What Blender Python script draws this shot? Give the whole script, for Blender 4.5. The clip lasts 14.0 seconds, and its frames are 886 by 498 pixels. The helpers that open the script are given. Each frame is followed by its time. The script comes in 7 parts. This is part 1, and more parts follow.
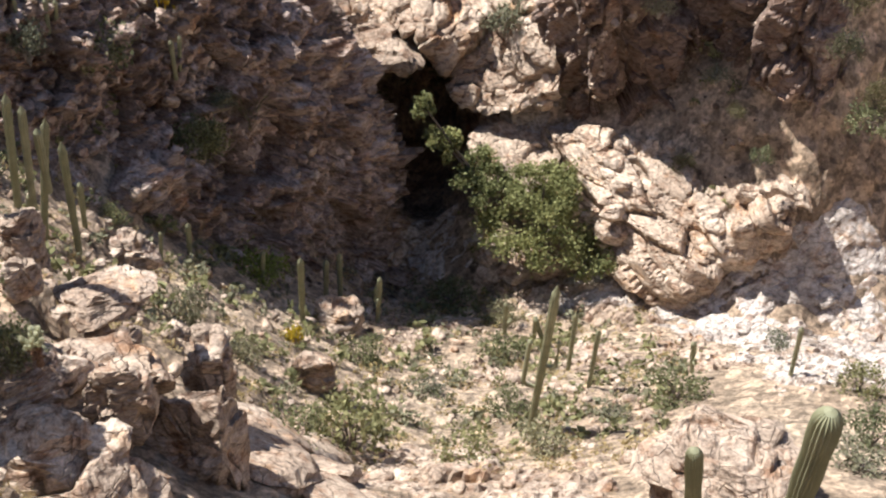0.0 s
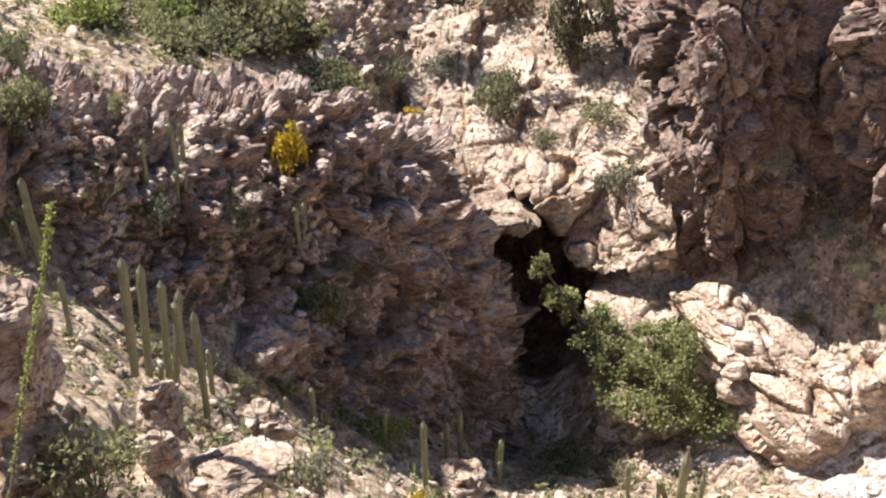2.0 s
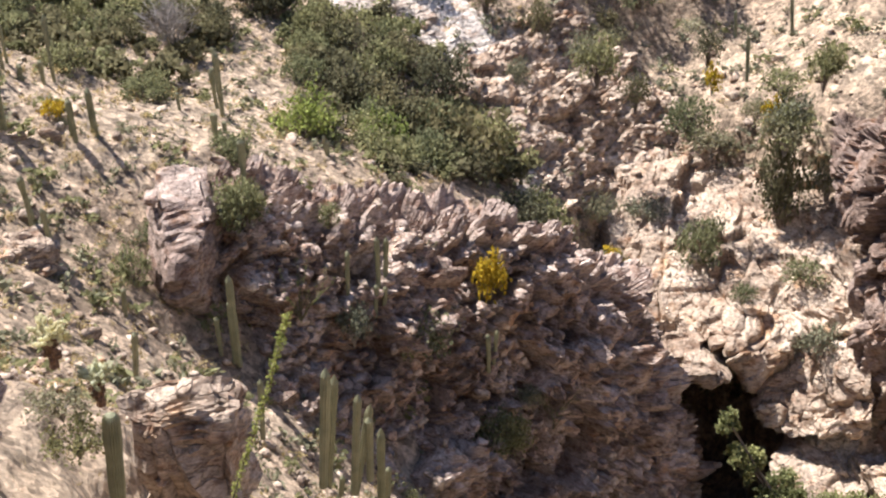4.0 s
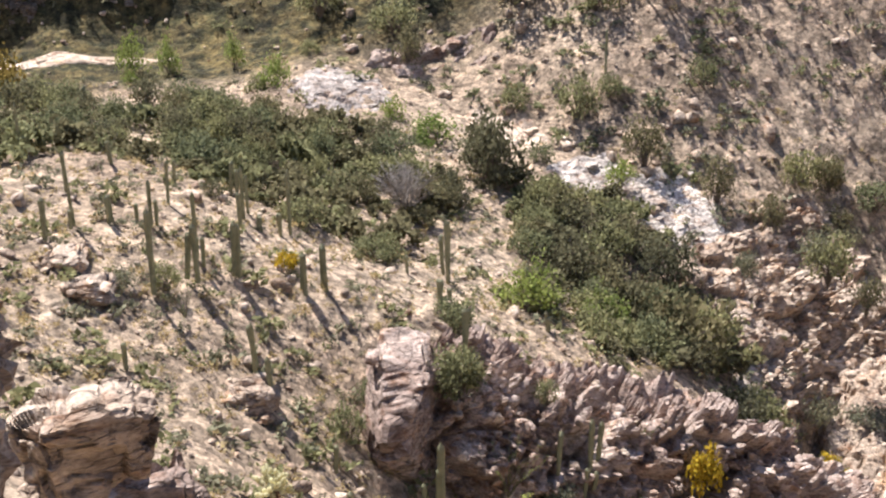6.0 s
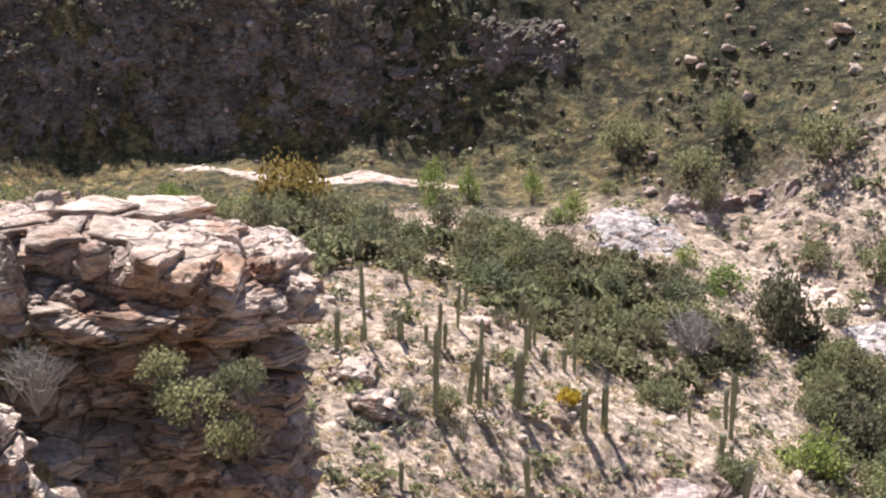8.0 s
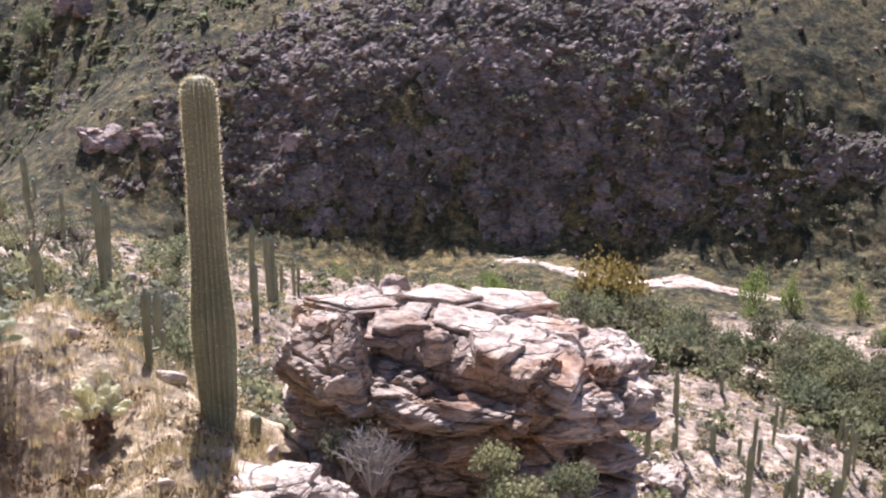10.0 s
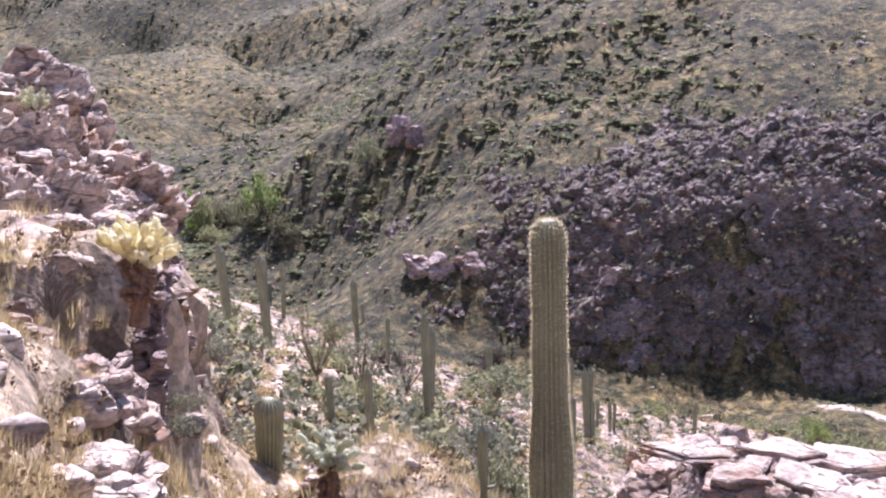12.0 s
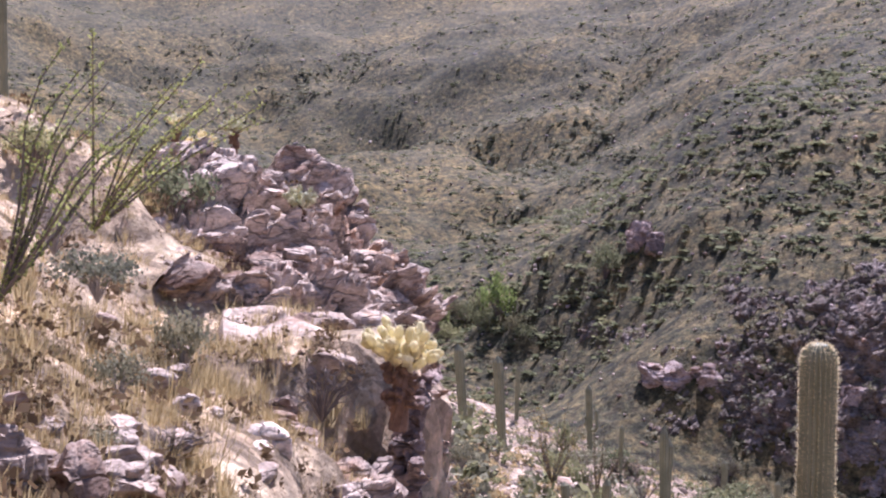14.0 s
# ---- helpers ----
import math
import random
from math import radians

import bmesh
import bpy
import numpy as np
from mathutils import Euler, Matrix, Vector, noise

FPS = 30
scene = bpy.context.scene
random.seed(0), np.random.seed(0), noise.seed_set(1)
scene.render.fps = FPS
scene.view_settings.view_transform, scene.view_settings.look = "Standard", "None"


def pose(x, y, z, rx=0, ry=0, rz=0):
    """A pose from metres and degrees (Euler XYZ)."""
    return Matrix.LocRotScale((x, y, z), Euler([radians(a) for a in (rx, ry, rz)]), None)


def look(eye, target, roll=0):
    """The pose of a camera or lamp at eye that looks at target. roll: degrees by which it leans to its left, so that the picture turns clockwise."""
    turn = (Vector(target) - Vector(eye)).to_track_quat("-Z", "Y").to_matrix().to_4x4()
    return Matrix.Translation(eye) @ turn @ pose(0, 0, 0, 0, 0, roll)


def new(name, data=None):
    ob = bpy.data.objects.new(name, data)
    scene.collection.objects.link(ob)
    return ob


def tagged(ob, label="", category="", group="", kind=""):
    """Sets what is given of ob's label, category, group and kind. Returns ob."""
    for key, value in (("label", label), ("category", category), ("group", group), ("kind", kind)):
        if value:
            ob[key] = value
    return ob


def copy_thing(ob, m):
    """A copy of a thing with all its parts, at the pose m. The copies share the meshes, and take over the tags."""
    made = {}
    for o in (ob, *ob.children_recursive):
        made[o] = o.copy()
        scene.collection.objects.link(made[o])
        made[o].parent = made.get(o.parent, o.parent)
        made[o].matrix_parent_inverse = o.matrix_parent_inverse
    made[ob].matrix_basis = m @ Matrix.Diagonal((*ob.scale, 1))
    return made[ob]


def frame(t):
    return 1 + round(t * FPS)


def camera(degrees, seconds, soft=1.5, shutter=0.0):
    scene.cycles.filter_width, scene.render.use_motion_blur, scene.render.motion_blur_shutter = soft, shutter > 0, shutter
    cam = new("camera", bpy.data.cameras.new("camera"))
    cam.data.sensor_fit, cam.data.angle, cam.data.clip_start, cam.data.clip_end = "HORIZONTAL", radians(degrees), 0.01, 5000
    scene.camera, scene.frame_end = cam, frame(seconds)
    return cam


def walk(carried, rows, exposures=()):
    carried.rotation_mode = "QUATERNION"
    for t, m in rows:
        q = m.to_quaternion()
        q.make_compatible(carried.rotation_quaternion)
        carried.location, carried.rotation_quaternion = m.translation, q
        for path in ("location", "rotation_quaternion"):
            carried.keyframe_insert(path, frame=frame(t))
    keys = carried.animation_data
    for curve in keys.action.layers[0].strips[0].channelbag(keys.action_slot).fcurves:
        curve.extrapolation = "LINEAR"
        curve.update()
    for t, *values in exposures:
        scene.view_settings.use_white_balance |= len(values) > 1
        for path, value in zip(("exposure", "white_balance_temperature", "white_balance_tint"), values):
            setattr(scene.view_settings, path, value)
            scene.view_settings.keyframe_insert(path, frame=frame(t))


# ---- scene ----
cam = camera(33.56, 14.0, 2.2)
PATH = (
    (0.0, pose(3.196, -3.063, 49.664, 46.732, 0.610, -27.974)),
    (0.5, pose(3.008, -2.894, 49.952, 48.430, 1.926, -28.065)),
    (1.0, pose(2.799, -2.691, 50.162, 49.902, 2.898, -27.866)),
    (1.5, pose(2.574, -2.462, 50.308, 51.397, 3.517, -26.894)),
    (2.0, pose(2.337, -2.215, 50.397, 52.637, 3.614, -25.364)),
    (4.5, pose(1.097, -0.936, 50.325, 59.768, 1.797, -13.791)),
    (5.0, pose(0.859, -0.708, 50.258, 61.605, 1.537, -11.556)),
    (5.5, pose(0.628, -0.498, 50.188, 63.448, 1.427, -9.141)),
    (6.0, pose(0.408, -0.309, 50.119, 65.201, 1.103, -6.594)),
    (6.5, pose(0.198, -0.142, 50.056, 67.061, 0.710, -3.257)),
    (7.0, pose(0.000, 0.000, 50.000, 68.556, 0.323, -0.127)),
    (9.5, pose(-0.813, 0.353, 49.906, 73.203, -0.861, 14.835)),
    (10.0, pose(-0.945, 0.361, 49.926, 74.293, -1.023, 18.470)),
    (10.5, pose(-1.069, 0.354, 49.957, 75.479, -0.898, 21.818)),
    (11.0, pose(-1.189, 0.337, 49.995, 76.696, -0.805, 24.864)),
    (11.5, pose(-1.306, 0.314, 50.038, 78.012, -0.660, 28.189)),
    (12.0, pose(-1.423, 0.289, 50.081, 79.248, -0.639, 30.879)),
    (12.5, pose(-1.544, 0.270, 50.120, 80.268, -0.903, 33.199)),
    (13.0, pose(-1.671, 0.262, 50.149, 81.470, -1.079, 35.559)),
    (13.5, pose(-1.809, 0.273, 50.163, 82.348, -1.411, 37.849)),
    (14.0, pose(-1.962, 0.310, 50.154, 82.996, -1.985, 40.262)),
)
walk(cam, PATH, ((0.0, 1.1, 5700, 12), (1.0, 1.3, 5700, 12), (2.0, 1.38, 5700, 13), (5.0, 1.3, 5750, 15), (7.0, 1.25, 5650, 16), (9.5, 1.35, 5300, 24), (11.5, 1.5, 5100, 30), (13.0, 1.6, 5090, 38), (14.0, 1.25, 5130, 36)))

# ---- light ----
SUN_YAW, SUN_EL = 28.0, 54.0
world = bpy.data.worlds.new("sky")
scene.world = world
world.use_nodes = True
wn = world.node_tree
sky = wn.nodes.new("ShaderNodeTexSky")
sky.sky_type, sky.sun_disc = "NISHITA", False
sky.sun_elevation, sky.sun_rotation = radians(SUN_EL), radians(-SUN_YAW)
wn.nodes["Background"].inputs["Strength"].default_value = 0.062
wn.links.new(sky.outputs[0], wn.nodes["Background"].inputs[0])
sun = new("sun", bpy.data.lights.new("sun", "SUN"))
sun.data.energy, sun.data.angle, sun.data.color = 5.0, radians(0.53), (1.0, 0.91, 0.77)
sdir = Vector((-math.sin(radians(SUN_YAW)) * math.cos(radians(SUN_EL)), math.cos(radians(SUN_YAW)) * math.cos(radians(SUN_EL)), math.sin(radians(SUN_EL))))
sun.matrix_world = look(sdir * 100, (0, 0, 0))

# ---- materials ----
def material(name, rough=0.9):
    m = bpy.data.materials.new(name)
    m.use_nodes = True
    b = m.node_tree.nodes["Principled BSDF"]
    b.inputs["Roughness"].default_value = rough
    b.inputs["Specular IOR Level"].default_value = 0.25
    return m, m.node_tree, b


def node(tree, kind, **values):
    n = tree.nodes.new(kind)
    for key, v in values.items():
        n.inputs[key].default_value = v
    return n


def ramp(tree, fac, stops):
    r = tree.nodes.new("ShaderNodeValToRGB")
    e = r.color_ramp.elements
    while len(e) < len(stops):
        e.new(0.5)
    for el, (pos, col) in zip(e, stops):
        el.position, el.color = pos, (*col, 1)
    tree.links.new(fac, r.inputs[0])
    return r.outputs[0]


def mix(tree, fac, a, b, how="MIX"):
    n = tree.nodes.new("ShaderNodeMix")
    n.data_type, n.blend_type = "RGBA", how
    for sock, v in ((n.inputs[0], fac), (n.inputs[6], a), (n.inputs[7], b)):
        if isinstance(v, (int, float)):
            sock.default_value = v
        elif isinstance(v, tuple):
            sock.default_value = (*v, 1)
        else:
            tree.links.new(v, sock)
    return n.outputs[2]


def place(tree, stretch=(1, 1, 1)):
    g = tree.nodes.new("ShaderNodeNewGeometry")
    m = tree.nodes.new("ShaderNodeMapping")
    m.inputs["Scale"].default_value = stretch
    tree.links.new(g.outputs["Position"], m.inputs[0])
    return m.outputs[0]


def noisy(tree, where, scale, detail=5.0, rough=0.6):
    n = node(tree, "ShaderNodeTexNoise", Scale=scale, Detail=detail, Roughness=rough)
    tree.links.new(where, n.inputs["Vector"])
    return n.outputs["Fac"]


def bump(tree, b, height, strength, distance):
    n = node(tree, "ShaderNodeBump", Strength=strength, Distance=distance)
    tree.links.new(height, n.inputs["Height"])
    tree.links.new(n.outputs[0], b.inputs["Normal"])


def rock_material(name, dark, mid, light, scale=1.0, strata=3.0, relief=0.2):
    """Granite: mottled colour, dark varnish and rust in patches, grain, and fine crooked cracks between small blocks."""
    m, t, b = material(name, 0.92)
    w, ws = place(t), place(t, (1, 1, strata))
    big, fine, speck = noisy(t, w, 0.25 * scale), noisy(t, ws, 2.2 * scale, 8, 0.68), noisy(t, ws, 9.0 * scale, 6, 0.7)
    base = ramp(t, big, ((0.3, dark), (0.48, mid), (0.64, light)))
    varnish = ramp(t, noisy(t, ws, 0.7 * scale, 7, 0.72), ((0.52, (1, 1, 1)), (0.60, (0.66, 0.56, 0.50)), (0.72, (0.40, 0.32, 0.28))))
    rust = ramp(t, noisy(t, w, 0.45 * scale, 6, 0.7), ((0.55, (1, 1, 1)), (0.68, (1.0, 0.80, 0.60))))
    tone = ramp(t, fine, ((0.32, (0.40, 0.36, 0.33)), (0.47, (0.92, 0.91, 0.90)), (0.66, (1.3, 1.28, 1.26))))
    salt = ramp(t, speck, ((0.34, (0.62, 0.60, 0.58)), (0.5, (1, 1, 1)), (0.68, (1.22, 1.22, 1.22))))
    isl = t.nodes.new("ShaderNodeNewGeometry")
    var = ramp(t, isl.outputs["Random Per Island"], ((0.0, (0.74, 0.71, 0.70)), (1.0, (1.2, 1.18, 1.15))))
    c = mix(t, 1.0, base, tone, "MULTIPLY")
    for layer in (varnish, rust, salt, var):
        c = mix(t, 1.0, c, layer, "MULTIPLY")
    # crooked cracks
    bent = t.nodes.new("ShaderNodeVectorMath")
    bent.operation = "MULTIPLY_ADD"
    wob = node(t, "ShaderNodeTexNoise", Scale=1.1 * scale, Detail=6.0)
    t.links.new(ws, wob.inputs["Vector"])
    t.links.new(wob.outputs["Color"], bent.inputs[0])
    bent.inputs[1].default_value = (1.6, 1.6, 1.6)
    t.links.new(ws, bent.inputs[2])
    edge = node(t, "ShaderNodeTexVoronoi", Scale=0.8 * scale)
    edge.feature = "DISTANCE_TO_EDGE"
    t.links.new(bent.outputs[0], edge.inputs["Vector"])
    crack = ramp(t, edge.outputs["Distance"], ((0.0, (0.38, 0.34, 0.31)), (0.025, (0.8, 0.79, 0.78)), (0.06, (1, 1, 1))))
    shown = ramp(t, noisy(t, w, 0.8 * scale, 5, 0.7), ((0.46, (0, 0, 0)), (0.6, (0.75, 0.75, 0.75))))
    c = mix(t, shown, c, mix(t, 1.0, c, crack, "MULTIPLY"))
    t.links.new(c, b.inputs["Base Color"])
    both = mix(t, 0.5, fine, crack)
    bump(t, b, both, 1.0, relief)
    return m


ROCK = rock_material("pink_granite", (0.295, 0.228, 0.170), (0.44, 0.358, 0.276), (0.57, 0.48, 0.383))
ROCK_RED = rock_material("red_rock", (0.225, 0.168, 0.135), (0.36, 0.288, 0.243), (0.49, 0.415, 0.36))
ROCK_PALE = rock_material("pale_polished_rock", (0.34, 0.30, 0.262), (0.45, 0.41, 0.365), (0.55, 0.51, 0.465), strata=2.0)
# far bank: dull brush tone, with the slope's shade put into the colour
ROCK_BRUSH_SHADE = rock_material("brush_and_shade_toned_rock", (0.082, 0.070, 0.052), (0.155, 0.13, 0.10), (0.285, 0.24, 0.20))
ROCK_SLAB = rock_material("bare_tan_slab", (0.45, 0.36, 0.27), (0.56, 0.46, 0.355), (0.64, 0.54, 0.43))
# red rock taken darker: the canyon wall's shade is painted into it
ROCK_WALL_SHADE = rock_material("shade_toned_canyon_rock", (0.13, 0.092, 0.072), (0.22, 0.165, 0.132), (0.31, 0.245, 0.205))
# stone colour with shade worked in, for slopes turned from the sun
ROCK_DARK = rock_material("shade_dark_rock", (0.062, 0.043, 0.031), (0.115, 0.081, 0.058), (0.20, 0.145, 0.107))


def soil_material():
    m, t, b = material("desert_soil", 0.95)
    w = place(t)
    big, mid, fine = noisy(t, w, 0.06), noisy(t, w, 0.9, 8, 0.7), noisy(t, w, 7.0, 8, 0.7)
    base = ramp(t, big, ((0.3, (0.27, 0.20, 0.142)), (0.5, (0.40, 0.31, 0.225)), (0.7, (0.50, 0.40, 0.298))))
    grit = ramp(t, mid, ((0.32, (0.45, 0.43, 0.41)), (0.5, (0.95, 0.95, 0.93)), (0.68, (1.25, 1.22, 1.18))))
    # low brush and dead grass cover the bank beyond the creek; their dark tone also deepens its shade
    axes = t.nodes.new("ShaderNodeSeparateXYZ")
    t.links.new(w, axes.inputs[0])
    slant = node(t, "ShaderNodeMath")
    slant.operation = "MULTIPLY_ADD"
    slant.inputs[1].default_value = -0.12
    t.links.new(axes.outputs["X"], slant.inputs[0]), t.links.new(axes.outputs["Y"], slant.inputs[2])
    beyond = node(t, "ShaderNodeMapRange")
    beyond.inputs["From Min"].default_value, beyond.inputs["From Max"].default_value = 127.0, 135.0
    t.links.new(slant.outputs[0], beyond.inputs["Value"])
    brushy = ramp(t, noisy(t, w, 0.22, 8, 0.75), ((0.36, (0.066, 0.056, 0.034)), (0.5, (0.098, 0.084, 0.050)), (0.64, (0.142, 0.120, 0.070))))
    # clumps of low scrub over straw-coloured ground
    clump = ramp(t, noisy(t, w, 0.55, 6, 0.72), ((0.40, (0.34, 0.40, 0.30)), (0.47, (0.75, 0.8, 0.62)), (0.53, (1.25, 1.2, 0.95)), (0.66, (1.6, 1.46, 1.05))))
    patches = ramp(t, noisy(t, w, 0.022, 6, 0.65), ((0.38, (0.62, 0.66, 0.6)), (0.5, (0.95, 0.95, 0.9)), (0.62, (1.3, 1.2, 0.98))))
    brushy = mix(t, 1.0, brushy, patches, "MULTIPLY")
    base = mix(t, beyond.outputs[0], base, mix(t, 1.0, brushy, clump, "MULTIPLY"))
    # trodden dry grass and litter round the viewpoint
    reach = t.nodes.new("ShaderNodeVectorMath")
    reach.operation = "DISTANCE"
    reach.inputs[1].default_value = (-17, 13, 46)
    t.links.new(w, reach.inputs[0])
    near = node(t, "ShaderNodeMapRange")
    near.inputs["From Min"].default_value, near.inputs["From Max"].default_value = 22.0, 11.0
    t.links.new(reach.outputs["Value"], near.inputs["Value"])
    litter = ramp(t, noisy(t, w, 0.7, 8, 0.75), ((0.36, (0.32, 0.235, 0.15)), (0.5, (0.52, 0.40, 0.255)), (0.64, (0.66, 0.53, 0.355))))
    base = mix(t, near.outputs[0], base, litter)
    c = mix(t, 1.0, base, grit, "MULTIPLY")
    for scale, much in ((1.1, 0.55), (3.6, 0.6)):
        v = node(t, "ShaderNodeTexVoronoi", Scale=scale)
        t.links.new(w, v.inputs["Vector"])
        tone = t.nodes.new("ShaderNodeSeparateColor")
        t.links.new(v.outputs["Color"], tone.inputs[0])
        c = mix(t, much, c, ramp(t, tone.outputs[0], ((0.1, (0.4, 0.38, 0.36)), (0.5, (0.95, 0.95, 0.93)), (0.9, (1.5, 1.46, 1.42)))), "MULTIPLY")
    c = mix(t, 0.5, c, ramp(t, fine, ((0.3, (0.4, 0.4, 0.4)), (0.7, (1.5, 1.5, 1.5)))), "MULTIPLY")
    t.links.new(c, b.inputs["Base Color"])
    bump(t, b, mid, 1.0, 0.5)
    return m


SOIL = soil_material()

# ---- ground: heights spanned between the lines of a survey sketch ----
LINES = {
    "creek": ((-330, 330, 14), (-210, 250, 12), (-136, 172, 10), (-107, 144, 9.5), (-76, 126, 9), (-57, 131, 8.5), (-38, 138, 8), (-20, 138, 8), (3, 124, 8), (18, 122, 5), (26, 110, 3.2), (32, 97, -1.5), (37, 92, -7)),
    "cave": ((42, 95.5, -10.5), (47, 94, -13), (44.5, 89.5, -29), (49, 88.5, -29), (40.5, 77, -29), (46.5, 76, -29), (37, 70, -25.5), (42, 69, -25)),
    "basin": ((41, 64, -25.5), (34, 52, -18), (27, 43, -11), (19.5, 36, -4), (31, 25, 2), (43, 32, -6), (53, 41, -17.5), (46.5, 61, -24), (49.5, 53, -23.5), (58, 46, -22), (72, 48, -24), (90, 40, -30)),
    "right_bank": ((47.5, 66, -20), (46.5, 72, -18.5), (51, 67.5, -17), (53, 60, -18), (54, 74, -12), (58, 68, -13), (62, 55, -11), (66, 60, -5), (63, 76, -6), (60, 87, -3), (53.5, 88.5, -7.5), (56, 82, -11), (45.5, 96.5, -9), (52, 107.5, -3.5), (65, 112, 3), (85, 70, 14), (110, 100, 35), (80, 130, 32)),
    "dome": ((34, 69, -24.5), (22, 63.5, -12), (21, 71, 1.0), (28, 82, -2), (34.5, 82, -10), (34.5, 74.5, -15), (13.5, 81, 6), (10, 55, 1), (7, 60, 3), (25, 92, -1), (30, 94, -2)),
    "bench": ((-5, 68, 13.5), (-6, 78, 15), (-12.5, 92, 15.3), (6, 86, 9.5), (7.5, 77, 9.5), (-8, 111, 11), (-25, 121, 10.2), (-45, 110, 14), (-40, 85, 20), (22, 105, 2.5)),
    "near_spur": ((-31, 50, 31), (-43, 64, 27.5), (-45, 56, 30), (-64, 90, 23), (-75, 62, 33), (-20.5, 36.5, 33.2), (-19.7, 33, 35.7), (-25.2, 36, 35.6), (-31, 35.3, 35.4), (-26.5, 41, 34.2), (-45.8, 52, 33.4), (-15.2, 18.3, 41.6), (-17, 45, 25), (-14, 60, 17), (-65, 30, 50), (-90, 100, 20)),
    "under_camera": ((3.5, -4.5, 48.4), (0, -2, 48.4), (-2.5, -1, 48.4), (-6, 2, 48.2), (-11.3, 8, 46.9), (-12.5, 7.5, 47.6), (-16.9, 11.6, 46.7), (-18.2, 11.7, 47.4), (-19.5, 14, 46.7), (-22.4, 17.4, 46), (-17.1, 14.3, 46), (-22.3, 14.6, 47.8), (-26.5, 17.5, 48.2), (-15.4, 14.6, 45.5), (-13, 12.4, 45.1), (-12.5, 13.5, 43.3), (-11.6, 21, 40.8), (-13.2, 22.5, 39.9), (-10.3, 19, 41), (-10, 16, 41.8), (-15.5, 19.5, 41)),
    "cliff": ((5.5, 0, 42), (2, 4.5, 42), (-4, 7, 43.5), (-3, 14, 37), (-5, 22, 33), (3, 16, 28), (4.5, 12, 27), (6, 26, 13), (9.5, 36, 8), (14, 12, 20), (20, 0, 22), (0, 40, 20), (-10, 32, 29)),
    "knob": ((-32, 31, 37), (-25.5, 30.5, 37), (-36, 18, 51), (-45, 5, 60)),
    "shelf": ((-19.4, 17.8, 45.3), (-17.7, 17.2, 45.0), (-18.2, 14.7, 46.2), (-22.8, 18.7, 46.5), (-22.6, 21.7, 46.0), (-25.2, 22.1, 46.9), (-22.3, 16.4, 48.0), (-24.9, 26.3, 43.8), (-27.1, 27.2, 45.0), (-28.4, 26.7, 46.0), (-27.8, 23.8, 47.0), (-24.0, 15.8, 49.0), (-15.3, 15.2, 44.9)),
    "drop": ((-12.2, 14.6, 41), (-13.6, 16.8, 40), (-15.8, 19.2, 39.5), (-18, 21.5, 40), (-20.4, 23.6, 39), (-22.8, 27.6, 37), (-22.4, 25.0, 38), (-21.2, 23.4, 38), (-23.3, 26.7, 38), (-11, 13, 41.5), (-14.8, 15.6, 42.7), (-14.6, 15.3, 42.3), (-14.3, 15.0, 42.0), (-13.8, 14.4, 41.7), (-13.4, 13.9, 41.8)),
    "far_bank": ((-28, 144, 8.5), (-29.5, 154, 25.5), (-33, 171, 40), (-50, 140.5, 8.8), (-54.5, 150.5, 25), (-69, 133.5, 9.2), (-75, 144.5, 21), (-4, 141, 9.5), (-3.5, 158.5, 25.5), (-39.5, 145, 8.5), (-43.5, 154.5, 25.5), (-49, 171, 39), (-60, 215, 57), (-14, 143, 8.5), (-15, 154.5, 24.5), (-17.5, 175, 39), (-21, 215, 57), (6, 138, 11), (8, 160, 28), (-60, 136, 9), (-65.5, 148, 23), (-75, 170, 36), (-78, 131, 9.5), (-84, 141, 19), (-98, 164, 33), (-115, 195, 47), (-116, 154, 12), (-124, 168, 26), (-140, 250, 44), (-60, 260, 66), (17, 132, 9.3), (30, 122, 9.5), (32, 133, 19)),
    "far_hills": ((-230, 310, 30), (-200, 420, 80), (-330, 420, 60), (-420, 380, 40), (-560, 450, 75), (-480, 650, 130), (-700, 620, 150), (-60, 450, 130), (120, 300, 110), (250, 60, 70), (-250, 150, 40), (-330, 120, 75), (-600, 200, 120)),
    "behind": ((30, -40, 55), (-40, -50, 75), (100, -60, 40), (-300, -200, 120), (300, -300, 90), (900, 100, 120), (-900, -100, 160), (0, 900, 220), (0, -900, 160), (-900, 800, 220), (900, 900, 200)),
}
KNOTS = np.array([p for line in LINES.values() for p in line], float)


def kernel(a, b):
    d2 = ((a[:, None, :] - b[None, :, :]) ** 2).sum(-1)
    return np.sqrt(d2 + 2.0)


K = kernel(KNOTS[:, :2], KNOTS[:, :2])
ONES = np.ones((len(KNOTS), 1))
A = np.block([[K - 0.02 * np.eye(len(KNOTS)), ONES], [ONES.T, np.zeros((1, 1))]])
WEIGHTS = np.linalg.solve(A, np.r_[KNOTS[:, 2], 0.0])


def lay(x, y):
    """The smooth height of the land at arrays x and y."""
    xy = np.stack([np.ravel(x), np.ravel(y)], 1).astype(float)
    out = np.empty(len(xy))
    for i in range(0, len(xy), 20000):
        out[i:i + 20000] = kernel(xy[i:i + 20000], KNOTS[:, :2]) @ WEIGHTS[:-1] + WEIGHTS[-1]
    return out.reshape(np.shape(x))


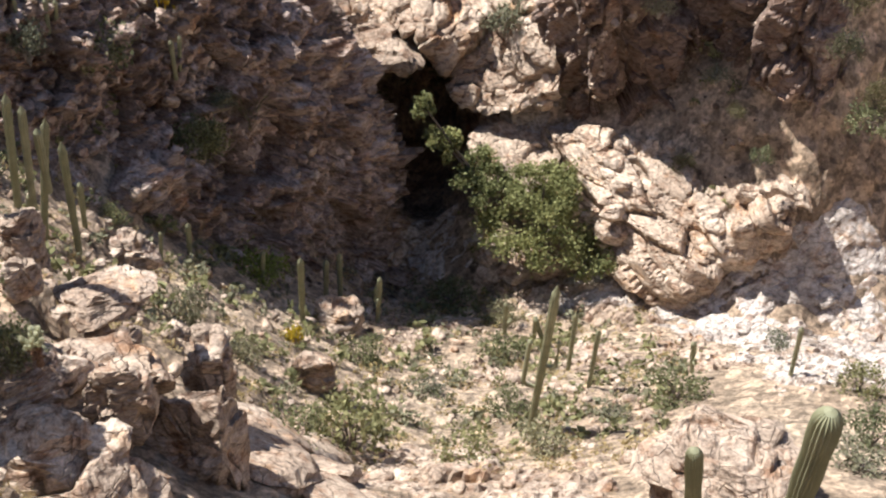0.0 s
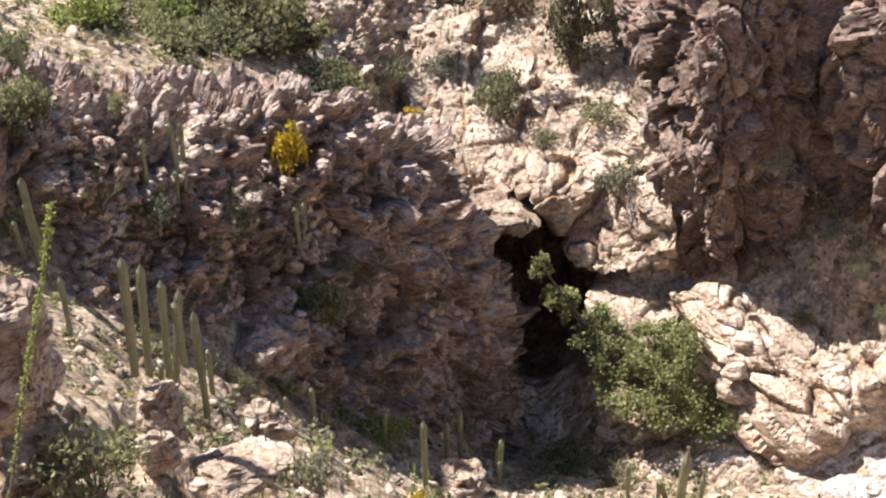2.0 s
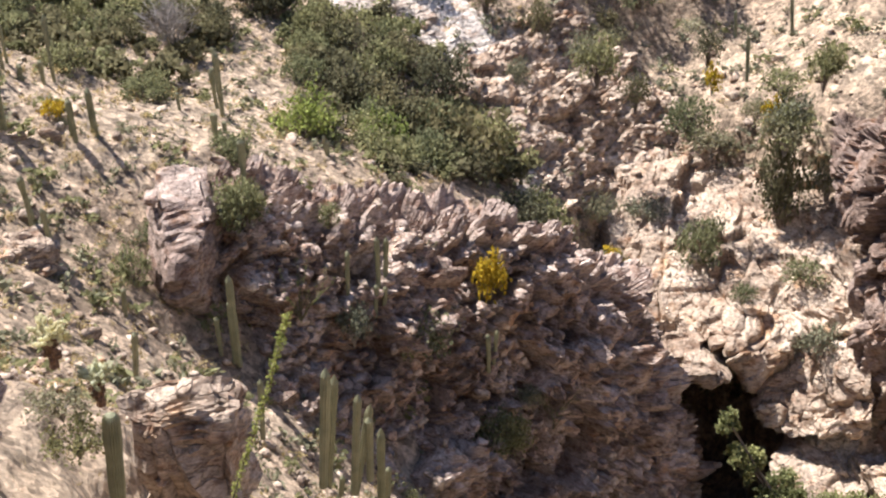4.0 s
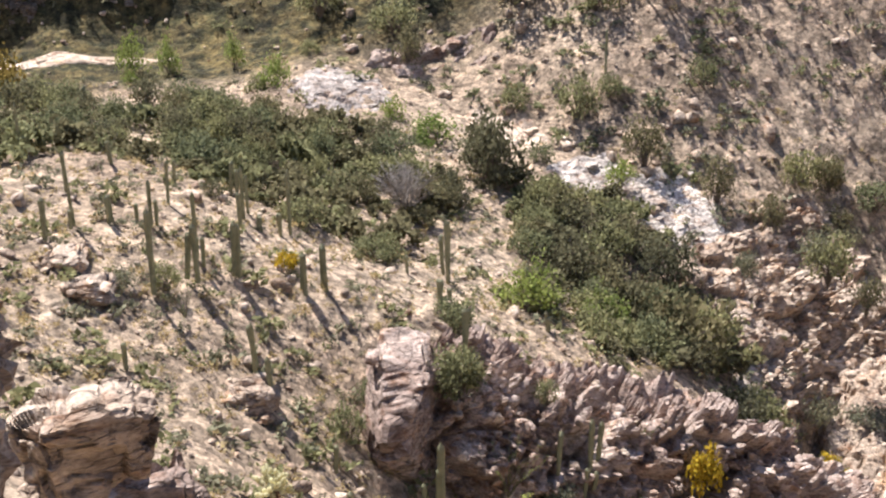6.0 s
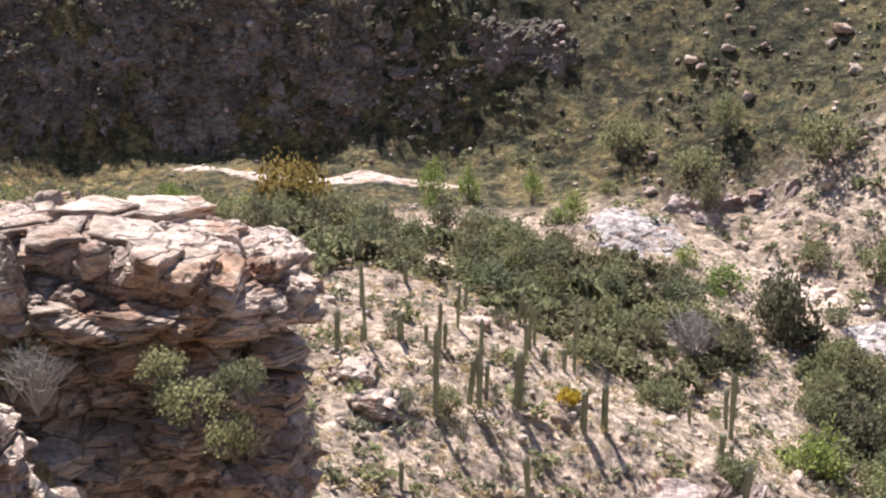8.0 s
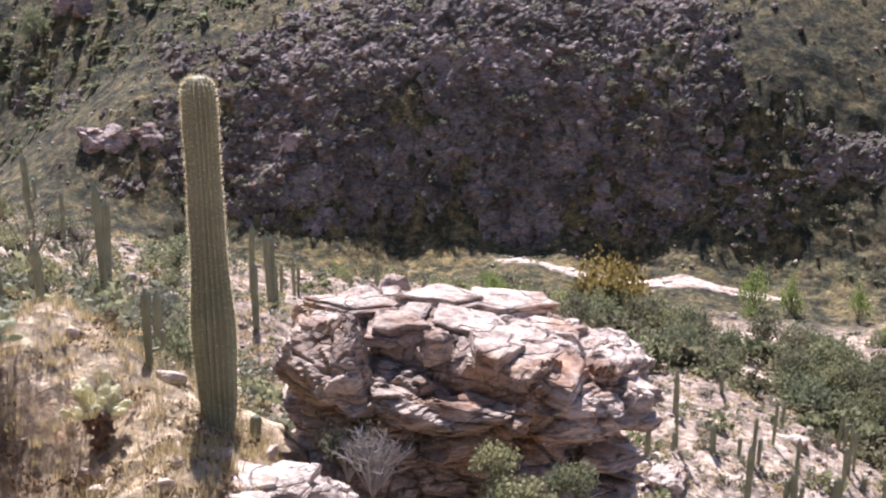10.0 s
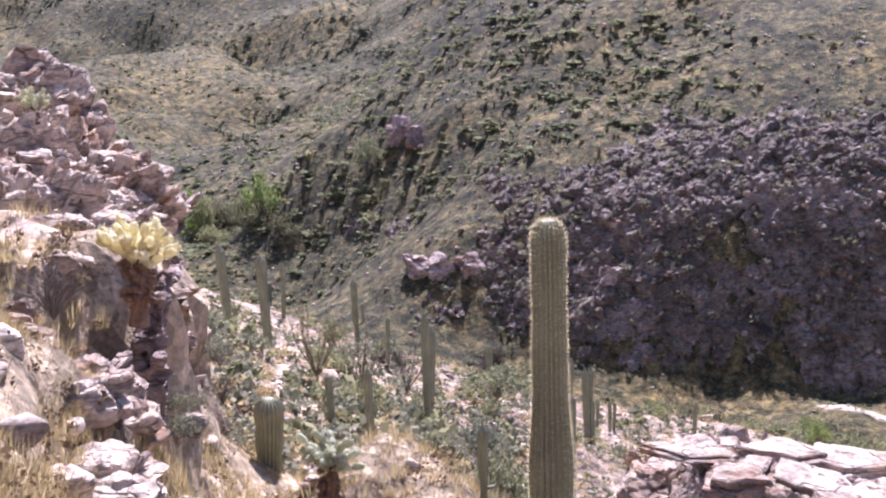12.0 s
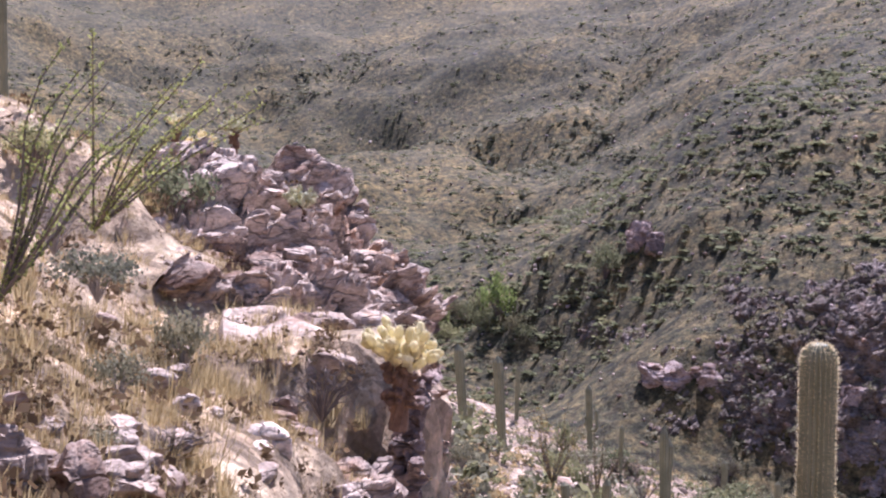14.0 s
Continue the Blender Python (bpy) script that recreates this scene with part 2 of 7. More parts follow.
# dry washes cut into the far hillside: line, depth, half width
GULLIES = (
    (((-145, 200), (-160, 240), (-189, 291), (-199, 321)), 6, 18),
    (((-174, 213), (-215, 275), (-236, 329), (-247, 369), (-273, 420)), 7, 20),
    (((-397, 354), (-397, 393), (-395, 435), (-378, 449)), 10, 26),
    (((-420, 294), (-451, 354), (-459, 409)), 10, 26),
    (((-230, 330), (-300, 345), (-340, 330)), 8, 22),
)


def washes(x, y):
    cut = 0.0
    for line, deep, wide in GULLIES:
        for (ax, ay), (bx, by) in zip(line, line[1:]):
            ux, uy = bx - ax, by - ay
            k = min(1.0, max(0.0, ((x - ax) * ux + (y - ay) * uy) / (ux * ux + uy * uy)))
            d = math.hypot(x - ax - k * ux, y - ay - k * uy)
            cut = max(cut, deep * math.exp(-1.3 * d / wide))
    return cut


def steepness(x, y):
    """How gently the land lies: 1 on the level, towards 0 on walls."""
    l = lay(x, y)
    gx, gy = lay(x + 0.6, y) - l, lay(x, y + 0.6) - l
    return l, gx / 0.6, gy / 0.6


def grain(x, y, amount=1.0):
    """The broken relief on top of it, for one place."""
    d = math.hypot(x, y)
    v = Vector((x, y, 0))
    big = noise.fractal(v * 0.045, 1.0, 2.1, 4) * 1.6 * min(1.0, max(0.0, (d - 25) / 40))
    far = noise.fractal(v * 0.011, 1.0, 2.1, 5) * 13.0 * min(1.0, max(0.0, (d - 210) / 150))
    cell = noise.voronoi(v * 0.45)[0]
    stones = (cell[1] - cell[0]) * 0.35 * min(1.0, d / 30, max(0.3, (200 - d) / 80))
    return amount * (big + far + stones + noise.fractal(v * 0.8, 1.0, 2.0, 4) * 0.22) - (washes(x, y) if d > 100 else 0.0)


def height(x, y):
    z, gx, gy = steepness(np.array([x]), np.array([y]))
    return float(z[0]) + grain(x, y, 1 / (1 + max(0.0, math.hypot(gx[0], gy[0]) - 0.6)))


def fine_steps():
    turns = list(np.arange(-52, 60.01, 0.3)) + list(np.arange(64, 308, 4.0))
    rings = [0.0] + list(np.geomspace(1.2, 20, 60)) + list(np.arange(20.5, 150, 0.6)) + list(np.geomspace(151, 600, 170)) + list(np.geomspace(612, 2500, 40))
    return np.radians(np.array(turns)), np.array(rings)


def make_ground():
    turns, rings = fine_steps()
    n = len(turns)
    x = np.outer(rings, -np.sin(turns)) + 0.0
    y = np.outer(rings, np.cos(turns)) - 1.5
    z, gx, gy = steepness(x, y)
    verts = []
    for px, py, pz, sx, sy in zip(x.ravel(), y.ravel(), z.ravel(), gx.ravel(), gy.ravel()):
        steep = math.hypot(sx, sy)
        v = Vector((px, py, pz + grain(px, py, 1 / (1 + max(0.0, steep - 0.6)))))
        if steep > 0.7:
            # crags on the steep walls stand out sideways
            outward = Vector((-sx, -sy, 1)).normalized()
            cell = noise.voronoi(v * 0.4)[0]
            v += outward * min(1.0, (steep - 0.7) * 1.2) * (noise.fractal(v * 0.3, 0.9, 2.1, 4) * 0.9 + (cell[1] - cell[0]) * 0.7 - 0.25)
        verts.append(v)
    faces = []
    for r in range(len(rings) - 1):
        for k in range(n):
            a, b2 = r * n + k, r * n + (k + 1) % n
            faces.append((a, a + n, b2 + n, b2) if r else (a, a + n, b2 + n))
    me = bpy.data.meshes.new("ground")
    me.from_pydata(verts, [], faces)
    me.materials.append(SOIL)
    beyond = int((rings < 165).sum()) * n
    me.polygons.foreach_set("use_smooth", np.arange(len(faces)) >= beyond)
    ob = new("ground", me)
    return tagged(ob, "stony tan desert slopes falling into a rocky canyon", "ground", kind="structure")


make_ground()

# ---- rocks ----
def stone_mesh(name, seed, level=3, square=0.55, cuts=9, layers=0.0, rough=0.06, mat=None):
    """A broken boulder about 2 m across: a squared ball with planes knocked off, bedding grooves and a worn skin."""
    rnd = random.Random(seed)
    bm = bmesh.new()
    bmesh.ops.create_icosphere(bm, subdivisions=level, radius=1.0)
    planes = []
    for _ in range(cuts):
        n = Vector((rnd.gauss(0, 1), rnd.gauss(0, 1), rnd.gauss(0, 0.8))).normalized()
        planes.append((n, rnd.uniform(0.55, 0.92)))
    off = Vector((seed * 7.31 % 50, seed * 3.17 % 50, seed * 1.73 % 50))
    for v in bm.verts:
        p = v.co.copy()
        p = Vector([math.copysign(abs(c) ** square, c) for c in p])
        for n, d in planes:
            over = p.dot(n) - d
            if over > 0:
                p -= n * over * 0.96
        if layers:
            s = p.z * layers + noise.noise(p * 0.8 + off) * 0.4
            f = s - math.floor(s)
            groove = max(0.0, 1 - min(f, 1 - f) * 7)
            step = noise.noise(Vector((math.floor(s) * 3.7, seed * 1.3, 0.5)))
            p.x *= 1 + 0.10 * step - 0.09 * groove
            p.y *= 1 + 0.10 * step - 0.09 * groove
        p += p.normalized() * (noise.fractal(p * 1.6 + off, 0.8, 2.2, 5) * rough * 1.6)
        v.co = p
    me = bpy.data.meshes.new(name)
    bm.to_mesh(me)
    bm.free()
    if mat:
        me.materials.append(mat)
    return me


def slab_mesh(name, seed, level, mat):
    """A broken flagstone filling about -1..1: a flat worn top, a chipped angular outline and bedded sides."""
    rnd = random.Random(seed)
    n = {3: 22, 4: 40}.get(level, 72)
    angles = sorted((k + rnd.uniform(-0.3, 0.3)) / 7 * 2 * math.pi for k in range(7))
    sides = [(math.cos(a), math.sin(a), rnd.uniform(0.74, 1.0)) for a in angles]
    off = Vector((seed * 5.3 % 40, seed * 2.1 % 40, 0.7))
    rings = [(-0.95, 0.86), (-0.62, 0.97), (-0.4, 0.9), (-0.12, 1.0), (0.2, 0.95), (0.36, 1.02), (0.62, 0.97), (0.82, 0.88)] + [(0.92 + 0.03 * i, 0.74 - 0.17 * i) for i in range(4)]
    v, f = [], []
    for z, scale in rings:
        for k in range(n):
            a = 2 * math.pi * k / n
            r = min([d / max(0.15, c * math.cos(a) + s * math.sin(a)) for c, s, d in sides] + [1.25])
            p = Vector((math.cos(a) * r * scale, math.sin(a) * r * scale, z))
            q = p + off
            chip = noise.fractal(q * 2.6, 0.9, 2.2, 4)
            p += Vector((math.cos(a), math.sin(a), 0)) * chip * 0.10
            p.z += 0.22 * noise.fractal(Vector((q.x * 1.5, q.y * 1.5, 0.3)), 0.8, 2.3, 4) + (0.16 * math.floor(1.6 * noise.noise(Vector((q.x * 0.9, q.y * 0.9, 5.1))) + 0.6) if z > 0.5 else 0.0)
            v.append(p)
    for i in range(len(rings) - 1):
        for k in range(n):
            a, b2 = i * n + k, i * n + (k + 1) % n
            f.append((a, b2, b2 + n, a + n))
    f.append([(len(rings) - 1) * n + k for k in range(n)])
    f.append(list(reversed(range(n))))
    me = bpy.data.meshes.new(name)
    me.from_pydata(v, [], f)
    if mat:
        me.materials.append(mat)
    return me


STONES = {}


def stone(kind, seed, mat, level):
    """Shared boulder meshes: kind 0 blocky, 1 slabby and bedded, 2 rounded."""
    key = (kind, seed % 5, mat.name, level)
    if key not in STONES:
        if kind == 1:
            STONES[key] = slab_mesh("stone", seed % 5 + 3, level, mat)
            return STONES[key]
        square, cuts, layers = ((0.5, 12, 2.2), (0.42, 9, 2.6), (0.85, 10, 0.0))[kind]
        STONES[key] = stone_mesh("stone", kind * 100 + seed % 5 + 1, level, square, cuts, layers, 0.07, mat)
    return STONES[key]


def part(name, data, parent, m=None, label=""):
    """A mesh as one object under a thing or a part; a bmesh becomes a mesh."""
    if isinstance(data, bmesh.types.BMesh):
        me = bpy.data.meshes.new(name)
        data.to_mesh(me)
        data.free()
        data = me
    ob = new(name, data)
    ob.parent = parent
    if m is not None:
        ob.matrix_basis = m
    return tagged(ob, label)


def sized(x, y, z, sx, sy, sz, rx=0, ry=0, rz=0):
    return pose(x, y, z, rx, ry, rz) @ Matrix.Diagonal((sx, sy, sz, 1))


def boulder(x, y, z, sx, sy, sz, rz=0, tilt=0, kind=0, mat=None, label="angular pink granite boulder on the slope", seed=0, level=4):
    ob = new("boulder", stone(kind, seed, mat or ROCK, level))
    ob.matrix_basis = sized(x, y, z, sx, sy, sz, tilt * math.cos(seed), tilt * math.sin(seed * 2 + 1), rz)
    return tagged(ob, label, "boulder")


def face_mesh(wide, deep, high, seed, level, block, mat):
    """A jointed rock mass at its true size: bedded blocks of about the given size stand proud of or behind each other."""
    rnd = random.Random(seed)
    bm = bmesh.new()
    bmesh.ops.create_icosphere(bm, subdivisions=level, radius=1.0)
    off = Vector((seed * 1.7 % 60, seed * 2.9 % 60, seed * 0.7 % 60))
    dip = Matrix.Rotation(radians(rnd.uniform(-14, 14)), 3, "Y") @ Matrix.Rotation(radians(rnd.uniform(-10, 10)), 3, "X")
    planes = [(Vector((rnd.gauss(0, 1), rnd.gauss(0, 1), rnd.gauss(0, 0.6))).normalized(), rnd.uniform(0.58, 0.9)) for _ in range(16)]
    for v in bm.verts:
        p = Vector([math.copysign(abs(c) ** 0.5, c) for c in v.co])
        for n, d in planes:
            over = p.dot(n) - d
            if over > 0:
                p -= n * over * 0.95
        out = v.co.normalized()
        q = Vector((p.x * wide, p.y * deep, p.z * high))
        g = dip @ q + off
        for size, amount in ((block * 1.9, 0.26), (block * 0.8, 0.15), (block * 0.33, 0.06)):
            row = g.z / (size * 0.75) + 0.08 * noise.noise(g / size)
            i = math.floor(row)
            c = g.x / size + 0.37 * noise.cell(Vector((i * 3.1, 0.5, size))) * 4 + 0.12 * noise.noise(g * 1.3 / size)
            e = g.y / size + 0.41 * noise.cell(Vector((i * 1.7, 9.5, size))) * 4
            step = noise.cell(Vector((math.floor(c) + 0.5, math.floor(e) + 0.5, i + 0.5)) * 1.0)
            rim = min(row - i, 1 - row + i, c - math.floor(c), 1 - c + math.floor(c))
            q += out * size * amount * (step - 0.45 * max(0.0, 1 - rim * 12))
        q += out * noise.fractal(q * 1.4 / block + off, 0.9, 2.1, 4) * block * 0.06
        v.co = q
    me = bpy.data.meshes.new("rock_face")
    bm.to_mesh(me)
    bm.free()
    me.materials.append(mat)
    return me


def facets(g, size):
    """Angular blocks: each cell of broken rock has a tilt and a height of its own, parted by an open joint."""
    q = g / size
    d, near = noise.voronoi(q)
    r = noise.cell_vector(near[0] * 31.7)
    tilt = r - Vector((0.5, 0.5, 0.5))
    return size * ((q - near[0]).dot(tilt) * 1.3 + (r.x - 0.5) * 0.75 - max(0.0, 0.10 - (d[1] - d[0])) * 2.6)


def smooth(points, k):
    """A point on the soft curve through some points, k from 0 to 1."""
    k = min(max(k, 0.0), 1.0) * (len(points) - 1)
    i = min(int(k), len(points) - 2)
    p0, p1, p2, p3 = points[max(i - 1, 0)], points[i], points[i + 1], points[min(i + 2, len(points) - 1)]
    f = k - i
    return 0.5 * (2 * p1 + (p2 - p0) * f + (2 * p0 - 5 * p1 + 4 * p2 - p3) * f * f + (3 * p1 - p0 - 3 * p2 + p3) * f ** 3)


def plate_mesh(seed, mat):
    """A broken flat slab filling -1..1: an angular outline, two or three beds set in or out, a chipped rim and a worn top."""
    rnd = random.Random(seed)
    sides = rnd.choice((4, 5, 5))
    corners = []
    for k in range(sides):
        a = 2 * math.pi * (k + rnd.uniform(-0.25, 0.25)) / sides
        corners.append(Vector((math.cos(a), math.sin(a), 0)) * rnd.uniform(0.8, 1.25))
    edge = 6
    n = sides * edge
    outline = [corners[i // edge].lerp(corners[(i // edge + 1) % sides], (i % edge) / edge) for i in range(n)]
    off = Vector((seed * 4.1, seed * 1.7, 0.4))
    v, f = [], []
    beds = rnd.choice((2, 3, 3))
    rings = []
    for b2 in range(beds):
        lo, hi = -1 + 2 * b2 / beds, -1 + 2 * (b2 + 1) / beds
        k = rnd.uniform(0.88, 1.0) * (1 - 0.05 * b2)
        slip = Vector((rnd.uniform(-0.08, 0.08), rnd.uniform(-0.08, 0.08), 0))
        rings += [(lo + 0.04, k * 0.95, slip), (lo + 0.18, k, slip), (hi - 0.22, k * 0.99, slip), (hi - 0.04, k * 0.93, slip)]
    rings += [(1.0, 0.72, slip), (1.04, 0.45, slip), (1.05, 0.18, slip)]
    for z, k, slip in rings:
        for p in outline:
            q = p * k + slip
            jag = noise.fractal(q * 2.3 + off + Vector((0, 0, z * 0.8)), 0.8, 2.2, 4)
            v.append(Vector((q.x * (1 + 0.06 * jag), q.y * (1 + 0.06 * jag), z + 0.3 * noise.fractal(q * 1.7 + off, 0.8, 2.2, 3))))
    for i in range(len(rings) - 1):
        for k in range(n):
            a, b2 = i * n + k, i * n + (k + 1) % n
            f.append((a, b2, b2 + n, a + n))
    f.append(tuple((len(rings) - 1) * n + k for k in range(n)))
    me = bpy.data.meshes.new("slab")
    me.from_pydata(v, [], f)
    me.materials.append(mat)
    return me


def layered_crag(name, x, y, z, rz, lean, rings, slabs, label, category="rock outcrop", mat=None, around=300, tall=150):
    """A standing crag of bedded rock: outlines stacked from foot to crown, with broken slabs lying over it."""
    top = new(name)
    top.matrix_basis = pose(x, y, z, 0, lean, rz)
    levels = [Vector(r[:3]) for r in rings]
    shifts = [Vector((r[3], r[4], 0)) for r in rings]
    v, f = [], []
    for j in range(tall + 1):
        k = j / tall
        lv, sh = smooth(levels, k), smooth(shifts, k)
        for i in range(around):
            a = 2 * math.pi * i / around
            c, s2 = math.cos(a), math.sin(a)
            p = Vector((math.copysign(abs(c) ** 0.72, c) * lv.y, math.copysign(abs(s2) ** 0.72, s2) * lv.z, lv.x)) + sh
            out = Vector((c, s2, 2.5 * min(1.0, max(0.0, (lv.x + 0.45) * 2.5)))).normalized()
            g = Vector((p.x + x, p.y + y, p.z * 2.6))
            g += Vector((noise.noise(p * 0.9), noise.noise(p * 0.9 + Vector((5, 0, 0))), 0.6 * noise.noise(p * 0.7 + Vector((0, 5, 0))))) * 0.5
            h = facets(g, 2.2) * 0.28 + facets(g, 0.95) * 0.40 + facets(g, 0.4) * 0.25
            h += 0.03 * noise.fractal(p * 3.0, 0.8, 2.1, 4)
            v.append(p + out * h * min(1.0, 0.25 + lv.y * 0.5))
    for j in range(tall):
        for i in range(around):
            a, b2 = j * around + i, j * around + (i + 1) % around
            f.append((a, b2, b2 + around, a + around))
    f.append(tuple(tall * around + i for i in range(around)))
    me = bpy.data.meshes.new("rock_body")
    me.from_pydata(v, [], f)
    me.materials.append(mat or ROCK)
    part("rock_body", me, top)
    for i, (u, w, h, su, sv, sw, turn) in enumerate(slabs):
        part("slab", plate_mesh(i * 3 + int(abs(x)), mat or ROCK), top, sized(u, w, h - 0.06, su * 1.15, sv * 1.15, sw, 4 * math.sin(i * 2.1) + 5, 4 * math.cos(i * 1.7), turn))
    return tagged(top, label, category)


def pile(name, x, y, z, rz, wide, deep, high, seed, label, lean=0.0, mat=None, thick=0.22, level=5, category="rock outcrop"):
    """A jointed crag with loose slabs resting on its ledges and crest."""
    rnd = random.Random(seed)
    mat = mat or ROCK
    top = new(name)
    top.matrix_basis = pose(x, y, z, 0, 0, rz)
    block = max(0.2, min(thick * 1.6, 0.32) * min(wide, high, 2.5 * deep))
    shear = Matrix(((1, 0, 0, 0), (0, 1, lean, 0), (0, 0, 1, high * 0.45), (0, 0, 0, 1)))
    part("rock_face", face_mesh(wide * 1.02, deep * 0.95, high * 0.55, seed, level, block, mat), top, shear)
    for i in range(rnd.choice((3, 4, 5))):
        u, k = rnd.uniform(-0.75, 0.75) * wide, rnd.uniform(0.15, 1.0)
        v = -deep * (0.85 - 0.6 * k) + lean * k * high * 0.5
        s = rnd.uniform(0.14, 0.34) * wide
        part("slab", stone(rnd.choice((0, 1)), seed + i, mat, 3), top, sized(u, v, high * k * 0.93, s, s * rnd.uniform(0.6, 1), s * rnd.uniform(0.25, 0.5), rnd.uniform(-10, 10), rnd.uniform(-10, 10), rnd.uniform(0, 90)))
    return tagged(top, label, category)


def pavement(name, x, y, wide, deep, rz, count, thick, seed, label, mat=None, category="bedrock"):
    """Low bedrock: flat jointed slabs lying on the land, each following its slope."""
    rnd = random.Random(seed)
    top = new(name)
    top.matrix_basis = pose(x, y, height(x, y), 0, 0, rz)
    c, s = math.cos(radians(rz)), math.sin(radians(rz))
    cols = max(1, round(math.sqrt(count * wide / max(deep, 0.1))))
    rows = max(1, round(count / cols))
    for i in range(cols):
        for j in range(rows):
            u = ((i + 0.5) / cols * 2 - 1) * wide + rnd.uniform(-0.3, 0.3) * wide / cols
            v = ((j + 0.5) / rows * 2 - 1) * deep + rnd.uniform(-0.3, 0.3) * deep / rows
            px, py = x + u * c - v * s, y + u * s + v * c
            h = np.array([px, px + c, px - s]), np.array([py, py + s, py + c])
            l = lay(*h)
            zz = float(l[0]) + grain(px, py) - height(x, y)
            du, dv = wide / cols * rnd.uniform(1.2, 1.8), deep / rows * rnd.uniform(1.2, 1.8)
            slope_u, slope_v = math.degrees(math.atan(l[1] - l[0])), math.degrees(math.atan(l[2] - l[0]))
            t = thick * rnd.uniform(0.6, 1.4)
            part("slab", stone(rnd.choice((0, 1, 1)), seed + i * 3 + j, mat or ROCK, 3), top, sized(u, v, zz + t * 0.25, du, dv, t, slope_v * 0.9 + rnd.uniform(-4, 4), -slope_u * 0.9 + rnd.uniform(-4, 4), rnd.uniform(-14, 14)))
    return tagged(top, label, category)


def bedrock(name, x, y, wide, deep, rz, thick, seed, label, mat=None, category="bedrock", block=1.5):
    """A continuous sheet of jointed, stepped bedrock following the land; its ragged rim dips into the soil."""
    rnd = random.Random(seed)
    top = new(name)
    base = height(x, y)
    top.matrix_basis = pose(x, y, base, 0, 0, rz)
    c, s = math.cos(radians(rz)), math.sin(radians(rz))
    nu, nv = min(72, max(14, int(wide / 0.1))), min(60, max(12, int(deep / 0.1)))
    u, v = np.meshgrid(np.linspace(-1.15, 1.15, nu) * wide, np.linspace(-1.15, 1.15, nv) * deep)
    px, py = x + u * c - v * s, y + u * s + v * c
    low, gx, gy = steepness(px, py)
    gentle = 1 / (1 + np.maximum(0.0, np.hypot(gx, gy) - 0.6))
    off = Vector((seed * 3.7, seed * 1.9, 0.3))
    turn = Matrix.Rotation(rnd.uniform(-0.6, 0.6), 3, "Z")
    verts = []
    for a, b2, wx, wy, lz, damp in zip(u.ravel(), v.ravel(), px.ravel(), py.ravel(), low.ravel(), gentle.ravel()):
        q = turn @ Vector((a, b2, 0)) + off
        z = 0.0
        for size, amount in ((block * 2.2, 0.55), (block, 0.4), (block * 0.4, 0.12)):
            e = q.y / (size * 0.7) + 0.5 * noise.noise(q * 0.6 / size)
            row = math.floor(e)
            k = q.x / (size * 1.5) + 3.0 * noise.cell(Vector((row * 2.3, 4.5, size))) + 0.3 * noise.noise(q / size)
            col = math.floor(k)
            rim = min(e - row, 1 - e + row, k - col, 1 - k + col)
            z += thick * amount * (noise.cell(Vector((col + 0.5, row + 0.5, size))) + 0.5 * (1 - e + row) - 0.6 * max(0.0, 1 - rim * 9))
        z += noise.fractal(q * 1.3, 0.9, 2.1, 4) * thick * 0.16
        r = math.hypot(a / wide, b2 / deep) + 0.35 * noise.noise(q * 1.1 / block)
        z -= 2.2 * max(0.0, r - 0.82) + 2.0 * max(0.0, 1 / damp - 1.5)
        verts.append((a, b2, lz + grain(wx, wy, damp) + z + 0.1 - base))
    faces = [(j * nu + i, j * nu + i + 1, (j + 1) * nu + i + 1, (j + 1) * nu + i) for j in range(nv - 1) for i in range(nu - 1)]
    me = bpy.data.meshes.new("rock_sheet")
    me.from_pydata(verts, [], faces)
    me.materials.append(mat or ROCK)
    part("rock_sheet", me, top)
    for i in range(3):
        a, b2 = rnd.uniform(-0.6, 0.6) * wide, rnd.uniform(-0.6, 0.6) * deep
        k = rnd.uniform(0.3, 0.7) * block * 0.6
        zz = height(x + a * c - b2 * s, y + a * s + b2 * c) - base + thick * 0.5
        part("slab", stone(rnd.choice((0, 1)), seed + i, mat or ROCK, 3), top, sized(a, b2, zz, k * 1.3, k, k * 0.4, rnd.uniform(-9, 9), rnd.uniform(-9, 9), rnd.uniform(0, 90)))
    return tagged(top, label, category)


CRAGS = {}


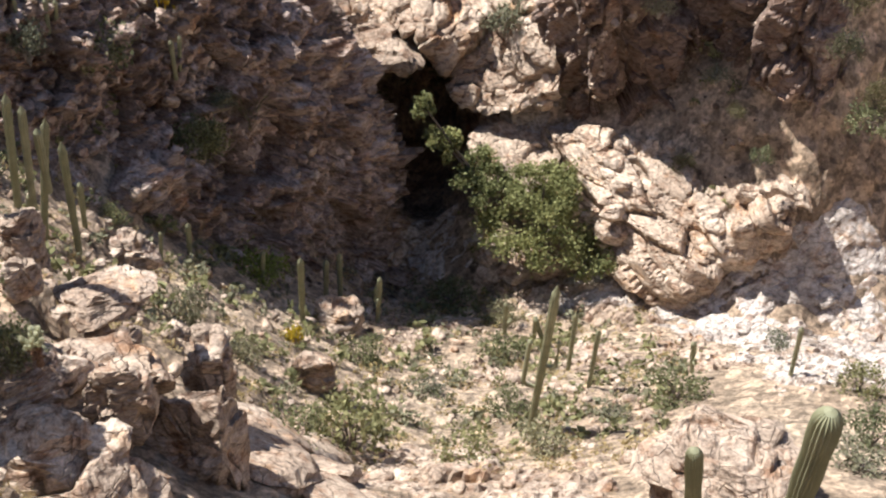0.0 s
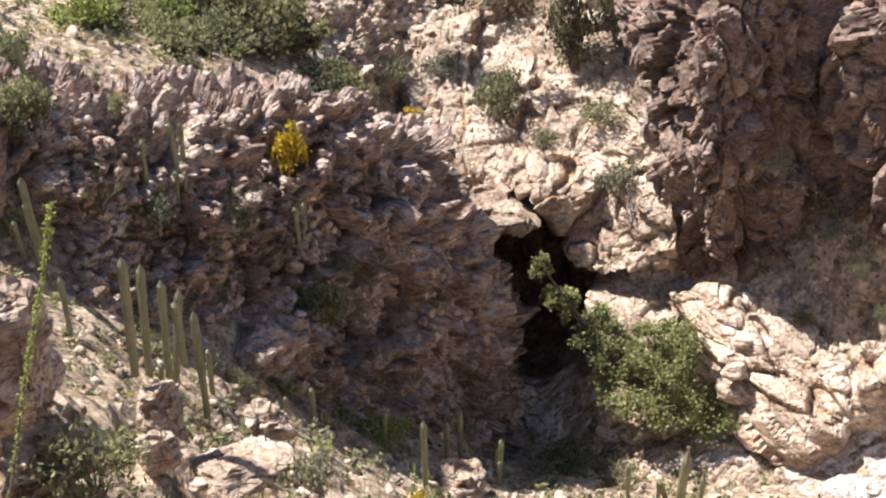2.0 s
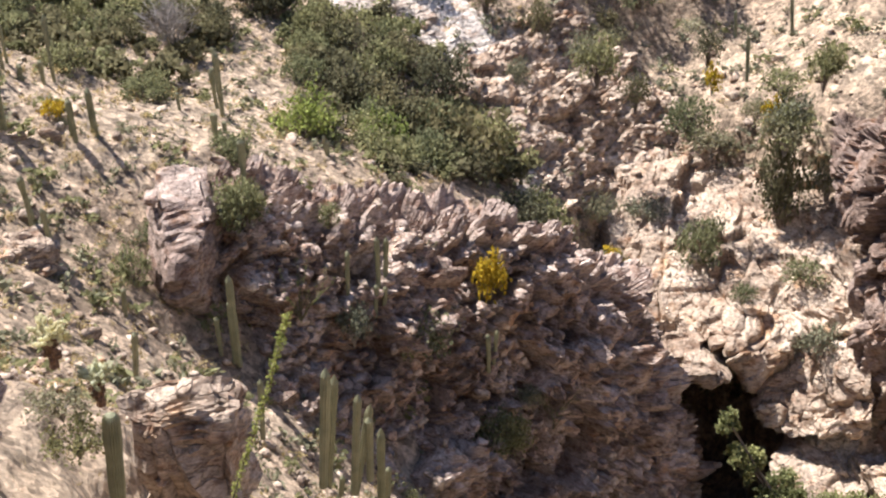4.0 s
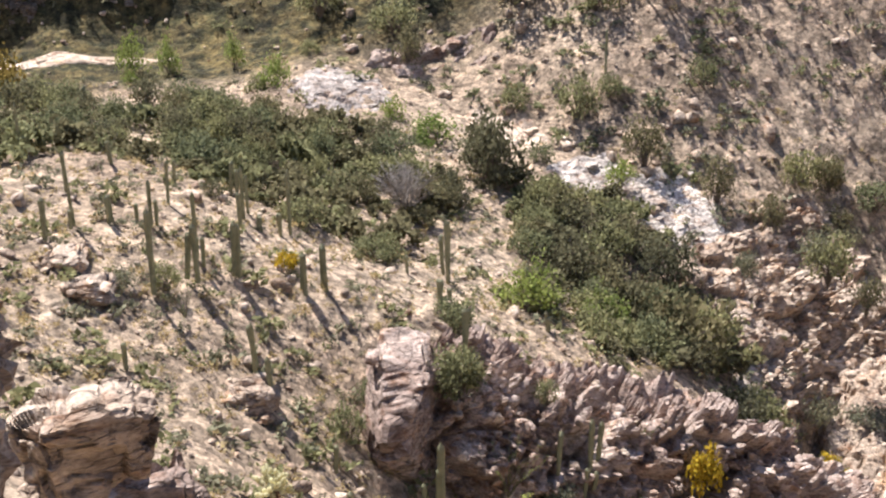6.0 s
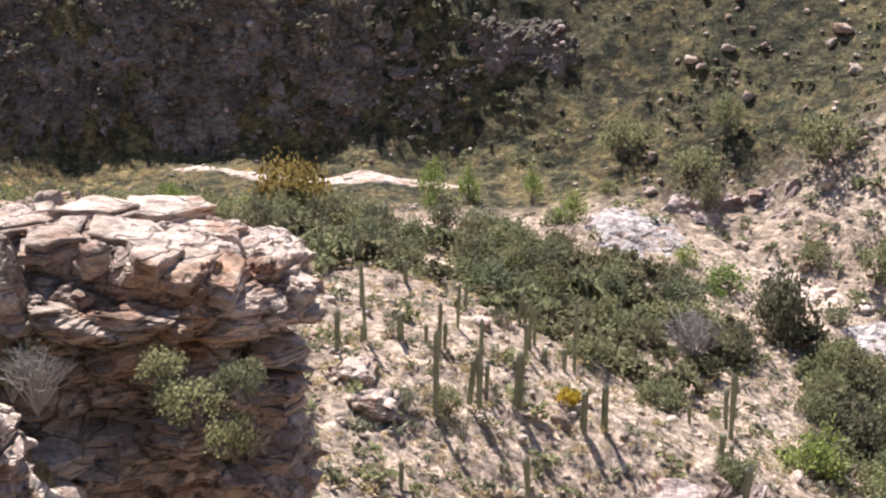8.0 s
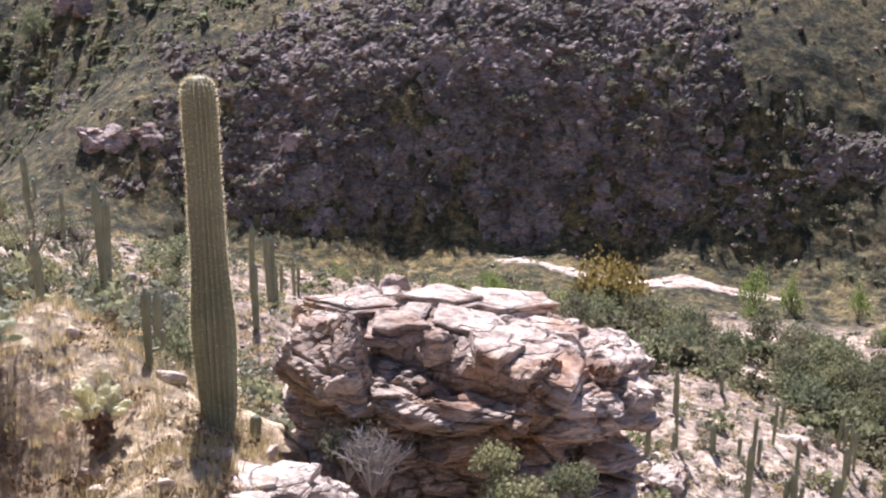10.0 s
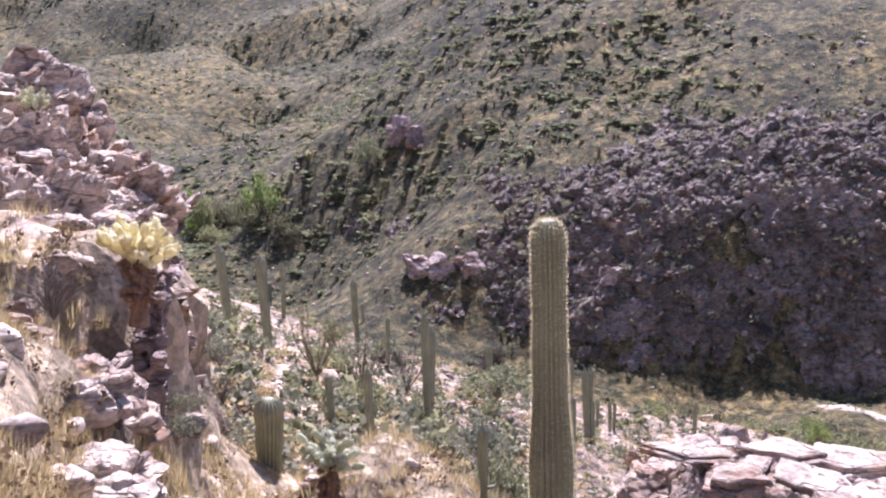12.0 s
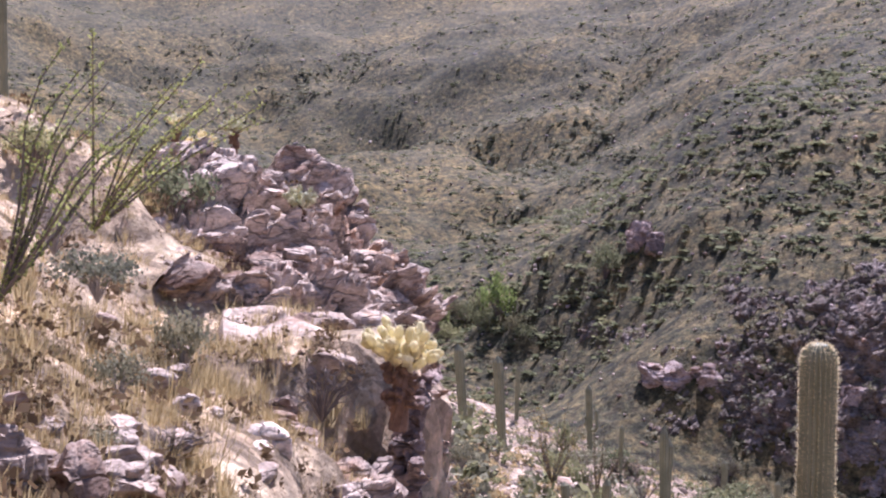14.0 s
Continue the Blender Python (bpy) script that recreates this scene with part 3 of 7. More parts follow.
def crag(name, rows, cell, relief, label, category, mat, nu, nv, dip=(0, 0), bed=2.0, sink=(0.0, 0.0), blend=0.06, fine=1.0, loose=16):
    """A face of jointed rock laid over lines that climb it from foot to crest; bed: how much thinner than wide its blocks lie."""
    rows = [[Vector(p) for p in r] for r in rows]
    turn = Matrix.Rotation(radians(dip[0]), 3, "X") @ Matrix.Rotation(radians(dip[1]), 3, "Y")
    grid = []
    for i in range(nu):
        line = [smooth(r, i / (nu - 1)) for r in rows]
        grid.append([smooth(line, j / (nv - 1)) for j in range(nv)])
    v, f, normals = [], [], []
    for j in range(nv):
        for i in range(nu):
            p = grid[i][j]
            du = grid[min(i + 1, nu - 1)][j] - grid[max(i - 1, 0)][j]
            dv = grid[i][min(j + 1, nv - 1)] - grid[i][max(j - 1, 0)]
            n = du.cross(dv).normalized()
            g = turn @ p
            g = Vector((g.x, g.y, g.z * bed))
            g += Vector((noise.noise(p * 0.35), noise.noise(p * 0.35 + Vector((9, 0, 0))), noise.noise(p * 0.35 + Vector((0, 9, 0))))) * cell * 0.35
            h = facets(g, cell * 2.3) * 0.55 + facets(g, cell) * 0.75 + facets(g * 1.0 + Vector((3, 7, 1)), cell * 0.42) * 0.75 * fine
            h += noise.fractal(p * 1.8 / cell, 0.9, 2.1, 3) * 0.06 * cell
            s, t = i / (nu - 1), j / (nv - 1)
            low = (sink[0] * max(0.0, 1 - s / blend) + sink[1] * max(0.0, 1 - (1 - s) / blend)) * (1 + 1.2 * noise.noise(p * 0.12))
            v.append(p + n * (relief * h - low))
            normals.append(n)
    for j in range(nv - 1):
        for i in range(nu - 1):
            k = j * nu + i
            f.append((k, k + 1, k + nu + 1, k + nu))
    me = bpy.data.meshes.new("rock_face")
    me.from_pydata(v, [], f)
    me.materials.append(mat)
    top = new(name)
    part("rock_face", me, top)
    CRAGS[label] = (v, nu, nv)
    rnd = random.Random(nu)
    for i in range(loose):
        p = v[rnd.randrange(nv // 5, nv * 3 // 4) * nu + rnd.randrange(nu // 12, nu * 11 // 12)]
        k = cell * rnd.uniform(0.12, 0.3)
        part("block", stone(rnd.choice((0, 1)), i, mat, 3), top, sized(p.x, p.y, p.z, k * 1.2, k, k * rnd.uniform(0.4, 0.8), rnd.uniform(-20, 20), rnd.uniform(-20, 20), rnd.uniform(0, 180)))
    return tagged(top, label, category)


# ---- crags, ledges and boulders ----
layered_crag("outcrop", -7.8, 22.9, 41.75, 17, 5.5, (
    (-8.0, 3.1, 2.5, 0.1, 0.3), (-5.0, 3.0, 2.3, 0.1, 0.2), (-3.3, 2.95, 2.1, 0.1, 0.1), (-2.5, 2.65, 1.9, 0.1, 0.1), (-2.1, 2.9, 2.05, 0.1, 0.0), (-1.75, 2.6, 1.85, 0.05, 0.0),
    (-1.45, 2.8, 2.0, 0.0, 0.0), (-1.15, 2.55, 1.8, 0.0, 0.0), (-0.85, 2.85, 2.1, 0.0, 0.0), (-0.6, 3.05, 2.3, 0.0, 0.0), (-0.35, 3.0, 2.25, 0.0, 0.0), (-0.2, 2.75, 2.0, 0.0, 0.05),
    (-0.02, 2.4, 1.65, -0.05, 0.1), (0.12, 1.8, 1.2, -0.1, 0.2), (0.2, 1.0, 0.7, -0.2, 0.3), (0.24, 0.05, 0.05, -0.3, 0.3)),
    ((0.36, -1.2, 0.22, 0.58, 0.55, 0.20, 4), (-0.62, -1.15, 0.20, 0.28, 0.26, 0.24, 20), (-1.3, -0.6, 0.26, 0.46, 0.5, 0.18, -10), (1.25, -1.1, 0.05, 0.62, 0.9, 0.22, 8),
     (0.0, 0.0, 0.30, 0.75, 0.5, 0.12, -6), (-0.5, 1.0, 0.36, 0.7, 0.55, 0.12, 12), (0.5, 1.2, 0.36, 0.8, 0.5, 0.10, -14), (1.3, 0.4, 0.22, 0.8, 0.5, 0.10, 18), (-2.2, 0.7, 0.18, 0.75, 0.5, 0.09, 5),
     (-2.3, -0.3, 0.08, 0.5, 0.5, 0.10, -8), (2.0, -0.9, -0.05, 0.36, 0.32, 0.14, 30), (2.35, -0.4, -0.08, 0.5, 0.42, 0.12, 12), (2.75, -0.7, -0.25, 0.42, 0.36, 0.12, -20), (2.0, 0.6, 0.05, 0.6, 0.45, 0.09, 0),
     (1.9, -1.55, -0.28, 0.42, 0.3, 0.13, 10), (0.9, -0.2, 0.20, 0.4, 0.35, 0.14, 40), (-0.9, 0.3, 0.30, 0.35, 0.3, 0.10, 33), (2.3, -1.2, -1.25, 0.5, 0.5, 0.10, 0), (1.3, -1.7, -1.55, 0.7, 0.5, 0.14, 10),
     (2.5, -1.0, -2.0, 0.5, 0.6, 0.22, -15), (1.0, -1.9, -2.4, 0.8, 0.5, 0.2, 5), (-1.2, -1.9, -2.9, 0.7, 0.5, 0.2, -5)),
    "massive layered pink granite outcrop with overhanging flat slabs on top")
layered_crag("outcrop", -9.2, 16.9, 41.2, 27, -6.0, (
    (-2.0, 1.9, 1.4, -0.2, 0.0), (-0.5, 1.8, 1.3, -0.2, 0.0), (-0.2, 1.6, 1.1, -0.2, 0.0), (0.0, 1.2, 0.8, -0.1, 0.0), (0.15, 0.7, 0.5, 0.0, 0.0), (0.2, 0.03, 0.03, 0.0, 0.0)),
    ((-0.1, -0.2, 0.32, 0.85, 0.5, 0.12, 30), (0.5, 0.1, 0.22, 0.6, 0.4, 0.1, 24), (-0.5, 0.4, 0.25, 0.6, 0.4, 0.09, 10), (0.1, -0.7, 0.08, 0.4, 0.3, 0.12, 40), (-0.7, -0.5, 0.1, 0.4, 0.35, 0.1, -10), (0.9, -0.4, 0.0, 0.4, 0.3, 0.1, 20)),
    "sunlit tilted granite slabs beside the viewpoint")
pile("outcrop", -2.7, 17.7, 38.7, 9, 1.08, 1.90, 0.96, 370, "pale blocky granite outcrop sunlit on its top", 0.75, ROCK, 0.15, 6)
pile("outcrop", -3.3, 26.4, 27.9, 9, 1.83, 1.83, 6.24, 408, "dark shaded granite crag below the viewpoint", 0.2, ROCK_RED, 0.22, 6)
pile("outcrop", 2.4, 31.4, 21.8, -2, 2.02, 1.40, 5.78, 241, "pointed layered granite spire", 0.0, ROCK, 0.16, 5)
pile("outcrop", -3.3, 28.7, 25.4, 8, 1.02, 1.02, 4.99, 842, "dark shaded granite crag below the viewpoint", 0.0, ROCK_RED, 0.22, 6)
pile("outcrop", 7.7, 39.0, 12.0, -6, 1.08, 1.08, 2.16, 113, "heap of broken pink granite blocks with dark undersides", 0.45, ROCK, 0.3, 5)
pile("outcrop", 9.7, 36.6, 11.1, -9, 2.12, 2.12, 0.93, 1, "heap of broken pink granite blocks with dark undersides", 0.45, ROCK, 0.3, 5)
pile("outcrop", 8.5, 32.8, 11.2, -8, 2.70, 2.70, 1.59, 46, "heap of broken pink granite blocks with dark undersides", 0.45, ROCK, 0.3, 5)
pile("outcrop", 6.2, 29.9, 13.5, -5, 2.49, 2.49, 2.78, 473, "heap of broken pink granite blocks with dark undersides", 0.45, ROCK, 0.3, 5)
pile("outcrop", 5.2, 25.6, 13.5, -4, 3.12, 3.12, 3.53, 653, "heap of broken pink granite blocks with dark undersides", 0.45, ROCK, 0.3, 6)
pile("outcrop", 11.7, 39.2, 10.2, -11, 1.00, 1.00, 1.27, 606, "heap of broken pink granite blocks with dark undersides", 0.45, ROCK, 0.3, 5)
pile("outcrop", 12.6, 35.1, 6.1, -14, 1.17, 1.17, 2.81, 974, "heap of broken pink granite blocks with dark undersides", 0.45, ROCK, 0.3, 5)
pile("outcrop", 8.1, 28.1, 13.9, -9, 1.36, 1.36, 2.79, 886, "heap of broken pink granite blocks with dark undersides", 0.45, ROCK, 0.3, 5)
pile("outcrop", 10.9, 30.3, 5.2, -13, 1.80, 1.80, 5.02, 212, "heap of broken pink granite blocks with dark undersides", 0.45, ROCK, 0.3, 5)
pile("outcrop", 7.1, 37.7, 12.3, -6, 0.85, 0.85, 1.35, 323, "heap of broken pink granite blocks with dark undersides", 0.45, ROCK, 0.3, 5)
pile("outcrop", 2.9, 34.6, 19.4, -1, 1.99, 1.99, 3.83, 977, "tall squared granite block with a flat top", 0.0, ROCK, 0.3, 5)
pile("outcrop", 3.3, 32.6, 17.8, -2, 1.72, 1.72, 2.09, 243, "rounded pale granite block among scrub", 0.0, ROCK, 0.22, 5)
bedrock("bedrock", 20.6, 35.0, 4.9, 6.1, -25, 0.60, 84, "low pale orange granite ledge in the basin", ROCK, block=1.78)
pavement("bedrock", 15.4, 33.9, 2.3, 5.0, -18, 6, 0.6, 33, "shaded granite ledge in the basin", ROCK)
pile("outcrop", 28.6, 22.6, 4.4, -45, 3.82, 3.82, 2.09, 867, "broken orange granite outcrop in the basin", 0.6, ROCK, 0.25, 6)
bedrock("bedrock", 23.6, 28.0, 2.7, 4.4, -33, 0.60, 78, "low pale orange granite ledge in the basin", ROCK, block=0.99)
pile("outcrop", 26.1, 54.3, -15.0, -22, 1.71, 1.71, 2.57, 450, "pale granite block on the basin floor", 0.0, ROCK, 0.4, 5)
pile("outcrop", 20.2, 44.6, -7.2, -20, 1.38, 1.38, 2.31, 365, "pale granite block on the basin floor", 0.0, ROCK, 0.4, 5)
bedrock("bedrock", 34.8, 56.4, 1.9, 4.3, -28, 0.50, 64, "pale granite ledge on the basin floor", ROCK, block=0.67)
bedrock("bedrock", 29.5, 52.7, 1.5, 3.0, -25, 0.50, 19, "pale granite ledge on the basin floor", ROCK, block=0.60)
bedrock("bedrock", 31.9, 46.8, 1.3, 2.2, -30, 0.50, 51, "pale granite ledge on the basin floor", ROCK, block=0.60)
bedrock("bedrock", 45.1, 44.2, 3.3, 6.3, -42, 0.50, 14, "pale granite ledge on the basin floor", ROCK, block=1.19)
bedrock("bedrock", 44.2, 57.5, 3.1, 2.9, -34, 0.50, 6, "pale granite ledge on the basin floor", ROCK, block=1.12)
bedrock("bedrock", 46.5, 53.9, 3.1, 2.4, -37, 0.50, 22, "pale granite ledge on the basin floor", ROCK, block=1.13)
bedrock("bedrock", 39.2, 46.7, 2.7, 4.1, -36, 0.50, 67, "pale granite ledge on the basin floor", ROCK, block=0.97)
bedrock("bedrock", 51.1, 43.3, 3.6, 5.4, -46, 0.54, 40, "smooth whitish water-worn rock", ROCK_PALE, block=1.30)
bedrock("bedrock", 52.8, 37.9, 3.8, 11.1, -50, 0.54, 22, "smooth whitish water-worn rock", ROCK_PALE, block=1.40)
bedrock("bedrock", 45.5, 35.8, 1.9, 7.5, -47, 0.42, 2, "smooth whitish water-worn rock", ROCK_PALE, block=0.70)
pile("outcrop", 43.8, 86.5, -17.0, -27, 8.5, 9.0, 6.0, 77, "granite roof bridging over the dark cave", 0.0, ROCK, 0.2, 6)
pile("outcrop", 39.5, 76.8, -13.6, -24, 3.02, 3.50, 2.07, 273, "pale roof block wedged over the cave mouth", 0.0, ROCK, 0.2, 5)
# ROCK_RED, darker than the granite around, carries part of the knoll's shade
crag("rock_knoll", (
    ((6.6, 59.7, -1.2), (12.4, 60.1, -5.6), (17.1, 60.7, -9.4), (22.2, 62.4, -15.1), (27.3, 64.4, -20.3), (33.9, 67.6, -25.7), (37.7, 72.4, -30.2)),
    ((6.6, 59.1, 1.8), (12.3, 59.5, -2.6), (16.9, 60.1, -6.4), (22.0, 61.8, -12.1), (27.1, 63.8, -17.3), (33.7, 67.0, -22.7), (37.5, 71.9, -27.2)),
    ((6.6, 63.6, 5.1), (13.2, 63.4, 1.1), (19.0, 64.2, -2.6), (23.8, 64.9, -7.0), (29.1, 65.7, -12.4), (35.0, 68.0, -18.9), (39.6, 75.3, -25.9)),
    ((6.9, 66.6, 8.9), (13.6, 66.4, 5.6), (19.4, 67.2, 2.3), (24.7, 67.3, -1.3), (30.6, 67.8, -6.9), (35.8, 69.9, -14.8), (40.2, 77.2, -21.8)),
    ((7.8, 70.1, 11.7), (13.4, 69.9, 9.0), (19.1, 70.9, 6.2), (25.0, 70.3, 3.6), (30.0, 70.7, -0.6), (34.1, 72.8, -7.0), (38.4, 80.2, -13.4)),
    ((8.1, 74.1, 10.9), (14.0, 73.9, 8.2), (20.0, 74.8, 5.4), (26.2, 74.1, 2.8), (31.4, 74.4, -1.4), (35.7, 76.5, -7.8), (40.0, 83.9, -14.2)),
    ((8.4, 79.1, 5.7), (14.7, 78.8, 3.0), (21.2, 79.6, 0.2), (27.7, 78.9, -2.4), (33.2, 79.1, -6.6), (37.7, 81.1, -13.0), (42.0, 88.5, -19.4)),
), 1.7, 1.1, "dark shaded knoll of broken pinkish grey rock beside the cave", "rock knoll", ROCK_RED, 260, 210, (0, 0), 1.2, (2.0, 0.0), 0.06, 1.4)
crag("rock_slope", (
    ((40.6, 88.0, -13.3), (43.1, 84.7, -12.9), (45.8, 81.7, -12.0), (47.3, 77.5, -16.8), (49.8, 74.8, -16.0), (52.4, 72.6, -14.9)),
    ((37.9, 81.5, -13.0), (40.1, 78.4, -12.6), (42.6, 75.5, -11.7), (43.8, 71.4, -16.5), (46.1, 68.9, -15.7), (48.5, 66.7, -14.6)),
    ((37.7, 85.9, -10.8), (41.6, 82.1, -11.5), (44.5, 78.4, -10.4), (46.3, 74.0, -12.9), (48.0, 71.3, -12.8), (50.0, 69.3, -11.4)),
    ((38.2, 93.3, -9.2), (42.8, 90.3, -9.6), (47.2, 86.1, -9.3), (49.4, 80.3, -9.5), (50.4, 76.2, -9.1), (51.4, 73.2, -7.8)),
    ((38.4, 102.7, -6.9), (44.6, 100.4, -7.6), (50.2, 96.8, -7.6), (53.3, 90.7, -6.8), (54.3, 84.4, -5.1), (54.3, 79.7, -2.9)),
    ((40.1, 107.5, -9.9), (46.5, 105.0, -10.6), (52.4, 101.3, -10.6), (55.7, 95.1, -9.8), (56.9, 88.7, -8.1), (57.0, 83.9, -5.9)),
), 3.4, 0.36, "sunlit jointed granite hillside and buttress over the cave", "rock slope", ROCK, 200, 180, (12, 20), 1.6, (1.5, 0.0), 0.06, 0.6)
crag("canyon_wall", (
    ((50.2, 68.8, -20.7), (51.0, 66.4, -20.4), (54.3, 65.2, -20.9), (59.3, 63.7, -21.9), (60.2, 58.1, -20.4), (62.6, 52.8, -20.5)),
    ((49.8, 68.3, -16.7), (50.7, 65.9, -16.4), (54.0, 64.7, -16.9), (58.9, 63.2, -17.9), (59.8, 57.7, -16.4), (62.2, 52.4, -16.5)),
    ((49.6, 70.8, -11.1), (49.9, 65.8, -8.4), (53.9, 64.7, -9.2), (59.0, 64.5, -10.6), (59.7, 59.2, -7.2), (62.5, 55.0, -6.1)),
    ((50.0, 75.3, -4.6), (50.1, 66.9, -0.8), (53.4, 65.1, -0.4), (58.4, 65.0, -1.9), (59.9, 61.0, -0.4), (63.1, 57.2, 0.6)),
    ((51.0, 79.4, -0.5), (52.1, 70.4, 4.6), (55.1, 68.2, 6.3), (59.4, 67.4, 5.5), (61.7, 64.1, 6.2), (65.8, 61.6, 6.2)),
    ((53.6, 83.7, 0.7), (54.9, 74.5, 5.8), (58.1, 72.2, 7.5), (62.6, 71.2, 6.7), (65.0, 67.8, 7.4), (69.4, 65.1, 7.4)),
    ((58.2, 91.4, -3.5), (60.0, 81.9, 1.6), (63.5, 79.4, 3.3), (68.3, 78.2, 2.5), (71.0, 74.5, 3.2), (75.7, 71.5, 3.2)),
), 2.6, 0.75, "tall shaded canyon wall with ledges and an orange sunlit edge", "rock wall", ROCK_WALL_SHADE, 190, 210, (0, 12), 0.7, (0.0, 1.0))
crag("rock_ledge", (
    ((43.4, 70.3, -23.0), (44.9, 65.3, -24.2), (48.4, 59.2, -25.2), (50.1, 54.0, -26.0), (54.2, 52.3, -23.0), (57.9, 50.7, -20.2)),
    ((43.0, 69.6, -17.5), (44.5, 64.6, -18.7), (48.0, 58.5, -19.7), (49.7, 53.3, -20.5), (53.8, 51.6, -17.5), (57.5, 50.0, -14.7)),
    ((44.5, 71.0, -17.6), (46.5, 66.3, -18.2), (49.0, 60.9, -17.8), (51.2, 56.0, -18.1), (54.7, 53.5, -16.9), (58.1, 50.8, -14.4)),
    ((46.4, 73.4, -18.3), (48.6, 69.1, -17.3), (50.0, 64.5, -16.3), (52.8, 59.8, -16.1), (55.7, 56.0, -17.0), (59.5, 52.3, -14.8)),
    ((47.4, 75.1, -19.8), (49.7, 70.7, -18.8), (51.1, 66.2, -17.8), (54.1, 61.4, -17.6), (57.1, 57.5, -18.5), (60.9, 53.7, -16.3)),
), 4.2, 0.26, "tilted bedded sunlit granite slabs stepping down to the creek", "rock ledge", ROCK, 190, 110, (0, -24), 2.6, (0.5, 0.5), 0.06, 0.8)
crag("rock_slope", (
    ((29.6, 104.0, -0.6), (30.8, 98.2, -2.4), (32.5, 94.6, -4.1), (34.7, 91.4, -6.8), (37.0, 90.7, -10.5), (40.6, 91.7, -17.1)),
    ((29.6, 104.0, 1.6), (30.8, 98.2, -0.1), (32.5, 94.6, -1.8), (34.7, 91.4, -4.6), (37.0, 90.7, -8.3), (40.6, 91.7, -14.9)),
    ((35.6, 107.2, 1.3), (36.9, 103.1, -1.0), (39.3, 99.9, -3.6), (42.0, 97.4, -7.1), (44.4, 95.4, -10.8), (46.8, 93.3, -15.5)),
    ((42.4, 111.7, 2.0), (44.8, 108.1, -0.8), (47.0, 104.1, -3.2), (48.6, 99.1, -5.5), (50.5, 95.1, -8.5), (52.0, 90.3, -12.0)),
    ((43.8, 115.5, 0.1), (46.3, 111.8, -2.7), (48.6, 107.8, -5.2), (50.3, 102.7, -7.4), (52.3, 98.6, -10.5), (54.0, 93.8, -13.9)),
), 1.5, 0.55, "sunlit blocky pink rock on the hillside over the creek", "rock slope", ROCK, 190, 150, (10, 10), 1.4, (1.5, 1.0), 0.1)
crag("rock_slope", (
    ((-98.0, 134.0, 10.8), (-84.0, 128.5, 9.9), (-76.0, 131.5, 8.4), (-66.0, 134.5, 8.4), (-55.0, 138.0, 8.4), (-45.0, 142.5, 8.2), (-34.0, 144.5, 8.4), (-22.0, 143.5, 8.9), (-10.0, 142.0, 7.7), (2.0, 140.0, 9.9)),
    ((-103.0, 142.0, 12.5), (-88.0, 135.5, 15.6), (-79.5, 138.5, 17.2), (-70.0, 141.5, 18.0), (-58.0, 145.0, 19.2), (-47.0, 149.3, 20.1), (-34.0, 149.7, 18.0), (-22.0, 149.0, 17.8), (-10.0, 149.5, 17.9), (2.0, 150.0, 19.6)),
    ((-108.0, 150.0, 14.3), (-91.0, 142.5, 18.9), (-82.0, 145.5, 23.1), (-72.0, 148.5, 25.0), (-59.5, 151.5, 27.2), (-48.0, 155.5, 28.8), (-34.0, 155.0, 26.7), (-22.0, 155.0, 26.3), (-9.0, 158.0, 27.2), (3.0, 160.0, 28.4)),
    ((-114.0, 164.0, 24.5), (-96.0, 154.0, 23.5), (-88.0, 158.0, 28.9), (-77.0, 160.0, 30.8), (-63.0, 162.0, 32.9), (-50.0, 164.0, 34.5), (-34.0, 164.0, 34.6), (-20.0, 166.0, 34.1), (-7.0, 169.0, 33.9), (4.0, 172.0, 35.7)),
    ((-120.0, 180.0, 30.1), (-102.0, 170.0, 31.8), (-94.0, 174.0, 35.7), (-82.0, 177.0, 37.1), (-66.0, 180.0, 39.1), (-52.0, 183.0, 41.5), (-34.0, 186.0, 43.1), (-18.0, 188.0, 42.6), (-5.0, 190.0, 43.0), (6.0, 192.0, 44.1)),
), 0.95, 0.55, "dark shaded rocky bank rising beyond the creek", "rock slope", ROCK_BRUSH_SHADE, 520, 190, (0, 0), 1.0, (3.2, 3.2), 0.24, 1.2)
bedrock("bedrock", 47.0, 69.3, 4.4, 1.6, -31, 0.54, 31, "smooth pale slab sloping from the cave", ROCK_PALE, block=1.59)
bedrock("bedrock", 52.4, 59.7, 4.2, 2.6, -38, 1.00, 64, "tilted bedded sunlit granite slabs above the creek", ROCK, block=1.53)
bedrock("bedrock", 50.3, 60.5, 3.8, 2.6, -37, 0.54, 64, "smooth pale slab sloping from the cave", ROCK_PALE, block=1.38)
pavement("bedrock", 43.5, 63.0, 2.7, 1.4, -31, 5, 0.8, 44, "low pink rocks under the tree", ROCK)
bedrock("bedrock", 47.4, 57.2, 4.6, 3.1, -36, 0.42, 75, "low bluish pale rocks in the creek bed", ROCK_PALE, block=1.68)
bedrock("bedrock", 40.6, 69.5, 4.3, 3.4, -27, 0.48, 32, "low shaded rocks at the cave mouth", ROCK_PALE, block=1.56)
bedrock("bedrock", 52.3, 51.1, 4.5, 5.5, -42, 0.30, 57, "smooth shaded bedrock shelf in the creek", ROCK_PALE, block=1.63)
bedrock("bedrock", 60.4, 48.3, 5.7, 4.3, -48, 0.30, 49, "smooth shaded bedrock shelf in the creek", ROCK_PALE, block=2.07)
pile("outcrop", 5.1, 67.9, 4.9, -3, 2.62, 4.00, 7.89, 508, "tall reddish layered cliff on the hillside", 0.55, ROCK_RED, 0.12, 5)
bedrock("bedrock", 33.8, 98.2, 3.3, 2.9, -18, 0.21, 18, "whitish water-polished bedrock in the creek", ROCK_PALE, block=1.21)
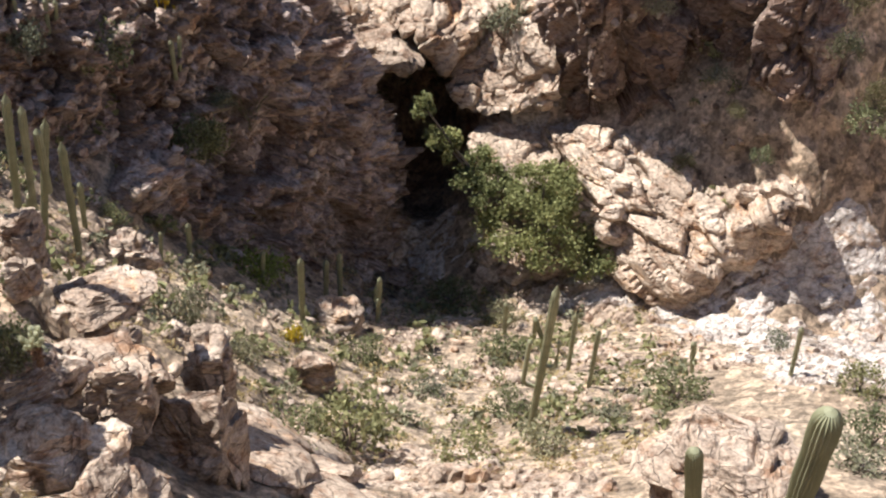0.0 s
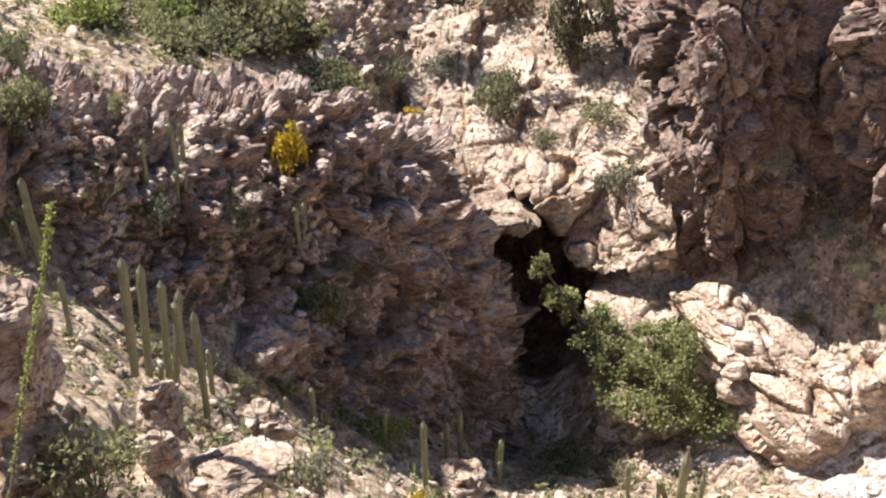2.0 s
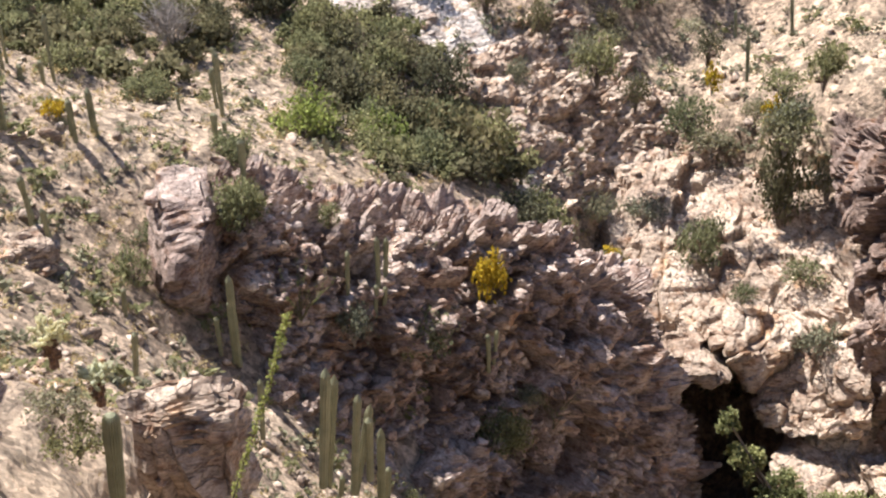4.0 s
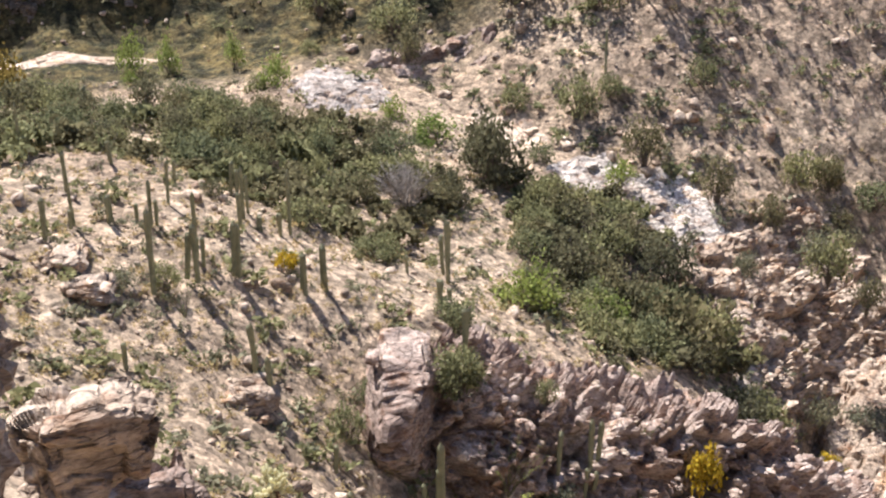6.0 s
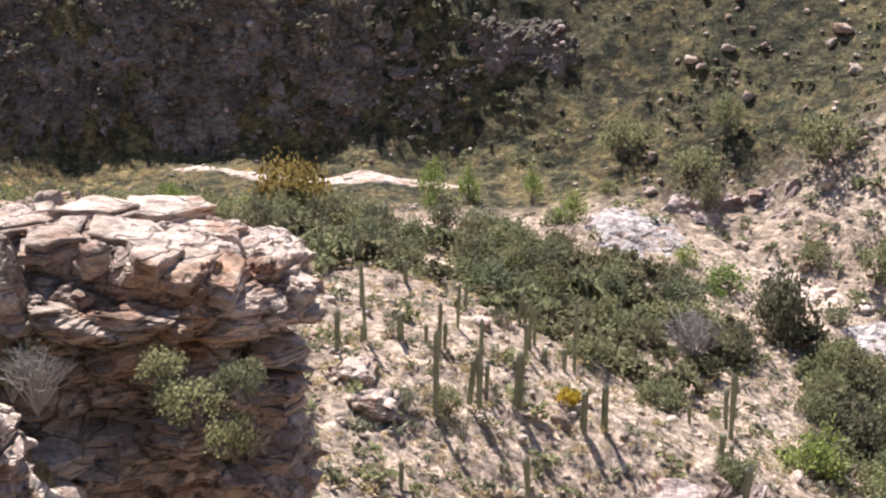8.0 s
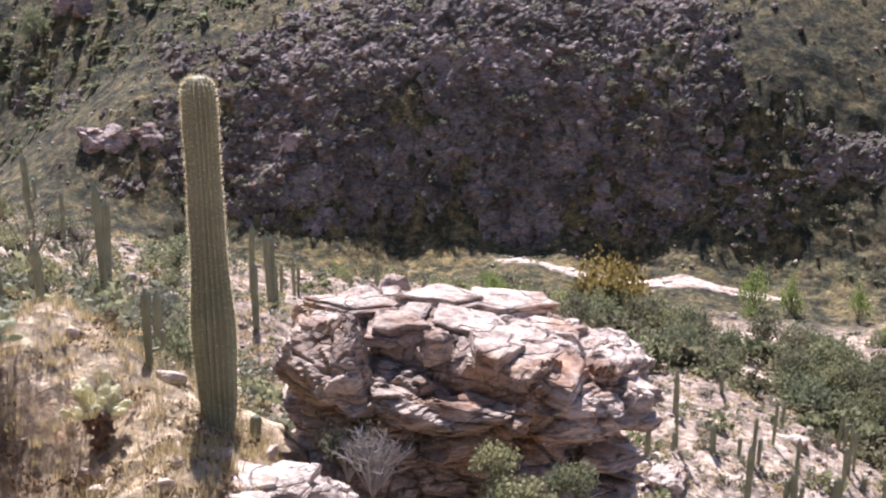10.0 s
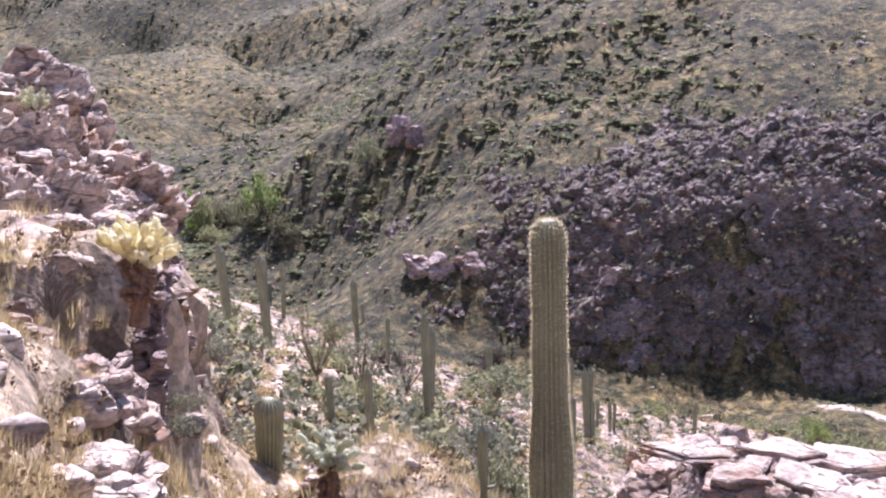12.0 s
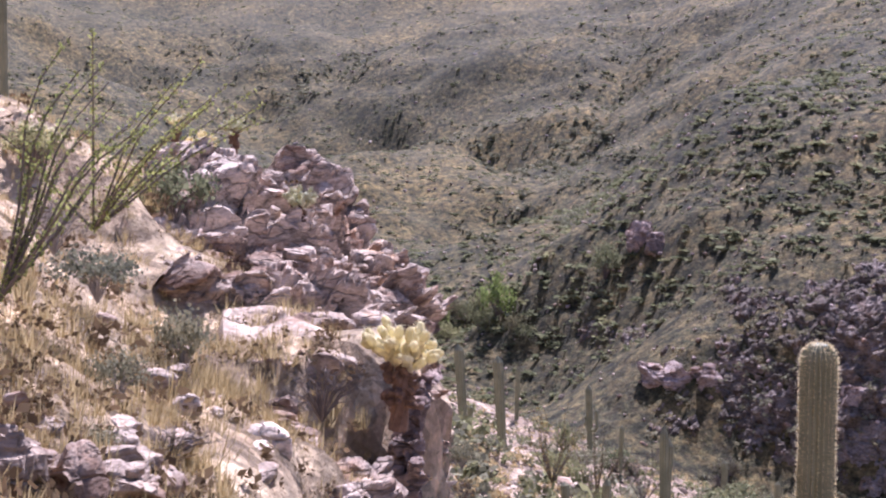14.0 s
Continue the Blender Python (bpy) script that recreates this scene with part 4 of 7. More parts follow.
bedrock("bedrock", 33.3, 92.2, 1.7, 4.5, -19, 0.21, 64, "whitish water-polished bedrock in the creek", ROCK_PALE, block=0.61)
bedrock("bedrock", 30.6, 108.7, 3.7, 5.0, -15, 0.21, 39, "whitish water-polished bedrock in the creek", ROCK_PALE, block=1.33)
bedrock("bedrock", 25.7, 112.2, 3.2, 3.2, -12, 0.21, 87, "whitish water-polished bedrock in the creek", ROCK_PALE, block=1.15)
bedrock("bedrock", 43.2, 92.2, 2.1, 0.9, -24, 0.21, 0, "whitish water-polished bedrock in the creek", ROCK_PALE, block=0.76)
bedrock("bedrock", 4.9, 123.8, 5.0, 6.4, -2, 0.21, 2, "whitish water-polished bedrock in the creek", ROCK_PALE, block=1.81)
bedrock("bedrock", 25.9, 111.9, 4.7, 2.7, -13, 0.21, 9, "whitish water-polished bedrock in the creek", ROCK_PALE, block=1.71)
bedrock("bedrock", 31.5, 108.4, 4.4, 4.7, -16, 0.21, 1, "whitish water-polished bedrock in the creek", ROCK_PALE, block=1.60)
bedrock("bedrock", -26.0, 138.2, 17.0, 1.5, 1, 0.06, 12, "pale sandy bed of the dry creek", ROCK_SLAB, block=3.00)
bedrock("bedrock", 19.0, 119.7, 4.5, 2.6, -45, 0.08, 17, "orange sandy flat beside the creek", ROCK_SLAB, block=2.50)
bedrock("bedrock", 13.4, 132.0, 5.6, 2.8, -6, 0.90, 87, "low brown ledges above the creek bed", ROCK_RED, block=2.03)
pile("outcrop", -12.2, 73.2, 16.2, 9, 1.86, 1.86, 1.09, 34, "low rock outcrop on the saguaro bench", 0.0, ROCK, 0.3, 5)
pile("outcrop", -2.5, 65.3, 11.2, 2, 1.74, 1.74, 1.42, 975, "low rock outcrop on the saguaro bench", 0.0, ROCK, 0.3, 5)
pile("outcrop", -10.4, 70.5, 15.3, 8, 1.81, 1.81, 1.64, 519, "low rock outcrop on the saguaro bench", 0.0, ROCK, 0.3, 5)
pile("outcrop", -86.8, 138.9, 15.7, 31, 2.20, 2.40, 3.00, 241, "low reddish cliff band on the far hillside", 0.25, ROCK_RED, 0.3, 5)
pile("outcrop", -83.5, 138.9, 15.6, 31, 2.40, 2.40, 3.20, 310, "low reddish cliff band on the far hillside", 0.25, ROCK_RED, 0.3, 5)
pile("outcrop", -80.6, 140.0, 15.9, 29, 2.30, 2.40, 3.00, 105, "low reddish cliff band on the far hillside", 0.25, ROCK_RED, 0.3, 5)
pile("outcrop", -78.4, 141.9, 17.3, 28, 1.50, 2.40, 1.60, 738, "low reddish cliff band on the far hillside", 0.25, ROCK_RED, 0.3, 5)
pile("outcrop", -68.4, 143.4, 16.5, 25, 1.50, 2.40, 2.40, 405, "low reddish cliff band on the far hillside", 0.25, ROCK_RED, 0.3, 5)
pile("outcrop", -65.8, 143.7, 16.2, 24, 1.80, 2.40, 2.60, 490, "low reddish cliff band on the far hillside", 0.25, ROCK_RED, 0.3, 5)
pile("outcrop", -71.2, 144.3, 18.1, 26, 1.60, 2.40, 1.60, 158, "low reddish cliff band on the far hillside", 0.25, ROCK_RED, 0.3, 5)
pile("outcrop", -61.2, 151.0, 23.2, 22, 1.70, 2.40, 2.20, 92, "low reddish cliff band on the far hillside", 0.25, ROCK_RED, 0.3, 5)
pile("outcrop", -59.0, 151.4, 23.1, 21, 2.00, 2.40, 2.60, 68, "low reddish cliff band on the far hillside", 0.25, ROCK_RED, 0.3, 5)
pile("outcrop", -57.1, 152.6, 24.2, 20, 1.20, 2.40, 1.60, 20, "low reddish cliff band on the far hillside", 0.25, ROCK_RED, 0.3, 5)
pile("outcrop", -105.7, 163.6, 27.2, 32, 1.80, 2.40, 4.00, 411, "low reddish cliff band on the far hillside", 0.25, ROCK_RED, 0.3, 5)
pile("outcrop", -101.9, 161.5, 27.2, 32, 1.50, 2.40, 3.00, 562, "low reddish cliff band on the far hillside", 0.25, ROCK_RED, 0.3, 5)
pile("outcrop", -13.2, 12.0, 44.9, 45, 0.74, 1.00, 0.75, 176, "cracked grey granite ledge in dry grass", 0.2, ROCK, 0.25, 6)
crag("outcrop", (
    ((-19.3, 14.5, 45.4), (-19.1, 15.5, 44.9), (-18.4, 16.3, 44.8), (-17.7, 16.9, 44.4), (-17.3, 17.3, 43.6), (-16.7, 17.2, 42.5)),
    ((-19.0, 14.3, 46.9), (-18.8, 15.2, 46.4), (-18.1, 16.0, 46.3), (-17.5, 16.6, 45.9), (-17.0, 17.1, 45.1), (-16.4, 16.9, 44.0)),
    ((-20.8, 15.2, 47.2), (-20.5, 16.3, 47.0), (-19.8, 17.1, 46.7), (-19.4, 18.2, 46.3), (-18.8, 18.8, 45.4), (-17.6, 18.5, 44.0)),
    ((-22.5, 16.3, 47.5), (-22.1, 17.5, 47.5), (-21.7, 18.7, 47.3), (-21.2, 20.0, 46.8), (-20.1, 20.4, 46.2), (-18.8, 20.1, 44.9)),
    ((-24.3, 18.0, 48.1), (-23.7, 19.5, 48.1), (-23.2, 20.8, 47.9), (-22.3, 21.6, 47.3), (-21.2, 22.0, 46.3), (-20.1, 21.7, 45.3)),
    ((-25.4, 19.0, 47.8), (-24.8, 20.5, 47.8), (-24.2, 21.9, 47.6), (-23.4, 22.7, 47.0), (-22.2, 23.1, 46.0), (-21.0, 22.8, 45.0)),
    ((-27.4, 20.5, 44.1), (-26.7, 22.2, 44.1), (-26.0, 23.6, 43.9), (-25.1, 24.5, 43.3), (-23.8, 25.0, 42.3), (-22.6, 24.7, 41.3)),
), 1.1, 0.6, "layered granite crag with stepped ledges and a reddish cliff side", "rock outcrop", ROCK, 220, 220, (6, 14), 2.6, (0.4, 0.0))
crag("outcrop", (
    ((-14.41, 14.13, 42.56), (-14.09, 14.15, 42.66), (-13.98, 14.24, 42.81), (-14.69, 15.22, 42.87)),
    ((-14.41, 14.13, 44.56), (-14.09, 14.15, 44.66), (-13.98, 14.24, 44.81), (-14.69, 15.22, 44.87)),
    ((-14.55, 14.27, 45.07), (-14.24, 14.29, 45.17), (-14.11, 14.39, 45.28), (-14.76, 15.29, 45.36)),
    ((-14.65, 14.45, 45.44), (-14.44, 14.50, 45.54), (-14.36, 14.70, 45.75), (-14.87, 15.46, 45.83)),
    ((-15.06, 14.89, 45.60), (-14.91, 15.02, 45.72), (-14.77, 15.14, 45.89), (-15.16, 15.87, 46.04)),
    ((-16.06, 16.01, 45.40), (-15.91, 16.15, 45.52), (-15.75, 16.28, 45.69), (-16.13, 17.01, 45.84)),
), 0.5, 0.5, "fluted reddish cliff edge of the grassy shelf", "rock outcrop", ROCK_RED, 70, 150, (4, 8), 0.8)
crag("rock_slab", (
    ((-16.56, 13.17, 45.50), (-16.28, 13.84, 45.46), (-15.79, 14.32, 45.37), (-15.71, 15.03, 45.16)),
    ((-16.63, 13.24, 46.10), (-16.35, 13.90, 46.06), (-15.86, 14.39, 45.97), (-15.78, 15.10, 45.76)),
    ((-17.63, 14.06, 46.18), (-17.18, 14.56, 46.22), (-16.33, 14.73, 46.29), (-16.05, 15.29, 46.06)),
    ((-18.23, 14.58, 46.36), (-18.01, 15.21, 46.36), (-17.54, 15.70, 46.36), (-21.34, 20.53, 45.01)),
    ((-18.61, 14.96, 46.48), (-18.45, 15.50, 46.48), (-18.15, 16.18, 46.41), (-21.40, 20.20, 45.34)),
    ((-18.83, 15.15, 46.08), (-18.67, 15.71, 46.08), (-18.36, 16.39, 46.01), (-21.61, 20.41, 44.94)),
), 2.2, 0.05, "flat pale sunlit granite slab on the grassy shelf", "rock slab", ROCK_SLAB, 110, 90, (0, 6), 3.0, (0.15, 0.15), 0.06, 1.0, 0)
boulder(-12.3, 9.9, 46.0, 0.14, 0.12, 0.08, 47, 10, 0, ROCK, "grey granite stone in dry grass", 61, 4)
boulder(-10.5, 7.0, 47.2, 0.23, 0.20, 0.06, 89, 10, 1, ROCK, "grey granite stone in dry grass", 82, 4)
boulder(-13.8, 12.0, 45.9, 0.27, 0.23, 0.11, 22, 10, 0, ROCK, "grey granite stone in dry grass", 50, 4)
boulder(-10.4, 7.2, 47.0, 0.18, 0.16, 0.10, 25, 10, 1, ROCK, "grey granite stone in dry grass", 95, 4)
boulder(-15.4, 13.2, 45.7, 0.22, 0.19, 0.16, 16, 10, 1, ROCK, "grey granite stone in dry grass", 52, 4)
boulder(-9.2, 5.2, 47.7, 0.08, 0.07, 0.05, 92, 10, 0, ROCK, "grey granite stone in dry grass", 18, 4)
boulder(-13.5, 10.9, 46.2, 0.18, 0.15, 0.14, 61, 10, 1, ROCK, "grey granite stone in dry grass", 40, 4)
boulder(-11.6, 8.2, 46.9, 0.31, 0.26, 0.09, 17, 10, 1, ROCK, "grey granite stone in dry grass", 24, 4)
boulder(-9.5, 5.4, 47.7, 0.19, 0.16, 0.07, 40, 10, 0, ROCK, "grey granite stone in dry grass", 73, 4)
boulder(-11.3, 7.5, 47.2, 0.17, 0.15, 0.07, 79, 10, 1, ROCK, "grey granite stone in dry grass", 82, 4)
boulder(-10.5, 6.2, 47.6, 0.21, 0.18, 0.07, 93, 10, 0, ROCK, "grey granite stone in dry grass", 44, 4)
boulder(-14.4, 12.3, 45.9, 0.19, 0.16, 0.13, 52, 10, 0, ROCK, "grey granite stone in dry grass", 75, 4)
boulder(-10.3, 6.7, 47.3, 0.21, 0.18, 0.10, 64, 10, 0, ROCK, "grey granite stone in dry grass", 30, 4)
boulder(-10.5, 6.0, 47.8, 0.09, 0.08, 0.06, 79, 10, 0, ROCK, "grey granite stone in dry grass", 65, 4)
boulder(-10.7, 7.0, 47.3, 0.17, 0.15, 0.07, 27, 10, 1, ROCK, "grey granite stone in dry grass", 26, 4)
boulder(-13.7, 11.4, 46.1, 0.25, 0.21, 0.10, 66, 10, 0, ROCK, "grey granite stone in dry grass", 77, 4)
boulder(-14.0, 20.1, 41.9, 0.35, 0.30, 0.15, 40, 10, 1, ROCK, "pale granite stone on the stony slope", 87, 4)
boulder(-14.4, 19.2, 41.2, 0.53, 0.45, 0.09, 25, 10, 1, ROCK, "pale granite stone on the stony slope", 88, 4)
boulder(-12.4, 11.9, 44.6, 0.32, 0.28, 0.13, 11, 10, 1, ROCK, "pale granite stone on the stony slope", 81, 4)
boulder(-13.1, 20.2, 41.6, 0.27, 0.23, 0.20, -6, 10, 1, ROCK, "pale granite stone on the stony slope", 15, 4)
boulder(-12.4, 12.9, 43.8, 0.12, 0.10, 0.08, 58, 10, 0, ROCK, "pale granite stone on the stony slope", 70, 4)
boulder(-32.8, 46.0, 32.2, 0.61, 0.52, 0.46, 22, 10, 1, ROCK, "pale granite stone on the stony slope", 38, 4)
boulder(-14.4, 15.4, 43.8, 0.22, 0.18, 0.19, 45, 10, 0, ROCK, "pale granite stone on the stony slope", 31, 4)
boulder(-12.7, 20.7, 41.3, 0.26, 0.23, 0.19, -1, 10, 0, ROCK, "pale granite stone on the stony slope", 7, 4)
boulder(-31.8, 42.1, 32.6, 1.10, 0.95, 0.48, 26, 10, 1, ROCK, "pale granite stone on the stony slope", 12, 4)
boulder(-12.8, 19.5, 41.2, 0.29, 0.25, 0.16, 4, 10, 1, ROCK, "pale granite stone on the stony slope", 71, 4)
boulder(-12.2, 12.2, 44.2, 0.12, 0.10, 0.12, 56, 10, 0, ROCK, "pale granite stone on the stony slope", 96, 4)
boulder(-13.2, 19.4, 41.3, 0.30, 0.26, 0.14, 24, 10, 0, ROCK, "pale granite stone on the stony slope", 31, 4)
boulder(-13.6, 19.5, 41.4, 0.19, 0.17, 0.13, 11, 10, 1, ROCK, "pale granite stone on the stony slope", 66, 4)
boulder(-13.3, 19.4, 41.2, 0.53, 0.45, 0.09, 24, 10, 0, ROCK, "pale granite stone on the stony slope", 16, 4)
boulder(-28.7, 48.3, 30.3, 0.69, 0.59, 0.49, 1, 10, 1, ROCK, "pale granite stone on the stony slope", 41, 4)
boulder(-32.4, 43.5, 32.6, 0.50, 0.43, 0.38, 16, 10, 1, ROCK, "pale granite stone on the stony slope", 5, 4)
boulder(-29.7, 47.7, 30.9, 0.52, 0.45, 0.43, -4, 10, 0, ROCK, "pale granite stone on the stony slope", 63, 4)
boulder(-36.5, 67.6, 24.8, 0.65, 0.56, 0.51, -12, 10, 0, ROCK, "pale granite stone on the stony slope", 77, 4)
boulder(-31.7, 50.6, 31.0, 0.41, 0.35, 0.58, 65, 10, 0, ROCK, "pale granite stone on the stony slope", 96, 4)
boulder(-12.6, 20.4, 41.4, 0.16, 0.14, 0.18, -5, 10, 1, ROCK, "pale granite stone on the stony slope", 3, 4)
boulder(-11.7, 11.0, 44.5, 0.17, 0.15, 0.13, 67, 10, 1, ROCK, "pale granite stone on the stony slope", 46, 4)
boulder(-13.9, 19.1, 41.2, 0.33, 0.29, 0.21, 60, 10, 1, ROCK, "pale granite stone on the stony slope", 50, 4)
pile("outcrop", -13.1, 11.5, 44.6, 46, 1.02, 1.00, 1.21, 543, "cracked grey granite ledge in dry grass", 0.0, ROCK, 0.3, 6)
pile("outcrop", -12.1, 9.5, 45.1, 49, 0.72, 0.90, 0.65, 63, "cracked grey granite ledge in dry grass", 0.0, ROCK, 0.3, 6)
pile("outcrop", -11.6, 10.6, 44.7, 44, 0.78, 0.90, 0.60, 656, "cracked grey granite ledge in dry grass", 0.0, ROCK, 0.3, 6)
pile("outcrop", -9.2, 5.0, 47.5, 57, 0.20, 0.40, 0.58, 927, "pale rounded granite block in dry grass", 0.4, ROCK, 0.4, 5)
pile("outcrop", -9.2, 5.4, 47.5, 55, 0.23, 0.40, 0.28, 700, "pale rounded granite block in dry grass", 0.4, ROCK, 0.4, 5)
pile("outcrop", -9.7, 6.3, 47.2, 53, 0.33, 0.40, 0.23, 463, "pale rounded granite block in dry grass", 0.4, ROCK, 0.4, 5)

# ---- plants: materials ----
def leaf_material(name, dark, light, glow=0.35):
    m = bpy.data.materials.new(name)
    m.use_nodes = True
    t = m.node_tree
    t.nodes.clear()
    g = t.nodes.new("ShaderNodeNewGeometry")
    c = ramp(t, g.outputs["Random Per Island"], ((0.0, dark), (1.0, light)))
    o = t.nodes.new("ShaderNodeObjectInfo")
    c = mix(t, 1.0, c, ramp(t, o.outputs["Random"], ((0.0, (0.75, 0.8, 0.8)), (1.0, (1.2, 1.15, 1.0)))), "MULTIPLY")
    d, tr, mx = t.nodes.new("ShaderNodeBsdfDiffuse"), t.nodes.new("ShaderNodeBsdfTranslucent"), t.nodes.new("ShaderNodeMixShader")
    t.links.new(c, d.inputs[0]), t.links.new(c, tr.inputs[0])
    mx.inputs[0].default_value = glow
    t.links.new(d.outputs[0], mx.inputs[1]), t.links.new(tr.outputs[0], mx.inputs[2])
    t.links.new(mx.outputs[0], t.nodes.new("ShaderNodeOutputMaterial").inputs[0])
    return m


def skin_material(name, dark, light, scale, rough=0.7):
    m, t, b = material(name, rough)
    f = noisy(t, place(t), scale, 6, 0.65)
    t.links.new(ramp(t, f, ((0.3, dark), (0.7, light))), b.inputs["Base Color"])
    bump(t, b, f, 0.5, 0.02)
    return m


LEAF_OLIVE = leaf_material("olive_leaves", (0.12, 0.125, 0.065), (0.32, 0.315, 0.175), 0.42)
LEAF_TREE = leaf_material("feathery_green_leaves", (0.12, 0.13, 0.056), (0.35, 0.355, 0.17), 0.42)
LEAF_DARK = leaf_material("dark_green_leaves", (0.09, 0.083, 0.05), (0.235, 0.218, 0.132), 0.4)
LEAF_LIME = leaf_material("bright_green_leaves", (0.13, 0.165, 0.045), (0.31, 0.36, 0.12), 0.45)
LEAF_CANE = leaf_material("yellow_green_cane_leaves", (0.20, 0.22, 0.06), (0.46, 0.47, 0.16), 0.5)
LEAF_GREY = leaf_material("grey_green_leaves", (0.15, 0.145, 0.095), (0.32, 0.305, 0.21), 0.3)
LEAF_GOLD = leaf_material("yellow_leaves", (0.30, 0.20, 0.02), (0.62, 0.46, 0.05), 0.4)
LEAF_RUST = leaf_material("yellow_brown_leaves", (0.13, 0.10, 0.03), (0.32, 0.24, 0.08), 0.4)
STRAW = leaf_material("dry_grass", (0.30, 0.22, 0.10), (0.58, 0.46, 0.25), 0.45)
DEAD = leaf_material("dead_brown_leaves", (0.09, 0.06, 0.035), (0.24, 0.17, 0.10), 0.3)
TWIG = skin_material("grey_twigs", (0.09, 0.07, 0.055), (0.22, 0.18, 0.145), 6.0, 0.9)
TWIG_PALE = skin_material("bleached_twigs", (0.22, 0.19, 0.165), (0.40, 0.36, 0.31), 6.0, 0.9)
CACTUS = skin_material("saguaro_skin", (0.175, 0.175, 0.10), (0.29, 0.285, 0.17), 1.6, 0.6)
SPINE = leaf_material("cream_spines", (0.50, 0.42, 0.26), (0.80, 0.72, 0.50), 0.5)
CHOLLA = leaf_material("golden_cholla_spines", (0.55, 0.50, 0.31), (0.88, 0.84, 0.62), 0.5)
CHOLLA_OLD = skin_material("dead_brown_cholla_joints", (0.10, 0.06, 0.04), (0.26, 0.155, 0.09), 9.0, 0.9)


# ---- plants: meshes ----
def raw_mesh(name, verts, faces, mat):
    me = bpy.data.meshes.new(name)
    me.from_pydata([tuple(v) for v in verts], [], [tuple(int(i) for i in f) for f in faces])
    me.materials.append(mat)
    return me


def tube(verts, faces, points, radii, sides=5):
    """Adds a bent tapered tube to vertex and face lists."""
    start = len(verts)
    for i, (p, r) in enumerate(zip(points, radii)):
        a = Vector(points[min(i + 1, len(points) - 1)]) - Vector(points[max(i - 1, 0)])
        q = a.to_track_quat("Z", "Y")
        for k in range(sides):
            w = 2 * math.pi * k / sides
            verts.append(Vector(p) + q @ Vector((r * math.cos(w), r * math.sin(w), 0)))
    for i in range(len(points) - 1):
        for k in range(sides):
            a, b2 = start + i * sides + k, start + i * sides + (k + 1) % sides
            faces.append((a, b2, b2 + sides, a + sides))
    faces.append(tuple(start + (len(points) - 1) * sides + k for k in range(sides)))


def leaf_points(rnd, count, clumps, wide, high, spread, low=0.15):
    """Leaf centres gathered in clumps under an uneven dome."""
    centres = []
    for _ in range(clumps):
        a, r = rnd.uniform(0, 2 * math.pi), math.sqrt(rnd.random()) * 0.85
        top = math.sqrt(max(0.05, 1 - r * r)) * rnd.uniform(0.75, 1.15)
        centres.append(Vector((wide * r * math.cos(a), wide * r * math.sin(a), high * (low + (top - low) * rnd.uniform(0.35, 0.95)))))
    out = []
    for i in range(count):
        c = centres[i % clumps]
        out.append(c + Vector((rnd.gauss(0, spread * wide), rnd.gauss(0, spread * wide), rnd.gauss(0, spread * high * 0.8))))
    return [Vector((p.x, p.y, max(0.02, p.z))) for p in out], centres


def leaves_data(rnd, points, size, long=1.6):
    verts, faces = [], []
    for p in points:
        a = Vector((rnd.gauss(0, 1), rnd.gauss(0, 1), rnd.gauss(0, 1))).normalized()
        b2 = a.orthogonal().normalized()
        b2 = Matrix.Rotation(rnd.uniform(0, 6.28), 3, a) @ b2
        s = size * rnd.uniform(0.6, 1.4)
        n = len(verts)
        verts += [p - a * s * long * 0.5, p + b2 * s * 0.5, p + a * s * long * 0.5, p - b2 * s * 0.5]
        faces.append((n, n + 1, n + 2, n + 3))
    return verts, faces


def shrub(name, seed, wide, high, leaves, clumps, size, leaf, wood=None, label="", category="shrub", spread=0.17):
    """A shrub or small tree: branching stems from one root and a ragged leafy crown."""
    rnd = random.Random(seed)
    top = new(name)
    pts, centres = leaf_points(rnd, leaves, clumps, wide, high, spread)
    v, f = [], []
    for c in centres:
        mid = Vector((c.x * 0.35, c.y * 0.35, c.z * 0.5)) + Vector((rnd.uniform(-1, 1), rnd.uniform(-1, 1), 0)) * 0.08 * wide
        r = 0.02 * max(wide, high)
        tube(v, f, (Vector((0, 0, -0.25)), mid, c), (r * 1.3, r * 0.8, r * 0.3), 4)
    part("stem", raw_mesh("stem", v, f, wood or TWIG), top)
    part("crown", raw_mesh("crown", *leaves_data(rnd, pts, size), leaf), top)
    return tagged(top, label, category)


def brush(name, seed, wide, high, stems, mat, label, category="dry shrub", thick=0.012):
    """A leafless shrub of thin forking stems."""
    rnd = random.Random(seed)
    top = new(name)
    v, f = [], []
    for _ in range(stems):
        a, lean = rnd.uniform(0, 6.28), rnd.uniform(0.1, 1.0)
        tip = Vector((math.cos(a) * wide * lean, math.sin(a) * wide * lean, high * rnd.uniform(0.6, 1.05) * (1.1 - 0.4 * lean)))
        mid = tip * 0.5 + Vector((rnd.gauss(0, 0.06), rnd.gauss(0, 0.06), 0.1)) * high
        tube(v, f, (Vector((0, 0, -0.1)), mid, tip), (thick * 1.6, thick, thick * 0.4), 3)
        for _ in range(3):
            s = mid.lerp(tip, rnd.uniform(0, 0.8))
            e = s + Vector((rnd.gauss(0, 1), rnd.gauss(0, 1), rnd.uniform(0.2, 1))) * 0.22 * high
            tube(v, f, (s, e), (thick * 0.7, thick * 0.3), 3)
    part("branchwork", raw_mesh("branchwork", v, f, mat), top)
    return tagged(top, label, category)


